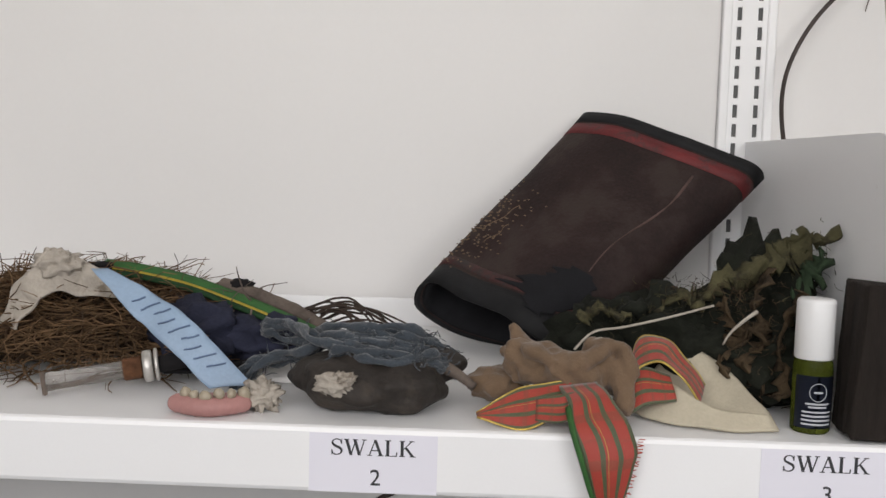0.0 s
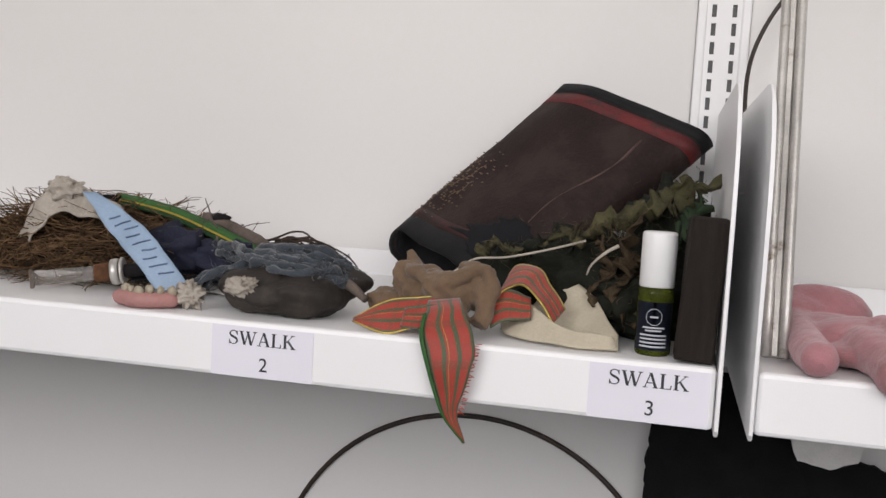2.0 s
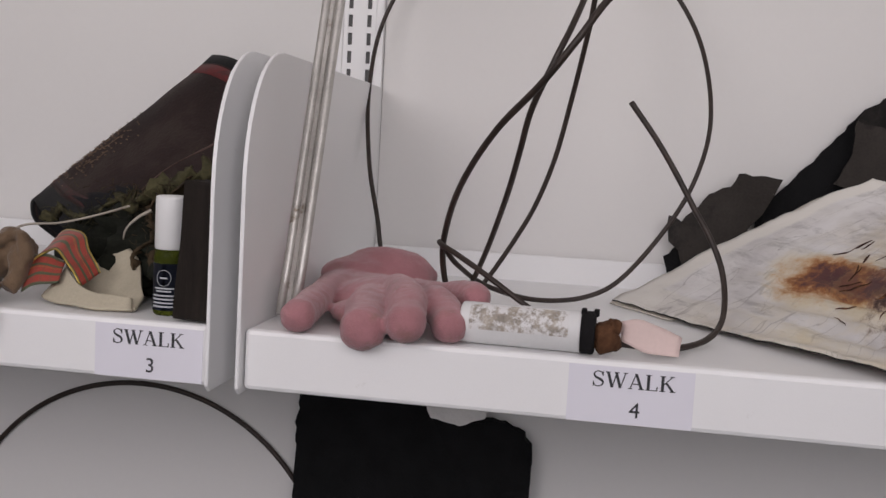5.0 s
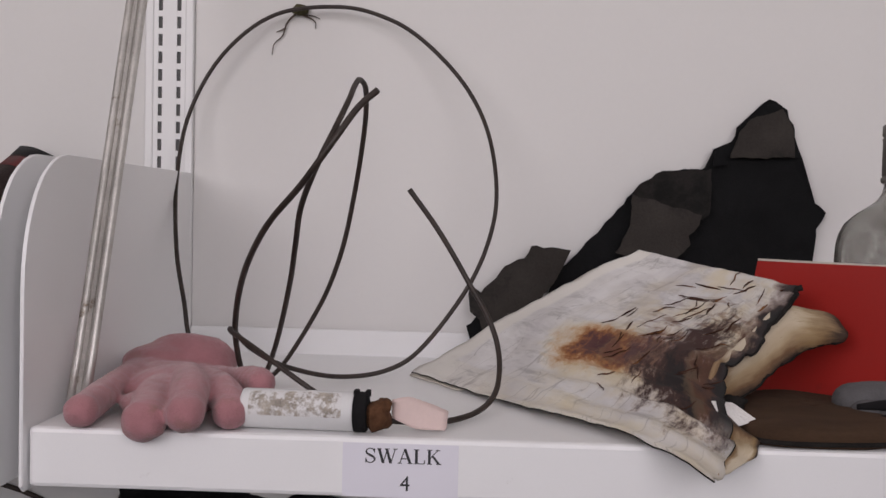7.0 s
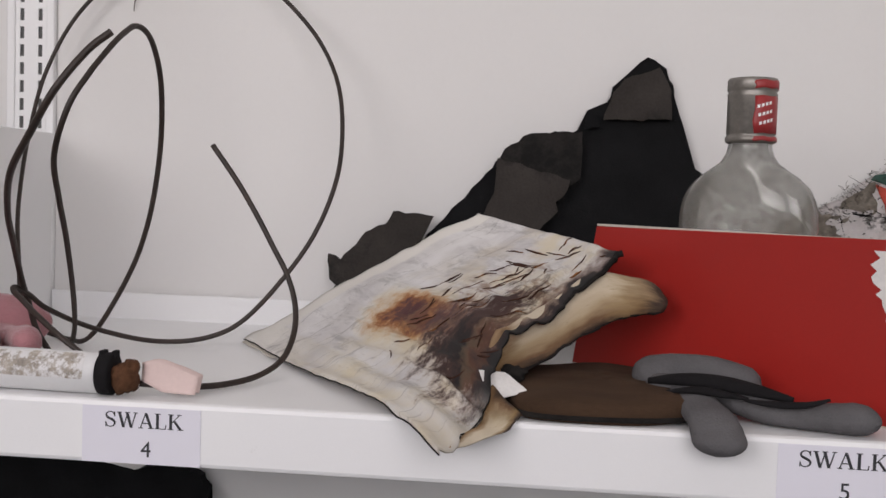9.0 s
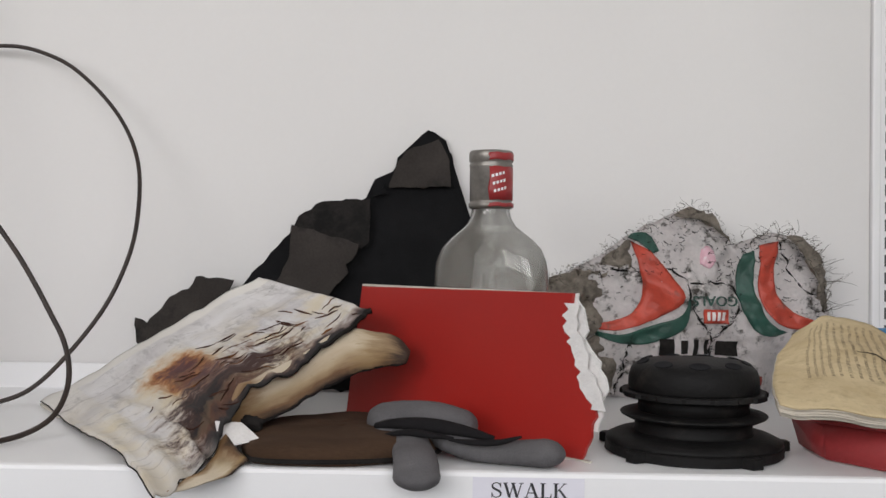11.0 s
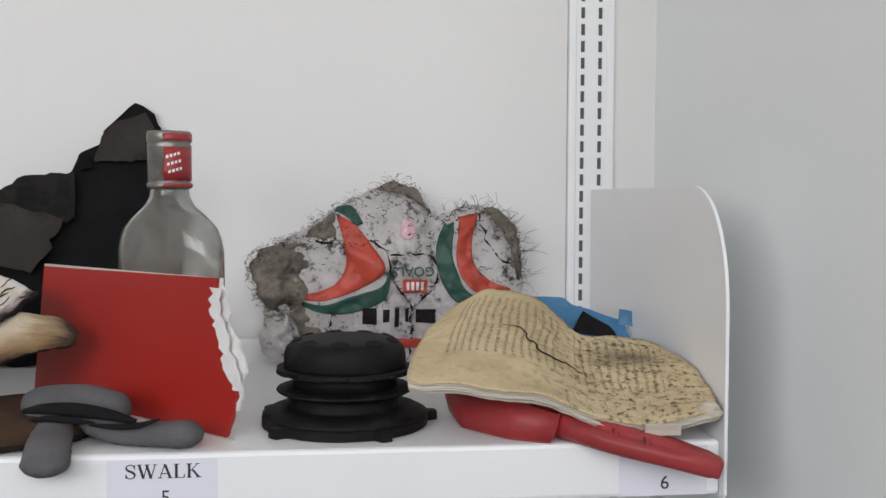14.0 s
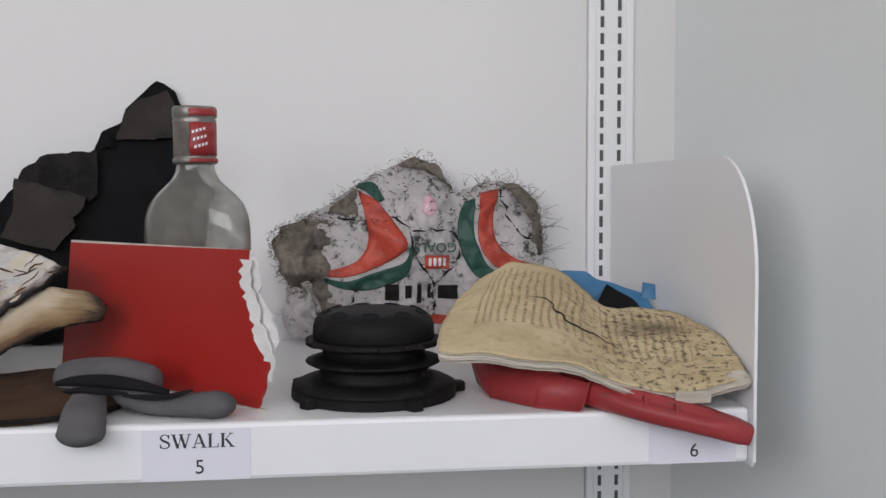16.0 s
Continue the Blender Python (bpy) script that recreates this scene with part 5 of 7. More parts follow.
def glove():
    t = thing("glove", "pink fleece glove lying palm down on the shelf edge", "glove")
    tex = bpy.data.textures.new("nap", "CLOUDS")
    tex.noise_scale = 0.007

    def soft(name, bm, label="", voxel=0.0016, rounds=5):
        for v in bm.verts:
            if v.co.y > FRONT - 0.001:
                v.co.z = max(v.co.z, TOP + 0.0008)
        ob = fused(name, bm, PINK_FLEECE, t, voxel, label, rounds)
        n = ob.modifiers.new("nap", "DISPLACE")
        n.texture, n.strength, n.texture_coords = tex, 0.0013, "LOCAL"
    bm = bmesh.new()
    lump(bm, (0.312, 0.634, 1.2850), (0.030, 0.024, 0.0165), 1, 0.10, 1.4)
    lump(bm, (0.340, 0.642, 1.2865), (0.028, 0.022, 0.0175), 2, 0.10, 1.4)
    lump(bm, (0.328, 0.640, 1.2900), (0.032, 0.018, 0.0175), 7, 0.08, 1.4)
    lump(bm, (0.326, 0.618, 1.2780), (0.038, 0.026, 0.0120), 8, 0.08, 1.4)
    lump(bm, (0.309, 0.612, 1.2800), (0.024, 0.026, 0.0125), 10, 0.08, 1.4)
    soft("cuff", bm, "flared fleece cuff")
    bm = bmesh.new()
    lump(bm, (0.330, 0.588, 1.2800), (0.033, 0.026, 0.0135), 3, 0.08, 1.4)
    lump(bm, (0.345, 0.562, 1.2815), (0.033, 0.028, 0.0145), 4, 0.08, 1.2)
    lump(bm, (0.358, 0.535, 1.2810), (0.029, 0.024, 0.0130), 5, 0.08, 1.2)
    lump(bm, (0.350, 0.528, 1.2765), (0.032, 0.026, 0.0090), 6, 0.06, 1.2)
    lump(bm, (0.322, 0.575, 1.2790), (0.022, 0.036, 0.0105), 9, 0.06, 1.2)
    fingers = ((((0.309, 0.594, 1.2840), (0.3075, 0.560, 1.2850), (0.308, 0.520, 1.2805), (0.3105, 0.484, 1.2785)), 0.0112),
               (((0.338, 0.560, 1.2815), (0.343, 0.524, 1.2815), (0.348, 0.498, 1.2795), (0.3520, 0.476, 1.2755)), 0.0142),
               (((0.354, 0.556, 1.2890), (0.365, 0.522, 1.2915), (0.373, 0.498, 1.2880), (0.3775, 0.474, 1.2810)), 0.0126),
               (((0.366, 0.560, 1.2870), (0.384, 0.526, 1.2875), (0.395, 0.506, 1.2830), (0.4005, 0.492, 1.2785)), 0.0116),
               (((0.362, 0.592, 1.2830), (0.384, 0.566, 1.2865), (0.400, 0.545, 1.2900), (0.4105, 0.531, 1.2905)), 0.0098))
    for pts, r in fingers:
        tube(bm, along(pts, 32), lambda f, r=r: r * (0.84 + 0.18 * f + 0.05 * math.sin(9 * f + 700 * r)), 20, 0.9)
        lump(bm, pts[-1], (r * 1.02, r * 1.02, r * 0.98), 5, 0.05, 2, level=2)
    soft("hand", bm, "palm and five stubby fingers", 0.0012, 24)


def lighter():
    m = Matrix.Translation((0.4065, 0.4985, TOP + 0.0128)) @ pose(0, 0, 0, 0, 90, -3)
    t = thing("lighter", "white disposable lighter with worn print and rusty head", "lighter", m)
    part("body", lathe(bmesh.new(), [(0.0105, 0), (0.0118, 0.0006), (0.0122, 0.002), (0.0122, 0.0695), (0.0115, 0.0705)], 36, sy=0.86), LIGHTER_WHITE, t, "", True)
    bm = bmesh.new()
    rows = [[(0.01235 * math.cos(a), 0.01235 * 0.86 * math.sin(a), z) for a in np.linspace(math.pi + 0.35, math.pi + 1.75, 14)] for z in np.linspace(0.006, 0.0635, 14)]
    part("print", sheet(bm, rows, 0.0002), LIGHTER_PRINT, t, "worn brownish print")
    part("collar", lathe(bmesh.new(), [(0.0112, 0.0702), (0.0125, 0.0706), (0.0125, 0.0775), (0.011, 0.0785)], 30, sy=0.88), BLACK_BAND, t, "black collar", True)
    for s in (-0.0045, 0.0045):
        part("prong", boxed((-0.0138, -0.003 + s * 0.2, 0.0735 + s * 0.8), (-0.0095, 0.003, 0.0765 + s * 0.8), 0.0006), BLACK_BAND, t, "black plastic prong")
    bm = bmesh.new()
    lump(bm, (0.002, 0, 0.0845), (0.0098, 0.0085, 0.0085), 2, 0.28, 1.8)
    lump(bm, (-0.004, 0, 0.0885), (0.0055, 0.006, 0.0045), 3, 0.25, 1.8)
    part("head", bm, RUST, t, "rusty corroded head", True)


def paper_tag():
    t = thing("paper_tag", "folded pale pink paper tag round the wire", "paper")
    for k, dy in enumerate((0.0, 0.0045)):
        rows = patch([(0.499, 0.500 + dy, 1.287), (0.512, 0.498 + dy, 1.289), (0.534, 0.501 + dy, 1.281)],
                     [(0.500, 0.497 + dy, 1.2765), (0.515, 0.494 + dy, 1.2715), (0.533, 0.496 + dy, 1.2705)],
                     [(0.499, 0.500 + dy, 1.287), (0.500, 0.497 + dy, 1.2765)], [(0.534, 0.501 + dy, 1.281), (0.533, 0.496 + dy, 1.2705)], 12, 8, 0.0007, 80, k)
        part("fold", sheet(bmesh.new(), rows, 0.0004), PINK_PAPER, t, "", True)


def wire():
    t = thing("wire_coil", "stiff dark brown wire bent in large loose loops", "wire")
    bend = [(0.446, 0.532, 1.2850), (0.431, 0.534, 1.2945), (0.412, 0.542, 1.3055), (0.394, 0.555, 1.3140), (0.383, 0.564, 1.3185), (0.3785, 0.574, 1.3200), (0.381, 0.588, 1.3135)]
    loop = bend + [(0.388, 0.602, 1.3020), (0.405, 0.640, 1.2840), (0.440, 0.668, 1.2725), (0.478, 0.682, 1.2760), (0.507, 0.692, 1.2945), (0.543, 0.710, 1.3435),
            (0.561, 0.724, 1.3880), (0.565, 0.740, 1.4290), (0.556, 0.765, 1.4790), (0.534, 0.780, 1.5210), (0.498, 0.790, 1.5590), (0.463, 0.797, 1.5810), (0.418, 0.802, 1.5920),
            (0.357, 0.804, 1.5840), (0.310, 0.803, 1.5470), (0.281, 0.797, 1.4915), (0.277, 0.774, 1.4300), (0.289, 0.737, 1.3690), (0.304, 0.712, 1.3240), (0.313, 0.702, 1.2930),
            (0.335, 0.690, 1.2750), (0.355, 0.680, 1.2705), (0.372, 0.668, 1.2705), (0.385, 0.656, 1.2715)]
    back = [(0.395, 0.652, 1.2770), (0.406, 0.651, 1.2910), (0.423, 0.648, 1.3190), (0.437, 0.642, 1.3460), (0.449, 0.634, 1.3800), (0.458, 0.624, 1.4200), (0.465, 0.607, 1.4540), (0.469, 0.589, 1.4750),
            (0.4705, 0.570, 1.4890), (0.468, 0.556, 1.4925), (0.4665, 0.542, 1.4860), (0.465, 0.526, 1.4750), (0.459, 0.508, 1.4550), (0.451, 0.500, 1.4350), (0.4390, 0.508, 1.4070),
            (0.432, 0.528, 1.3820), (0.424, 0.554, 1.3560), (0.410, 0.592, 1.3190), (0.397, 0.622, 1.2900), (0.388, 0.636, 1.2715)]
    rise = [(0.386, 0.606, 1.2720), (0.381, 0.598, 1.2880), (0.3785, 0.592, 1.3070), (0.381, 0.578, 1.3240), (0.390, 0.552, 1.3490), (0.404, 0.519, 1.3720), (0.423, 0.488, 1.3960),
            (0.446, 0.468, 1.4190), (0.464, 0.460, 1.4420), (0.478, 0.468, 1.4640), (0.489, 0.474, 1.4755)]
    lead = [(0.499, 0.616, 1.4210), (0.518, 0.614, 1.3960), (0.533, 0.612, 1.3730), (0.546, 0.610, 1.3510), (0.557, 0.606, 1.3330), (0.565, 0.598, 1.3140), (0.5675, 0.587, 1.2960), (0.5645, 0.570, 1.2810),
            (0.554, 0.549, 1.2730), (0.537, 0.526, 1.2708), (0.518, 0.508, 1.2725), (0.498, 0.499, 1.2750)]
    for name, line, r in (("outer_loop", loop + back, 0.0019), ("inner_loop", rise, 0.0021), ("free_end", lead, 0.0020)):
        part(name, tube(bmesh.new(), spline(line, 10), r, 8), CABLE, t, "", True)


def rootlet():
    t = thing("dry_rootlet", "tiny dried root clinging to the back panel", "root")
    bm = bmesh.new()
    for line in (((0.377, 0.8205, 1.592), (0.366, 0.819, 1.580), (0.362, 0.8195, 1.568), (0.354, 0.8185, 1.560), (0.352, 0.820, 1.550)),
                 ((0.374, 0.8195, 1.588), (0.389, 0.8195, 1.587), (0.397, 0.8185, 1.584)), ((0.380, 0.8195, 1.588), (0.392, 0.8185, 1.582), (0.393, 0.8195, 1.575)),
                 ((0.365, 0.8195, 1.575), (0.356, 0.8190, 1.571))):
        tube(bm, along(line, 12), lambda f: 0.0011 - 0.0007 * f, 5)
    part("root_strands", bm, BARK, t, "", True)
    part("root_crown", blob((0.379, 0.8185, 1.592), (0.008, 0.003, 0.005), 3, 0.4, 2, 3), NET_OLIVE, t, "", True)


# ---- right bay: burnt paper, felt, board, flask ----
def burnt_envelope():
    t = thing("burnt_envelope", "large burnt envelope with rusty stains and charred edge", "envelope")
    L, T_, TR, B_ = (0.499, 0.703, 1.2715), (0.683, 0.700, 1.379), (0.784, 0.610, 1.356), (0.683, 0.433, 1.262)
    burn = [B_, (0.696, 0.455, 1.2665), (0.701, 0.470, 1.2745), (0.703, 0.485, 1.279), (0.704, 0.505, 1.289), (0.709, 0.525, 1.300), (0.718, 0.540, 1.310), (0.740, 0.560, 1.321), (0.765, 0.590, 1.339), TR]
    mid = [L, (0.56, 0.610, 1.2715), (0.622, 0.520, 1.2735), (0.653, 0.474, 1.272), B_]
    ridge = [L, (0.545, 0.712, 1.299), (0.605, 0.712, 1.337), T_]
    top = [T_, (0.732, 0.672, 1.366), (0.763, 0.642, 1.362), TR]
    burn = along(burn, 70)
    burn = burn[:1] + [q + noise.noise_vector(q * 95) * 0.0045 for q in burn[1:-1]] + burn[-1:]
    rows = patch(ridge, burn, mid, top, 64, 50, 0.0024, 34, 2)
    rows = [[q + noise.noise_vector(q * 90) * 0.0012 for q in r] for r in rows]
    for r in rows:
        for q in r:
            if q.y > FRONT:
                q.z = max(q.z, TOP + 0.0022)
    part("front_sheet", sheet(bmesh.new(), rows, 0.0012), BURNT_PAPER, t, "", True)
    rnd = random.Random(17)
    for k in range(52):
        u, v = (rnd.uniform(0.34, 0.95), rnd.uniform(0.40, 0.96)) if k < 46 else (rnd.uniform(0.1, 0.4), rnd.uniform(0.5, 0.95))
        if u > 0.72 and v < 0.6:
            du, dv = rnd.uniform(-0.02, 0.02), rnd.uniform(0.06, 0.18)
        else:
            du, dv = rnd.uniform(0.03, 0.10), rnd.uniform(-0.03, 0.07)
        line = []
        for f in np.linspace(0, 1, 7):
            i, j = min(48.9, max(0, (v + dv * f) * 49)), min(62.9, max(0, (u + du * f) * 63))
            i_, j_ = int(i), int(j)
            q = rows[i_][j_].lerp(rows[i_ + 1][j_], i - i_).lerp(rows[i_][j_ + 1].lerp(rows[i_ + 1][j_ + 1], i - i_), j - j_)
            line.append(q + Vector((0, -0.0007, 0.0008)) + noise.noise_vector(q * 160) * 0.0012)
        w = rnd.uniform(0.0003, 0.0008)
        part("torn_fibre", tube(bmesh.new(), line, lambda f, w=w: w * math.sin(math.pi * (0.06 + 0.88 * f)) + 0.0001, 5), SINGED, t, "", True)
    # Shadow along two paper edges, put in as thin black tubes
    for row, w in (([q[0] for q in rows], 0.0005), (rows[0], 0.0004)):
        part("dark_edge", tube(bmesh.new(), [q + Vector((-0.0003, -0.0003, -0.0002)) for q in row], w, 5), CHAR, t, "thin shadow line painted along the paper edge", True)
    rim = rows[-1]
    bm = bmesh.new()
    tube(bm, rim[5:], lambda f: 0.0005 + 0.0019 * f ** 3, 7)
    part("charred_edge", bm, CHAR, t, "black charred rim", True)
    back = [[rows[i][j] + Vector((-0.010, 0.008, -0.002)) * (0.2 + 0.8 * j / 63) - Vector((0, 0, 0.0035 + 0.0008 * i)) for j in range(0, 64, 2)] for i in range(0, 12)]
    for r in back:
        for q in r:
            q.z = max(q.z, TOP + 0.0012)
    part("back_sheet", sheet(bmesh.new(), back, 0.0010), PLAIN_PAPER, t, "plain paper behind", True)
    rows = patch([(0.705, 0.500, 1.284), (0.712, 0.497, 1.279), (0.722, 0.488, 1.2715)], [(0.685, 0.440, 1.262), (0.700, 0.455, 1.262), (0.716, 0.474, 1.266)],
                 [(0.705, 0.500, 1.284), (0.700, 0.468, 1.270), (0.685, 0.440, 1.262)], [(0.722, 0.488, 1.2715), (0.716, 0.474, 1.266)], 12, 16, 0.002, 90, 4)
    part("scorched_corner", sheet(bmesh.new(), rows, 0.0009), SCORCHED_CARD, t, "scorched inner corner", True)


def scorched_card():
    t = thing("scorched_card", "curled tan card with scorched edges under the envelope", "card")
    c1 = [(0.7056, 0.535, 1.3108), (0.735, 0.572, 1.3243), (0.7633, 0.598, 1.3417), (0.7842, 0.602, 1.3423), (0.804, 0.604, 1.3367), (0.8137, 0.605, 1.3280)]
    c0 = [(0.6991, 0.528, 1.2829), (0.7149, 0.535, 1.2851), (0.735, 0.550, 1.2923), (0.7561, 0.566, 1.3046), (0.7762, 0.582, 1.3142), (0.7977, 0.594, 1.3181), (0.812, 0.600, 1.3195)]
    d0 = [c0[0], (0.698, 0.532, 1.292), c1[0]]
    d1 = [c0[-1], (0.8135, 0.602, 1.3240), c1[-1]]
    rows = patch(c0, c1, d0, d1, 36, 16, 0.0012, 40)
    for i, r in enumerate(rows):
        bulge = math.sin(math.pi * i / 15)
        for q in r:
            q += Vector((0.001, -0.003, 0.0005)) * bulge + noise.noise_vector(q * 70) * 0.0014
    part("curl", sheet(bmesh.new(), rows, 0.0022), SCORCHED_CARD, t, "", True)
    part("charred_edge", tube(bmesh.new(), [q + noise.noise_vector(q * 150) * 0.0012 for q in rows[0][2:]], 0.0013, 6), CHAR, t, "charred edge", True)
    bm = bmesh.new()
    lump(bm, (0.716, 0.527, 1.287), (0.008, 0.003, 0.005), 3, 0.4, 2)
    part("burnt_hole", bm, CHAR, t, "charred spot", True)
    rows = patch([(0.697, 0.506, 1.292), (0.712, 0.515, 1.289)], [(0.703, 0.494, 1.277), (0.726, 0.507, 1.280)], [(0.697, 0.506, 1.292), (0.703, 0.494, 1.277)], [(0.712, 0.515, 1.289), (0.726, 0.507, 1.280)], 8, 6, 0.001, 60)
    part("white_corner", sheet(bmesh.new(), rows, 0.0007), TORN_WHITE, t, "white folded corner")


def felt_sole():
    t = thing("felt_pad", "flat oval pad of dark brown felt", "felt")
    pts = along([(0.712, 0.515, 0), (0.726, 0.489, 0), (0.76, 0.4845, 0), (0.805, 0.4925, 0), (0.836, 0.520, 0), (0.838, 0.575, 0), (0.80, 0.615, 0), (0.75, 0.618, 0), (0.715, 0.58, 0), (0.712, 0.515, 0)], 48)[:-1]
    bm, rings = bmesh.new(), []
    c = Vector((0.772, 0.55, 0))
    for z, g in ((0.0004, 0.965), (0.003, 1.0), (0.009, 1.0), (0.0125, 0.955), (0.0150, 0.75), (0.0158, 0.4), (0.016, 0.12)):
        rings.append([bm.verts.new(c.lerp(q, g) + Vector((0, 0, TOP + z + 0.0016 * noise.noise(q * 30)))) for q in pts])
    for a, b in zip(rings, rings[1:]):
        for k in range(len(pts)):
            bm.faces.new((a[k], a[(k + 1) % len(pts)], b[(k + 1) % len(pts)], b[k]))
    bm.faces.new(rings[0][::-1]), bm.faces.new(rings[-1])
    part("pad", bm, BROWN_FELT, t, "", True)
    edge = [q * 1.0 for q in pts[2:20]]
    part("dark_rim", tube(bmesh.new(), [c.lerp(q, 1.004) + Vector((0, 0, TOP + 0.0035)) for q in edge], 0.0016, 6), CHAR, t, "dark rim", True)


def torn_felt():
    t = thing("torn_felt", "torn black and grey roofing felt leaning on the wall", "felt")
    torn("black_sheet", [(0.585, 1.270), (0.630, 1.357), (0.677, 1.408), (0.700, 1.436), (0.720, 1.448), (0.764, 1.4505), (0.7656, 1.469), (0.773, 1.4675), (0.781, 1.461), (0.787, 1.490), (0.8156, 1.516),
                         (0.8326, 1.507), (0.8402, 1.488), (0.8398, 1.463), (0.8475, 1.4615), (0.8533, 1.433), (0.8707, 1.4125), (0.862, 1.397), (0.858, 1.3715), (0.855, 1.343), (0.853, 1.270)],
         0.808, 0.003, BLACK_FELT, t, "", 0.02, 1, 0.0016, 0.002)
    torn("top_flap", [(0.7795, 1.4604), (0.787, 1.4846), (0.796, 1.4957), (0.826, 1.507), (0.8366, 1.4876), (0.8375, 1.462)], 0.8005, 0.0022, GREY_FELT, t, "grey torn flap", 0.02, 2, 0.0012, 0.002)
    torn("small_tip", [(0.764, 1.452), (0.7665, 1.4675), (0.7725, 1.4665), (0.778, 1.455)], 0.8000, 0.0022, BLACK_FELT, t, "little black torn tip", 0.02, 8, 0.0008, 0.001)
    torn("upper_flap", [(0.696, 1.4335), (0.7184, 1.4478), (0.7623, 1.4502), (0.7621, 1.409), (0.7545, 1.404), (0.691, 1.4235)], 0.7985, 0.0022, DARK_FELT, t, "dark grey torn flap", 0.02, 3, 0.0012, 0.002)
    torn("folded_flap", [(0.6905, 1.4257), (0.7534, 1.4078), (0.751, 1.3988), (0.7411, 1.3887), (0.7438, 1.3811), (0.7314, 1.3685), (0.724, 1.358), (0.676, 1.372), (0.6897, 1.3982)], 0.792, 0.0026, GREY_FELT, t, "lighter folded flap", 0.02, 4, 0.0012, 0.002)
    torn("side_flap", [(0.5432, 1.3366), (0.5544, 1.3316), (0.5758, 1.357), (0.5933, 1.3647), (0.5998, 1.3763), (0.6361, 1.3726), (0.6287, 1.3574), (0.6213, 1.3422), (0.590, 1.300), (0.572, 1.2811), (0.5587, 1.2911), (0.5535, 1.3063), (0.5449, 1.3138)], 0.797, 0.0026, GREY_FELT, t, "grey torn flap", 0.02, 5, 0.0012, 0.002)
    torn("lower_scrap", [(0.541, 1.300), (0.556, 1.311), (0.572, 1.299), (0.58, 1.268), (0.552, 1.268)], 0.802, 0.003, BLACK_FELT, t, "small black scrap", 0.03, 6)


def red_board():
    a, b = Vector((0.757, 0.688, 0)), Vector((0.9365, 0.5075, 0))
    run = (b - a).normalized()
    m = Matrix(((run.x, -run.y, 0, a.x), (run.y, run.x, 0, a.y), (0, 0, 1, TOP), (0, 0, 0, 1)))
    t = thing("red_board", "torn red book cover board standing on edge", "board", m)
    n = (b - a).length
    edge = [(n - 0.011, 0.0), (n - 0.002, 0.020), (n, 0.034), (n - 0.008, 0.050), (n - 0.013, 0.064), (n - 0.020, 0.078), (n - 0.022, 0.092), (n - 0.019, 0.1065)]
    bm = slab(bmesh.new(), [(0.0, 0.001)] + jag(edge, 0.004, 0.0016, 3) + [(0.019, 0.1045)], 0.0026)
    part("cover", bm, RED_BOARD, t)
    out = [(x + k, z) for (x, z), k in zip(edge[1:], (0.003, 0.005, 0.013, 0.014, 0.010, 0.009, 0.002))]
    bm = slab(bmesh.new(), [(n - 0.03, 0.020)] + jag(out, 0.004, 0.0028, 4) + [(n - 0.04, 0.1035)], 0.0016, Matrix.Translation((0, 0.0028, 0)))
    part("torn_layer", bm, TORN_WHITE, t, "white torn inner layer")
    strip = edge[2:-1] + [(n - 0.021, 0.100)]
    bm = slab(bmesh.new(), jag([(x + 0.0075, z) for x, z in strip], 0.004, 0.0028, 5) + jag([(x - 0.003, z) for x, z in strip][::-1], 0.003, 0.0030, 8), 0.0006, Matrix.Translation((0, -0.0008, 0)))
    part("bared_edge", bm, TORN_WHITE, t, "white bared edge")
    part("top_edge", boxed((0.019, 0.0003, 0.1048), (n - 0.022, 0.0025, 0.1064)), PLAIN_PAPER, t, "pale cut edge")
    part("bottom_edge", boxed((0.001, -0.0004, 0.0), (n - 0.004, 0.0022, 0.0012)), PLAIN_PAPER, t, "pale cut edge")


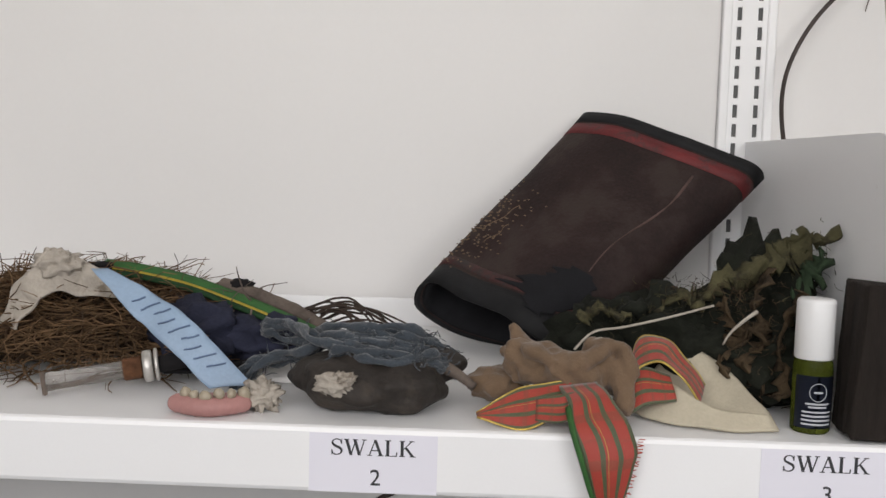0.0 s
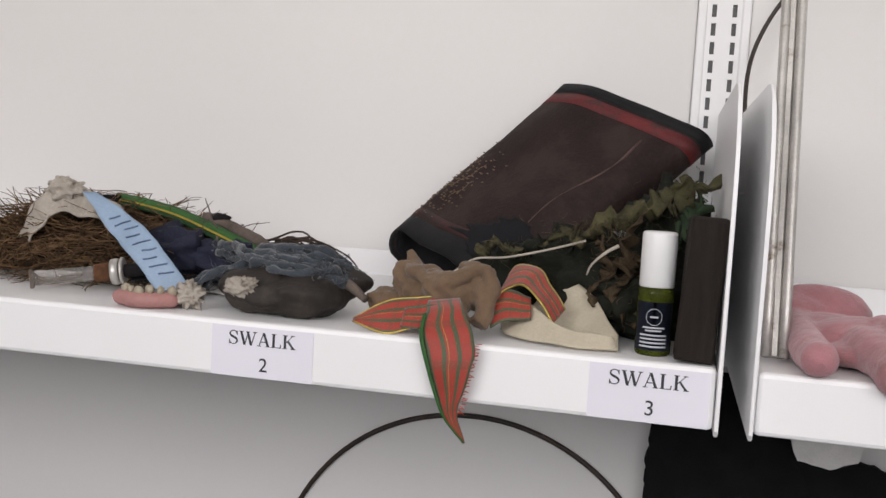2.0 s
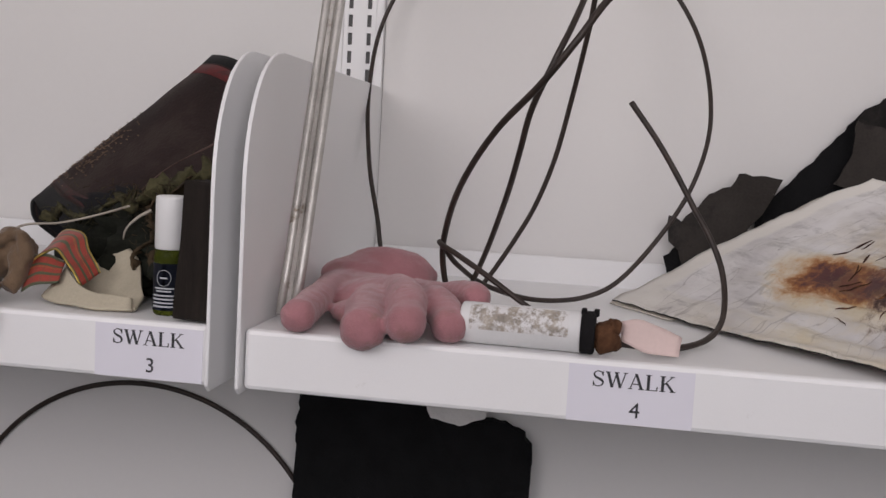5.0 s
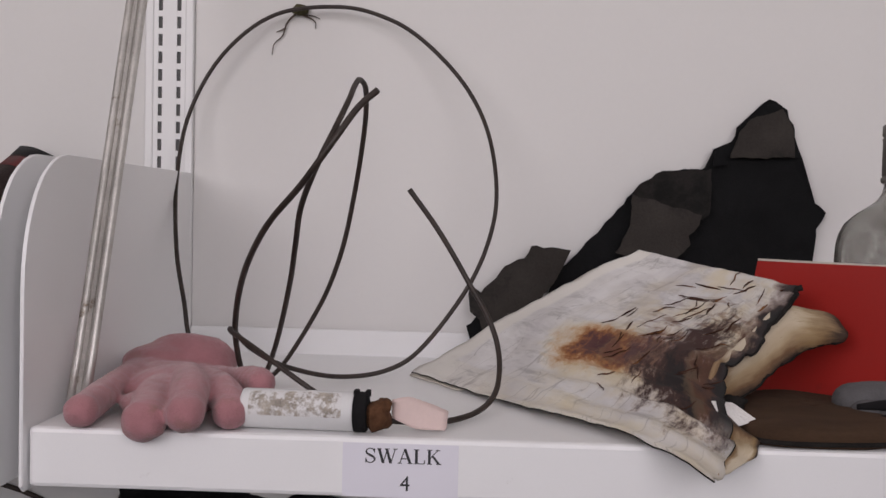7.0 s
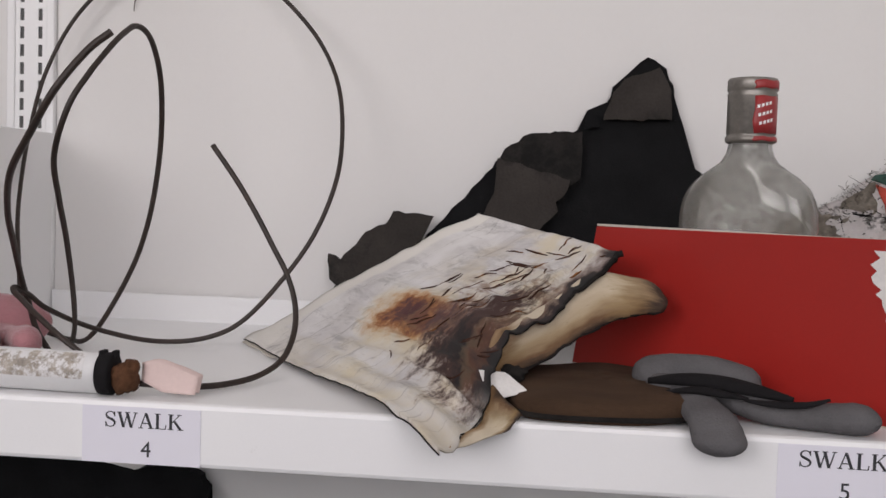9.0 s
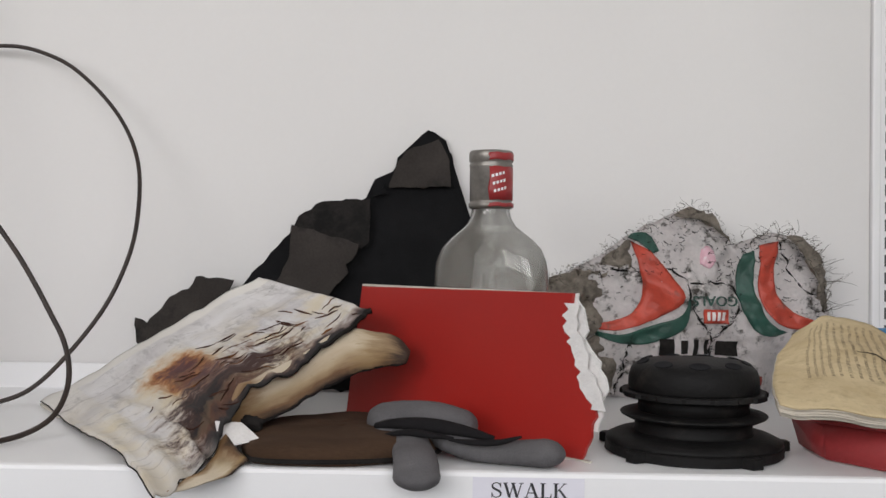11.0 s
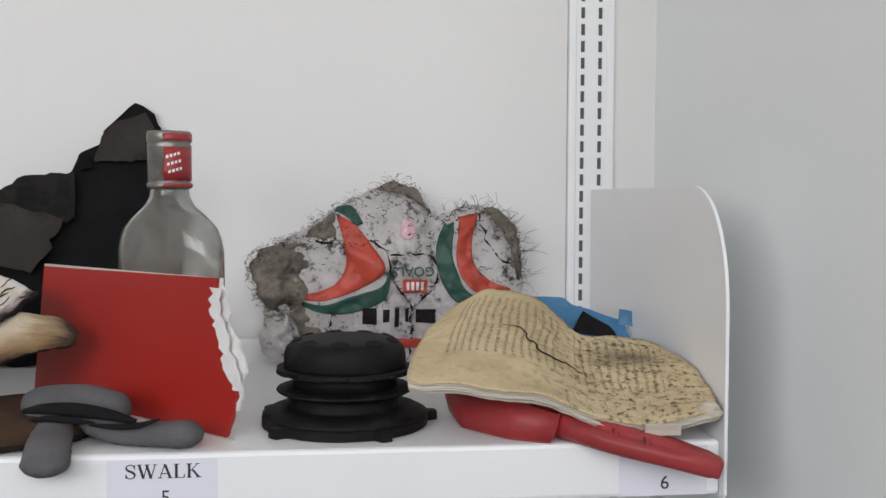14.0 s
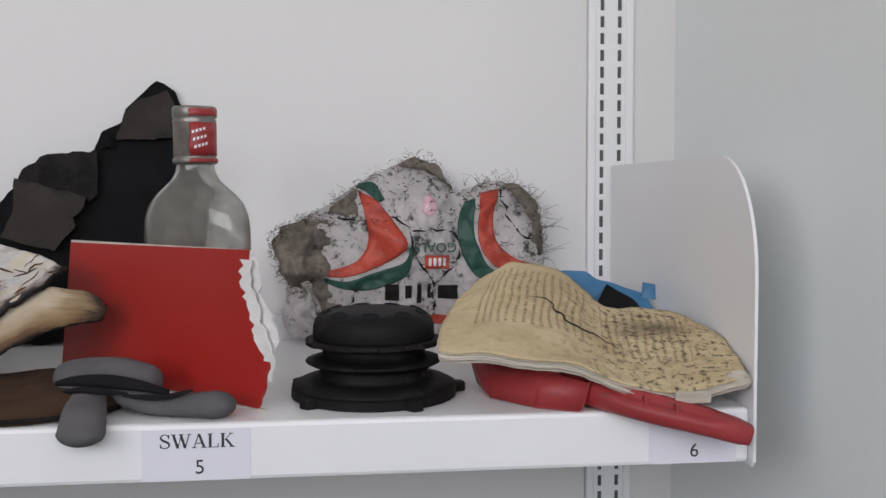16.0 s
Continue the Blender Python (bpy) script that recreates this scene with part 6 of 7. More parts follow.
def flask():
    t = thing("glass_flask", "empty dusty flat glass spirit bottle with red and grey cap", "bottle", pose(0.8725, 0.652, TOP, 0, 0, -35))
    shape = [(0.20, 0.002), (0.90, 0.0025), (0.97, 0.006), (1.0, 0.012), (1.0, 0.108), (0.99, 0.118), (0.95, 0.127), (0.86, 0.1355), (0.71, 0.1425), (0.54, 0.148), (0.40, 0.153), (0.325, 0.159), (0.30, 0.165), (0.295, 0.170)]
    bm, seg = bmesh.new(), 48

    def ring(k, z, shrink=0.0):
        neck = max(0.0, min(1.0, (0.62 - k) / 0.32)) if z > 0.1 else 0.0
        hx, hy = 0.049 * k - shrink, (0.0205 * min(1.0, 0.45 + 0.62 * k)) * (1 - neck) + 0.049 * k * neck - shrink
        p = 0.72 * (1 - neck) + 1.0 * neck
        out = []
        for i in range(seg):
            a = math.tau * i / seg
            c, s = math.cos(a), math.sin(a)
            out.append(bm.verts.new((hx * math.copysign(abs(c) ** p, c), hy * math.copysign(abs(s) ** p, s), z)))
        return out

    def skin(rs, cap=True):
        for a, b in zip(rs, rs[1:]):
            for k in range(seg):
                bm.faces.new((a[k], a[(k + 1) % seg], b[(k + 1) % seg], b[k]))
        if cap:
            bm.faces.new(rs[0])
    outer = [ring(k, z) for k, z in shape]
    inner = [ring(k, z + 0.004 if z < 0.02 else z, 0.0026) for k, z in shape]
    skin(outer), skin(inner)
    for k in range(seg):
        bm.faces.new((outer[-1][k], outer[-1][(k + 1) % seg], inner[-1][(k + 1) % seg], inner[-1][k]))
    g = part("glass_body", bm, GLASS, t, "dusty clear glass", True)
    g.visible_shadow = False
    rim = [(0.0150, 0.166), (0.0166, 0.1668), (0.0173, 0.168), (0.0173, 0.1705), (0.0158, 0.1716), (0.0166, 0.1727), (0.0166, 0.1985), (0.0171, 0.2000), (0.0158, 0.2014), (0.0171, 0.2028), (0.0171, 0.2095), (0.0162, 0.2110), (0.004, 0.2112)]
    part("cap", lathe(bmesh.new(), rim, 40), CAP_GREY, t, "scuffed grey metal cap", True)
    for z0, z1, r in ((0.1676, 0.1706, 0.01755), (0.1728, 0.1983, 0.01685), (0.2034, 0.2090, 0.01735)):
        rows = [[(r * math.sin(a), -r * math.cos(a), z0 + (z1 - z0) * k / 3 + 0.0003 * math.sin(a * 9)) for a in np.linspace(0.50 + 0.05 * math.sin(9 * z1 * 100 + k * 2.2), 2.6, 20)] for k in range(4)]
        red = part("red_print", sheet(bmesh.new(), rows, 0.0002), CAP_RED, t, "red printed side of the cap", True)
        if r > 0.017:
            continue
        for k in range(3):
            for c in range(4):
                a0, z = 0.62 + 0.05 * k + 0.17 * c, 0.1915 - k * 0.0060
                rows = [[(0.01705 * math.sin(a), -0.01705 * math.cos(a), z + dz + 0.005 * (a - 1.0)) for a in np.linspace(a0, a0 + 0.11, 3)] for dz in (0, 0.0022)]
                part("pale_bar", sheet(bmesh.new(), rows, 0.0002), WHITE_PLASTIC, red, "pale printed bar")


def felt_glove_pieces():
    t = thing("wool_mitt", "grey wool mitt with black bands, flopped over the edge", "mitt")
    lobes = ((((0.8010, 0.553, 1.2860), (0.8150, 0.553, 1.2875), (0.8345, 0.549, 1.2875), (0.8510, 0.543, 1.2840)), 0.0135, 0.95),
             (((0.8150, 0.544, 1.2835), (0.8190, 0.522, 1.2800), (0.8226, 0.499, 1.2765), (0.8255, 0.482, 1.2740), (0.8270, 0.470, 1.2670)), 0.0142, 0.55),
             (((0.8360, 0.540, 1.2820), (0.8460, 0.520, 1.2785), (0.8674, 0.510, 1.2745), (0.8864, 0.504, 1.2750), (0.9030, 0.498, 1.2765)), 0.0128, 0.60),
             (((0.8060, 0.538, 1.2815), (0.8250, 0.533, 1.2820), (0.8440, 0.530, 1.2805)), 0.0125, 0.70))
    for k, (pts, r, flat) in enumerate(lobes):
        bm, n = bmesh.new(), 11
        for i, q in enumerate(along(pts, n)):
            g = r * (0.82 + (0.26, 0.26, 0.38)[k] * i / (n - 1)) if k in (1, 2) else r
            lump(bm, q, (g, g, g * flat), k, 0.06, 2, level=2)
        for v in bm.verts:
            if v.co.y > FRONT - 0.001:
                v.co.z = max(v.co.z, TOP + 0.0006)
        fused("lobe", bm, GREY_FOAM, t, 0.0016, "", 8)
    for line, r in ((((0.7960, 0.532, 1.2860), (0.8120, 0.524, 1.2890), (0.8330, 0.519, 1.2890), (0.8550, 0.513, 1.2865), (0.8730, 0.506, 1.2835)), 0.0044),
                    (((0.8040, 0.514, 1.2835), (0.8200, 0.506, 1.2865), (0.8360, 0.504, 1.2850), (0.8480, 0.504, 1.2835)), 0.0022),
                    (((0.8450, 0.502, 1.2830), (0.8600, 0.497, 1.2825), (0.8760, 0.494, 1.2835), (0.8900, 0.497, 1.2865)), 0.0020)):
        part("black_band", tube(bmesh.new(), along(line, 20), lambda f, r=r: r * (0.45 + 0.75 * math.sin(math.pi * f)), 8, 0.7), BLACK_BAND, t, "black band", True)


# ---- right bay: ball, reel, book, plastic ----
BALL_OUTLINE = [(0.930, 1.372), (0.955, 1.388), (0.978, 1.401), (1.002, 1.418), (1.034, 1.434), (1.056, 1.444), (1.078, 1.437), (1.095, 1.409), (1.116, 1.417), (1.132, 1.422), (1.154, 1.418),
                (1.172, 1.404), (1.180, 1.374), (1.180, 1.341), (1.166, 1.305), (1.133, 1.278), (1.072, 1.2695), (1.023, 1.2695), (0.970, 1.2715), (0.949, 1.280), (0.935, 1.300), (0.935, 1.327), (0.926, 1.354)]
BALL_C = (1.058, 1.345)


def ball_y(x, z):
    dx, dz = (x - BALL_C[0]) / 0.135, (z - BALL_C[1]) / 0.095
    d = min(1.0, dx * dx + dz * dz)
    dent = 0.010 * math.exp(-((x - 1.097) / 0.012) ** 2 - ((z - 1.40) / 0.03) ** 2)
    dent += 0.006 * math.exp(-((x - 1.0) / 0.02) ** 2 - ((z - 1.37) / 0.02) ** 2)
    return 0.802 - 0.032 * (1 - d) ** 0.7 + dent + 0.011 * noise.noise(Vector((x * 26, 1.7, z * 26))) + 0.0055 * noise.noise(Vector((x * 105, 3.1, z * 105)))


def burst_ball():
    t = thing("burst_football", "burst dirty football with red, green and white panels", "football")
    ang = sorted((math.atan2(z - BALL_C[1], x - BALL_C[0]), math.hypot(x - BALL_C[0], z - BALL_C[1])) for x, z in BALL_OUTLINE)

    def radius(a):
        for (a0, r0), (a1, r1) in zip(ang, ang[1:] + [(ang[0][0] + math.tau, ang[0][1])]):
            for s in (a, a + math.tau):
                if a0 <= s <= a1:
                    return r0 + (r1 - r0) * (s - a0) / max(1e-9, a1 - a0)
        return ang[0][1]
    bm, n, m = bmesh.new(), 150, 26
    centre = bm.verts.new((BALL_C[0], ball_y(*BALL_C), BALL_C[1]))
    rings = []
    for i in range(1, m + 1):
        row = []
        for k in range(n):
            a = -math.pi + math.tau * k / n
            r = radius(a) * i / m * (1 + (0.02 * noise.noise(Vector((a * 9, i * 0.2, 0))) if i > m - 3 else 0))
            x, z = BALL_C[0] + r * math.cos(a), max(TOP + 0.0015, BALL_C[1] + r * math.sin(a))
            row.append(bm.verts.new((x, ball_y(x, z), z)))
        rings.append(row)
    for k in range(n):
        bm.faces.new((centre, rings[0][k], rings[0][(k + 1) % n]))
        for a, b in zip(rings, rings[1:]):
            bm.faces.new((a[k], b[k], b[(k + 1) % n], a[(k + 1) % n]))
    bmesh.ops.solidify(bm, geom=bm.faces[:], thickness=-0.004)
    part("skin", bm, BALL_WHITE, t, "dirty white ball skin", True)

    def decal(name, mat_, a, b, lift=0.0014, label=""):
        ra, rb = along([(x, 0, z) for x, z in a], 26), along([(x, 0, z) for x, z in b], 26)
        rows = []
        for k in range(8):
            row = []
            for p, q in zip(ra, rb):
                v = p.lerp(q, k / 7)
                row.append((v.x, ball_y(v.x, v.z) - lift, v.z))
            rows.append(row)
        part(name, sheet(bmesh.new(), rows, 0.0008), mat_, t, label, True)
    decal("red_panel", BALL_RED, [(1.003, 1.413), (1.010, 1.386), (1.012, 1.364), (1.002, 1.348), (0.985, 1.341), (0.969, 1.337)],
          [(1.020, 1.404), (1.037, 1.382), (1.048, 1.361), (1.026, 1.344), (0.992, 1.333), (0.969, 1.333)])
    decal("green_panel", BALL_GREEN, [(1.051, 1.362), (1.045, 1.346), (1.020, 1.337), (0.992, 1.329), (0.971, 1.331)], [(1.053, 1.357), (1.047, 1.333), (1.018, 1.321), (0.992, 1.321), (0.971, 1.327)])
    decal("green_panel", BALL_GREEN, [(1.001, 1.416), (1.010, 1.412), (1.022, 1.402)], [(1.004, 1.420), (1.018, 1.420), (1.028, 1.404)])
    decal("red_panel", BALL_RED, [(1.119, 1.410), (1.116, 1.369), (1.125, 1.347), (1.142, 1.336), (1.162, 1.335)], [(1.138, 1.414), (1.131, 1.386), (1.134, 1.364), (1.148, 1.350), (1.168, 1.342)])
    decal("green_panel", BALL_GREEN, [(1.104, 1.402), (1.097, 1.380), (1.100, 1.353), (1.113, 1.332), (1.131, 1.328)], [(1.114, 1.405), (1.112, 1.375), (1.120, 1.348), (1.130, 1.337), (1.142, 1.332)])
    decal("red_panel", BALL_RED, [(1.028, 1.2775), (1.05, 1.284), (1.08, 1.286), (1.12, 1.283)], [(1.03, 1.290), (1.05, 1.295), (1.08, 1.295), (1.12, 1.292)])
    decal("pink_patch", PINK_STAIN, [(1.064, 1.406), (1.069, 1.409), (1.075, 1.404)], [(1.062, 1.393), (1.070, 1.389), (1.077, 1.395)], 0.0009, "faded pink print")
    decal("red_mark", BALL_RED, [(1.064, 1.3525), (1.0755, 1.3522), (1.087, 1.352)], [(1.064, 1.340), (1.0755, 1.3398), (1.087, 1.3395)], 0.0018, "small red rectangle")
    for k in range(4):
        x = 1.0675 + k * 0.0045
        decal("pale_bar", TORN_WHITE, [(x, 1.350), (x, 1.3425)], [(x + 0.0026, 1.350), (x + 0.0026, 1.3425)], 0.0026, "white bar")
    for x0, x1, z0, z1 in ((1.027, 1.040, 1.310, 1.325), (1.046, 1.052, 1.312, 1.324), (1.057, 1.061, 1.307, 1.325), (1.067, 1.070, 1.312, 1.325), (1.077, 1.095, 1.311, 1.324)):
        decal("dark_bar", CHAR, [(x0, z1), (x0, z0)], [(x1, z1), (x1, z0)], 0.0022, "black printed bar")
    y = min(ball_y(x, 1.360) for x in (1.052, 1.06, 1.074, 1.085, 1.095)) - 0.0012
    text_mesh("word", "GOALS", 0.0125, BALL_GREEN, pose(1.0735, y, 1.3605, 90, 180, 0), t, 0.0016)
    bm = bmesh.new()
    for line in (((0.985, 1.388), (1.01, 1.385), (1.04, 1.386), (1.052, 1.372), (1.053, 1.357), (1.072, 1.328)), ((1.053, 1.375), (1.075, 1.376), (1.092, 1.372), (1.098, 1.352), (1.075, 1.327)),
                 ((1.072, 1.328), (1.073, 1.30), (1.07, 1.275)), ((1.0, 1.325), (0.995, 1.30), (0.988, 1.272)), ((1.14, 1.414), (1.145, 1.39), (1.158, 1.37), (1.172, 1.365))):
        pts = [p + noise.noise_vector(p * 120) * 0.003 for p in along([(x, 0, z) for x, z in line], 34)]
        bm = tube(bmesh.new(), [Vector((p.x, ball_y(p.x, p.z) - 0.0004, p.z)) for p in pts], lambda f: 0.0006 + 0.0005 * math.sin(f * 31), 5)
        part("seam", bm, CHAR, t, "open dark seam", True)

    def rotten(name, outline, y, mat_, label, seed, dome=0.014, crush=0.010):
        edge = ragged(outline, 0.004, 0.0016, seed)
        cx, cz = sum(p[0] for p in edge) / len(edge), sum(p[1] for p in edge) / len(edge)
        bm, rs = bmesh.new(), []
        for i in range(1, 13):
            f, row = i / 12, []
            for x, z in edge:
                q = Vector((cx + (x - cx) * f, 0, cz + (z - cz) * f))
                q.y = y - dome * (1 - f ** 2.5) + crush * noise.noise(Vector((q.x * 55, seed, q.z * 55))) + 0.45 * crush * noise.noise(Vector((q.x * 170, seed, q.z * 170)))
                q.y = min(q.y, BACK - 0.006)
                row.append(bm.verts.new(q))
            rs.append(row)
        mid_ = bm.verts.new((cx, y - dome + crush * noise.noise(Vector((cx * 55, seed, cz * 55))), cz))
        n = len(edge)
        for k in range(n):
            bm.faces.new((mid_, rs[0][k], rs[0][(k + 1) % n]))
            for p, q in zip(rs, rs[1:]):
                bm.faces.new((p[k], q[k], q[(k + 1) % n], p[(k + 1) % n]))
        bmesh.ops.solidify(bm, geom=bm.faces[:], thickness=0.0015)
        part(name, bm, mat_, t, label, True)
    lining = "rotten grey canvas lining"
    rotten("canvas_flap", [(0.922, 1.366), (0.934, 1.381), (0.955, 1.387), (0.974, 1.386), (0.980, 1.360), (0.976, 1.336), (0.962, 1.322), (0.942, 1.320), (0.930, 1.336)], 0.788, CANVAS, lining, 3, 0.014, 0.018)
    rotten("canvas_flap", [(0.972, 1.392), (0.985, 1.404), (1.001, 1.414), (1.004, 1.390), (0.992, 1.378), (0.976, 1.380)], 0.784, CANVAS, lining, 4, 0.008)
    rotten("canvas_flap", [(1.040, 1.436), (1.056, 1.445), (1.080, 1.436), (1.092, 1.412), (1.083, 1.424), (1.058, 1.436)], 0.786, CANVAS, lining, 5, 0.006, 0.008)
    rotten("canvas_flap", [(1.140, 1.420), (1.156, 1.418), (1.172, 1.404), (1.180, 1.374), (1.178, 1.345), (1.171, 1.352), (1.170, 1.380), (1.158, 1.404)], 0.786, CANVAS, lining, 6, 0.008, 0.008)
    rotten("canvas_flap", [(0.958, 1.322), (0.978, 1.330), (0.992, 1.318), (0.990, 1.290), (0.984, 1.272), (0.972, 1.292)], 0.786, CANVAS, lining, 7, 0.008, 0.009)
    rotten("torn_corner", [(0.930, 1.302), (0.942, 1.316), (0.958, 1.318), (0.970, 1.300), (0.976, 1.276), (0.955, 1.272), (0.936, 1.280)], 0.784, BALL_WHITE, "torn white corner", 12, 0.008, 0.012)
    rim = along([(x, 0, z) for x, z in BALL_OUTLINE[:14]] , 120)

    def start(r):
        q = r.choice(rim)
        return q.x + r.gauss(0, 0.003), 0.792 + r.gauss(0, 0.004), q.z + r.gauss(0, 0.003)

    def outward(p, r):
        return (p.x - BALL_C[0]) * 6, -0.4, (p.z - BALL_C[1]) * 6
    part("frayed_threads", twigs(170, start, 0.012, 0.00025, 21, 0.8, 1.9, outward), THREAD, t, "frayed grey threads", True)

    def crumb(r):
        q = r.choice(rim)
        f = min(1.0, abs(r.gauss(0.08, 0.22)))
        x, z = q.x + (BALL_C[0] - q.x) * f, q.z + (BALL_C[1] - q.z) * f
        return x, ball_y(x, z) - 0.001, z
    def right_rim(r):
        q = r.choice(rim[78:118])
        return q.x - abs(r.gauss(0, 0.006)), 0.788 + r.gauss(0, 0.005), q.z - abs(r.gauss(0, 0.004))
    flap = along([(x, 0, z) for x, z in ((0.962, 1.322), (0.942, 1.320), (0.930, 1.336), (0.922, 1.366), (0.934, 1.381), (0.955, 1.387), (0.974, 1.386), (0.985, 1.404))], 60)

    def flap_edge(r):
        q = r.choice(flap)
        return q.x + r.gauss(0, 0.0025), 0.784 + r.gauss(0, 0.005), q.z + r.gauss(0, 0.0025)
    part("canvas_fringe", twigs(220, flap_edge, 0.0075, 0.0003, 27, 0.9, 3.0, outward), THREAD, t, "curled frayed canvas edge", True)

    seams = (((1.053, 1.357), (1.072, 1.328)), ((1.098, 1.352), (1.075, 1.327)), ((1.072, 1.328), (1.073, 1.30)), ((0.985, 1.388), (1.052, 1.384)), ((1.0, 1.325), (0.988, 1.272)))
    for k, (a, b) in enumerate(seams):
        def seam_start(r, a=a, b=b):
            f = r.random()
            x, z = a[0] + (b[0] - a[0]) * f + r.gauss(0, 0.0012), a[1] + (b[1] - a[1]) * f + r.gauss(0, 0.0012)
            return x, ball_y(x, z) - 0.0015, z
        part("seam_dirt", twigs(30, seam_start, 0.0055, 0.0004, 28 + 40 * k, 0.8, 1.8), CHAR, t, "dirt caught in the seam", True)
    part("thread_fringe", twigs(70, right_rim, 0.024, 0.0003, 22, 0.8, 1.3, outward), THREAD, t, "long loose grey threads", True)
    part("dirt_crust", twigs(330, crumb, 0.0070, 0.00042, 31, 0.7, 1.6), CHAR, t, "dark dirt and fibres", True)


def reel():
    t = thing("plastic_reel", "dusty black plastic reel with notched flanges", "reel", pose(1.008, 0.556, TOP, 0, 0, 12))

    def flange(name, r, z0, z1, teeth, depth, gap=0.45):
        bm, seg, rings = bmesh.new(), 120, []
        for z, g in ((z0, -0.0008), (z0 + 0.0006, 0), (z1 - 0.0006, 0), (z1, -0.0008)):
            row = []
            for k in range(seg):
                a = math.tau * k / seg
                w = r + g - (depth if teeth and (a * teeth / math.tau) % 1 < gap else 0.0) + 0.0004 * noise.noise(Vector((a * 4, z * 200, 0)))
                row.append(bm.verts.new((w * math.cos(a), w * math.sin(a), z)))
            rings.append(row)
        for a, b in zip(rings, rings[1:]):
            for k in range(seg):
                bm.faces.new((a[k], a[(k + 1) % seg], b[(k + 1) % seg], b[k]))
        bm.faces.new(rings[0][::-1]), bm.faces.new(rings[-1])
        part(name, bm, REEL_BLACK, t)
    flange("base_flange", 0.0660, 0.0002, 0.0070, 5, 0.0075, 0.84)
    part("base_dish", lathe(bmesh.new(), [(0.0580, 0.0066), (0.0580, 0.0092), (0.0520, 0.0122), (0.0440, 0.0135)], 64), REEL_BLACK, t, "", True)
    part("lower_core", lathe(bmesh.new(), [(0.0400, 0.0125), (0.0385, 0.0150), (0.0385, 0.0235)], 56), REEL_BLACK, t, "", True)
    part("middle_flange", lathe(bmesh.new(), [(0.034, 0.0210), (0.0440, 0.0228), (0.0478, 0.0248), (0.0484, 0.0256), (0.0478, 0.0264), (0.0420, 0.0272), (0.036, 0.0276)], 64), REEL_BLACK, t, "", True)
    part("upper_core", lathe(bmesh.new(), [(0.0365, 0.0265), (0.0365, 0.039)], 56), REEL_BLACK, t, "", True)
    flange("upper_flange", 0.0488, 0.0375, 0.0412, 9, 0.0018)
    part("hub", lathe(bmesh.new(), [(0.0425, 0.0410), (0.0432, 0.0425), (0.0428, 0.0505), (0.0412, 0.0555), (0.0375, 0.0590), (0.0320, 0.0610), (0.010, 0.0618)], 64), REEL_BLACK, t, "", True)
    # No holes are cut: black discs paint the shade they would hold
    for k in range(9):
        a = math.tau * (k + 0.3) / 9
        m = Matrix.Translation((0.0345 * math.cos(a), 0.0345 * math.sin(a), 0.0603)) @ Matrix.Rotation(a, 4, "Z") @ Matrix.Rotation(radians(26), 4, "Y")
        part("hub_hole", lathe(bmesh.new(), [(0.0066, -0.0010), (0.0068, 0.0002), (0.0058, 0.0004), (0.002, 0.0002)], 18, m, 0.62, 1.0), SHADE_AND_WORN_BLACK, t, "black disc painted as the shade of a hole")


def old_book():
    t = thing("old_book", "yellowed water-stained book lying open and warped", "book")
    front = [(1.049, 0.500, 1.3075), (1.084, 0.491, 1.3060), (1.117, 0.485, 1.3025), (1.138, 0.480, 1.299), (1.163, 0.475, 1.290), (1.189, 0.471, 1.2825), (1.212, 0.471, 1.2835), (1.251, 0.475, 1.2900)]
    back = [(1.088, 0.600, 1.344), (1.108, 0.616, 1.352), (1.123, 0.630, 1.356), (1.148, 0.640, 1.352), (1.167, 0.640, 1.345), (1.181, 0.630, 1.331), (1.192, 0.612, 1.320), (1.215, 0.603, 1.321), (1.238, 0.582, 1.319), (1.252, 0.545, 1.311)]
    left = [front[0], (1.053, 0.530, 1.3175), (1.063, 0.557, 1.3285), back[0]]
    right = [front[-1], (1.2535, 0.500, 1.2985), (1.254, 0.52, 1.306), back[-1]]
    rows = patch(front, back, left, right, 70, 44, 0.0020, 34, 3)
    rows = [[q + noise.noise_vector(q * 110) * 0.0008 for q in r] for r in rows]
    part("top_page", sheet(bmesh.new(), rows, 0.0010), OLD_PAGE, t, "yellowed printed page", True)
    for k in range(1, 7):
        rnd = random.Random(k)
        shift = Vector((rnd.uniform(-0.001, 0.001), rnd.uniform(-0.0012, 0.001), -0.0011 * k))
        leaf = [[q + shift + noise.noise_vector(q * 60 + Vector((k, 0, 0))) * 0.0006 for q in r] for r in rows[::2]]
        part("leaf", sheet(bmesh.new(), leaf, 0.0007), PAGE_EDGE, t, "pale page edges", True)
    crease = [rows[int(25 - 9 * f + 2 * math.sin(9 * f))][int(20 + 22 * f)] + Vector((0, -0.0008, 0.0011)) for f in np.linspace(0, 1, 30)]
    part("torn_crease", tube(bmesh.new(), spline(crease, 3), lambda f: 0.0006 * math.sin(math.pi * (0.05 + 0.9 * f)), 5), CHAR, t, "dark torn crease", True)
    bm = boxed((1.198, 0.4655, 1.2755), (1.222, 0.4675, 1.2835), 0.0006)
    part("folded_corner", bm, PAGE_EDGE, t, "pale folded corner")
    bm = blob((1.246, 0.480, 1.288), (0.008, 0.006, 0.006), 4, 0.4, 2, 3)
    part("curled_corner", bm, PAGE_EDGE, t, "curled page corner", True)


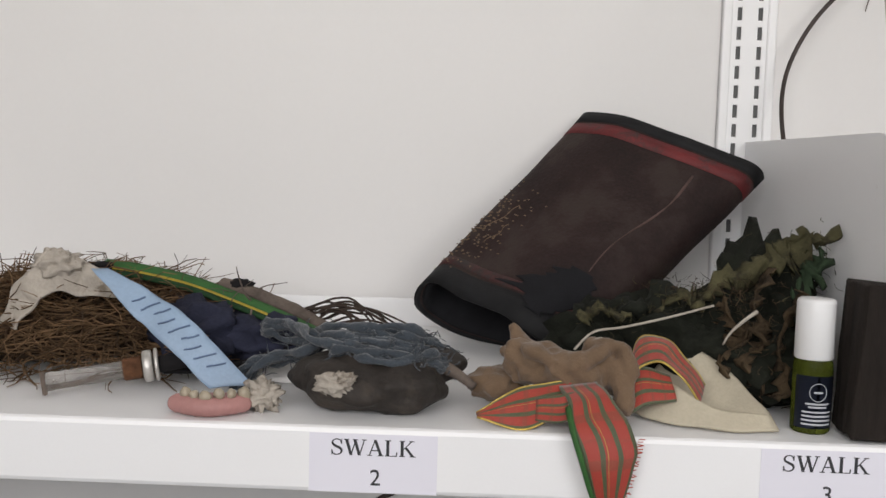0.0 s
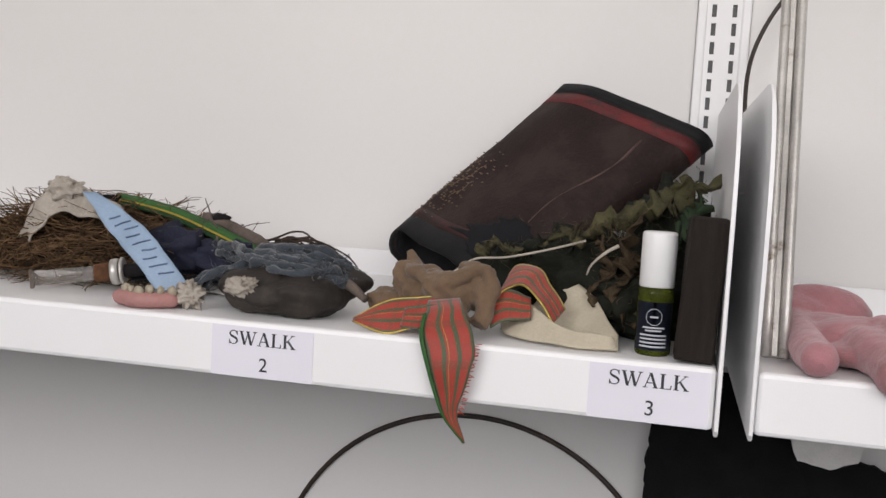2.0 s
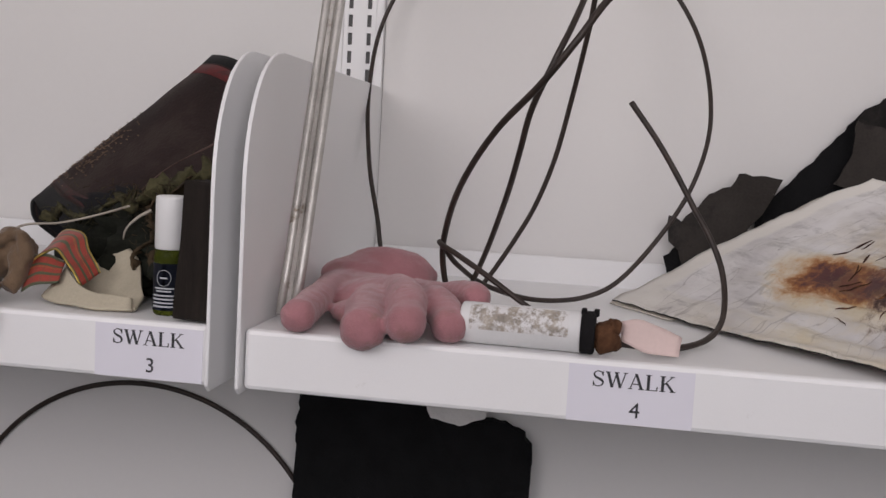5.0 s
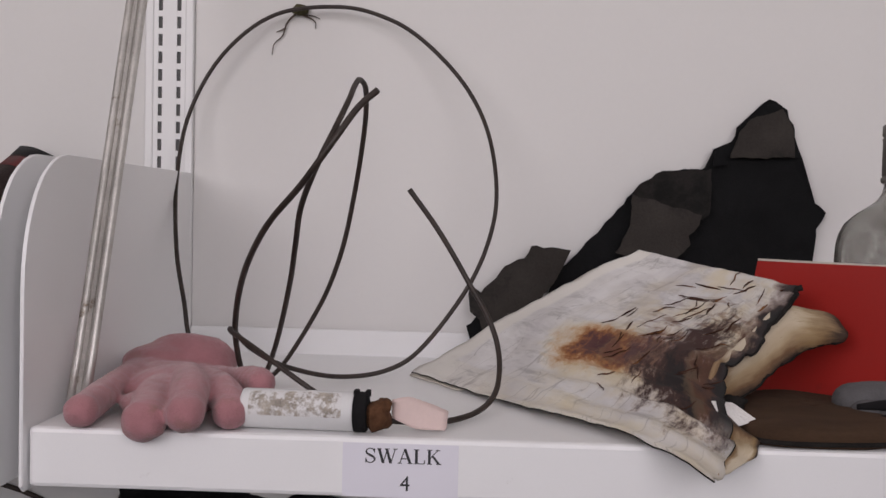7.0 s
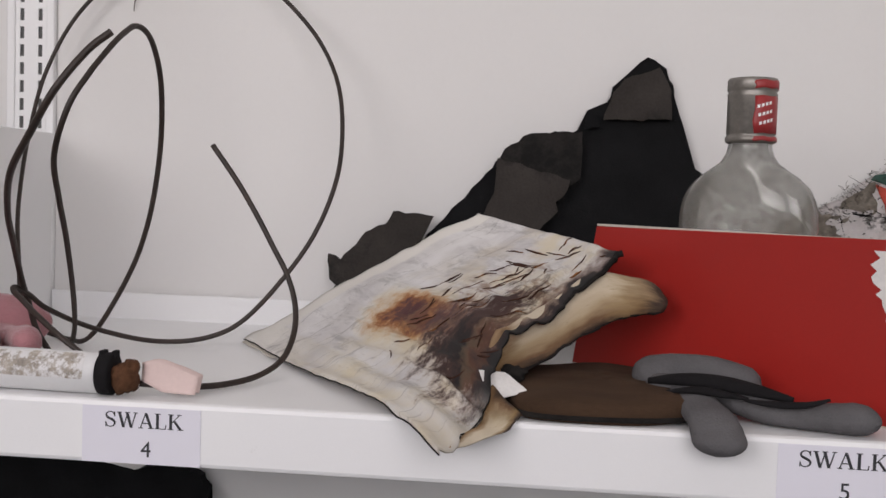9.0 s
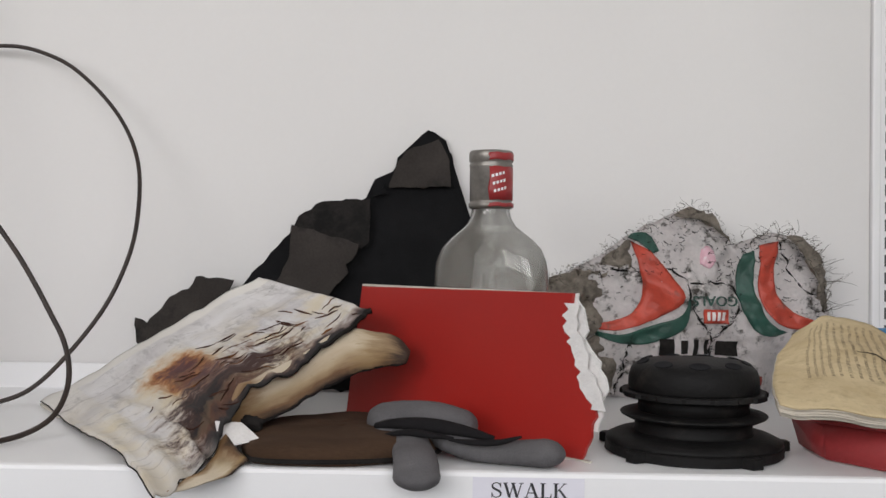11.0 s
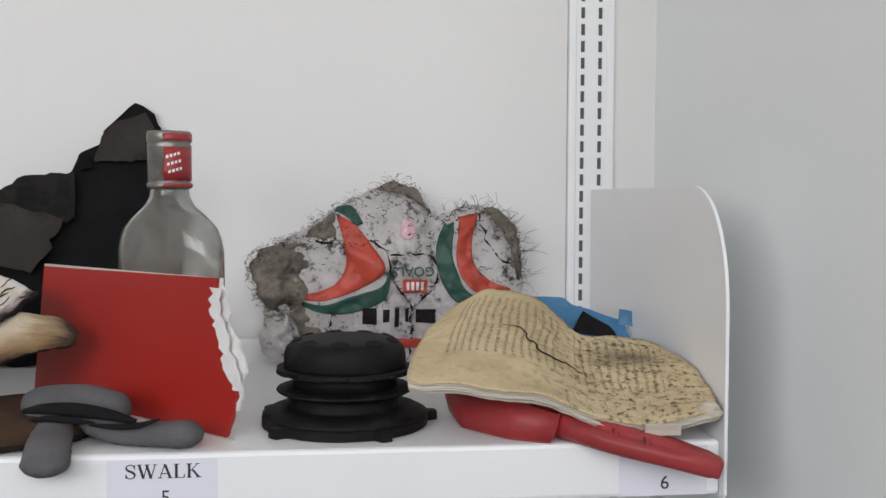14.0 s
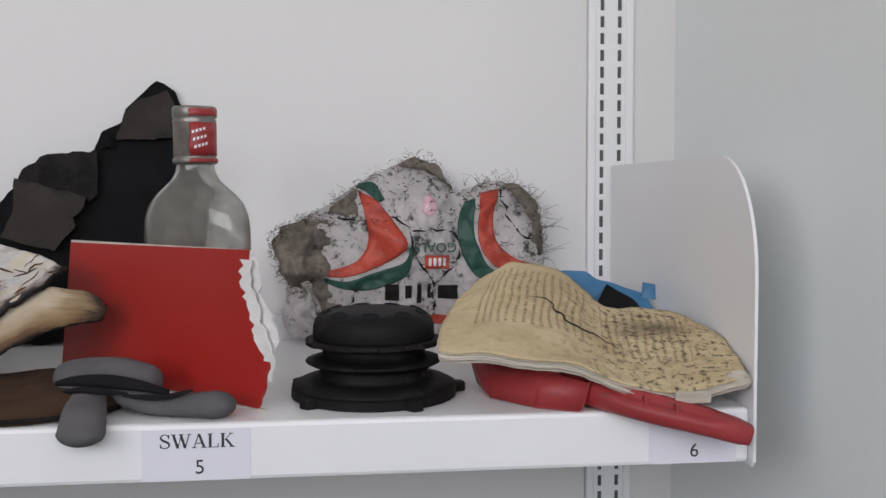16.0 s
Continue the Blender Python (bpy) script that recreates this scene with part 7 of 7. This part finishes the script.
def red_plastics():
    t = thing("red_plastic_case", "broken piece of dull red plastic under the book", "plastic")
    bm = bmesh.new()
    top = [Vector(p) for p in ((1.078, 0.578, 1.2925), (1.090, 0.545, 1.290), (1.120, 0.512, 1.2905), (1.147, 0.483, 1.2885), (1.16, 0.53, 1.291), (1.15, 0.58, 1.294))]
    low = [Vector(p) for p in ((1.085, 0.575, 1.2690), (1.086, 0.530, 1.2690), (1.112, 0.495, 1.2686), (1.1405, 0.4790, 1.2686), (1.155, 0.53, 1.2690), (1.148, 0.575, 1.2690))]
    a, b = [bm.verts.new(q) for q in top], [bm.verts.new(q) for q in low]
    for k in range(6):
        bm.faces.new((a[k], a[(k + 1) % 6], b[(k + 1) % 6], b[k]))
    bm.faces.new(b[::-1]), bm.faces.new(a)
    bmesh.ops.bevel(bm, geom=bm.edges[:], offset=0.0018, segments=3, affect="EDGES")
    part("shell", bm, RED_PLASTIC, t, "", True)
    part("ridge", tube(bmesh.new(), along([(1.079, 0.560, 1.291), (1.105, 0.525, 1.2915), (1.13, 0.50, 1.291)], 12), 0.0016, 6), RED_PLASTIC, t, "", True)
    h = thing("plastic_trowel", "long red moulded plastic piece sticking out over the edge", "plastic")
    centre = along([(1.150, 0.508, 1.2790), (1.165, 0.488, 1.2770), (1.188, 0.472, 1.2720), (1.213, 0.463, 1.2660), (1.230, 0.459, 1.2610), (1.243, 0.457, 1.2570)], 40)
    bm, rings = bmesh.new(), []
    for i, q in enumerate(centre):
        f = i / 39
        w, hgt = 0.0185 * (0.42 + 0.58 * math.sin(math.pi * (0.10 + 0.80 * f))), 0.0100 * (1 - 0.25 * f) * (1 if f < 0.96 else 0.9)
        scoop = 0.34 * min(1.0, max(0.0, min((f - 0.16) / 0.08, (0.80 - f) / 0.05)))
        way = (centre[min(i + 1, 39)] - centre[max(i - 1, 0)]).normalized()
        side = way.cross(Vector((0, 0, 1))).normalized()
        up = side.cross(way)
        ring = []
        for a in np.linspace(0, math.tau, 24, endpoint=False):
            k = 1 - scoop * (1.0 if 0.45 < a < 1.25 else 0.0)
            ring.append(bm.verts.new(q + side * w * k * math.copysign(abs(math.cos(a)) ** 0.6, math.cos(a)) + up * hgt * k * math.copysign(abs(math.sin(a)) ** 0.6, math.sin(a))))
        rings.append(ring)
    for a, b in zip(rings, rings[1:]):
        for k in range(24):
            bm.faces.new((a[k], a[(k + 1) % 24], b[(k + 1) % 24], b[k]))
    bm.faces.new(rings[0][::-1]), bm.faces.new(rings[-1])
    for v in bm.verts:
        if v.co.y > FRONT - 0.001:
            v.co.z = max(v.co.z, TOP + 0.0006)
    part("grip", bm, RED_PLASTIC, h, "", True)
    for f in (15, 22):
        q = centre[f]
        part("rib", boxed((q.x - 0.002, q.y - 0.013, q.z - 0.003), (q.x + 0.0005, q.y - 0.004, q.z + 0.0075), 0.0006), RED_PLASTIC, h, "thin moulded rib")


def blue_wrap():
    t = thing("blue_plastic", "crumpled blue plastic wrap with a black patch", "plastic")
    c1 = [(1.168, 0.70, 1.344), (1.192, 0.695, 1.344), (1.209, 0.688, 1.337), (1.229, 0.684, 1.328), (1.2495, 0.68, 1.324)]
    c0 = [(1.172, 0.67, 1.2700), (1.192, 0.66, 1.2700), (1.212, 0.655, 1.2700), (1.232, 0.655, 1.2700), (1.2515, 0.66, 1.2700)]
    rows = patch(c0, c1, [c0[0], (1.17, 0.675, 1.31), c1[0]], [c0[-1], (1.252, 0.665, 1.30), c1[-1]], 30, 22, 0.004, 60, 1)
    for r in rows:
        for q in r:
            q.x = min(q.x, 1.2570)
    part("wrap", sheet(bmesh.new(), rows, 0.0008), BLUE_PLASTIC, t)
    rows = patch([(1.243, 0.678, 1.320), (1.2565, 0.676, 1.318)], [(1.2445, 0.680, 1.3335), (1.2568, 0.679, 1.3315)], [(1.243, 0.678, 1.320), (1.2445, 0.680, 1.3335)], [(1.2565, 0.676, 1.318), (1.2568, 0.679, 1.3315)], 8, 8, 0.001, 90)
    part("torn_tip", sheet(bmesh.new(), rows, 0.0008), BLUE_PLASTIC, t)
    rows = patch([(1.196, 0.652, 1.318), (1.236, 0.655, 1.312)], [(1.207, 0.662, 1.334), (1.232, 0.668, 1.320)], [(1.196, 0.652, 1.318), (1.207, 0.662, 1.334)], [(1.236, 0.655, 1.312), (1.232, 0.668, 1.320)], 10, 8, 0.0012, 70)
    part("black_patch", sheet(bmesh.new(), rows, 0.0010), BLACK_BAND, t, "black patch")


# ---- below the shelves ----
def hoop():
    t = thing("wire_hoop", "thin black hoop hung on the panel below the shelf", "hoop")
    ring = [(0.0515 + 0.197 * math.cos(a), BACK - 0.0028, 0.9405 + 0.197 * math.sin(a)) for a in np.linspace(0, math.tau, 97)]
    part("ring", tube(bmesh.new(), ring, 0.0026, 8), CABLE, t, "", True)


def dark_garment():
    t = thing("black_garment", "black cloth hung on the panel below the shelf", "cloth")
    torn("cloth", [(0.219, 0.80), (0.216, 1.0), (0.2175, 1.205), (0.33, 1.205), (0.335, 1.155), (0.345, 1.147), (0.372, 1.132), (0.40, 1.139), (0.425, 1.133), (0.437, 1.118), (0.436, 0.80)], 0.800, 0.012, BLACK_FELT, t, "", 0.0, 7, 0.002, 0.004)
    torn("pale_patch", [(0.338, 1.16), (0.345, 1.1395), (0.372, 1.1345), (0.395, 1.143), (0.40, 1.16)], 0.790, 0.006, TORN_WHITE, t, "pale label patch", 0.0, 9, 0.001, 0.001)


def screw():
    t = thing("screw_head", "round steel screw head on the upright post", "screw", pose(1.2545, BACK - 0.004, 1.645, 90, 0, 0))
    part("head", lathe(bmesh.new(), [(0.0075, 0), (0.0075, 0.0015), (0.006, 0.0032), (0.002, 0.004)], 24), DULL_METAL, t, "", True)
    # Dark bar on the head, painting the shade of its slot
    part("slot", boxed((-0.005, -0.0007, 0.0034), (0.005, 0.0007, 0.0042)), HOLE_SHADE, t)


channel(), glove(), lighter(), paper_tag(), wire(), rootlet()
burnt_envelope(), scorched_card(), felt_sole(), torn_felt(), red_board(), flask(), felt_glove_pieces()
burst_ball(), reel(), old_book(), red_plastics(), blue_wrap()
hoop(), dark_garment(), screw()
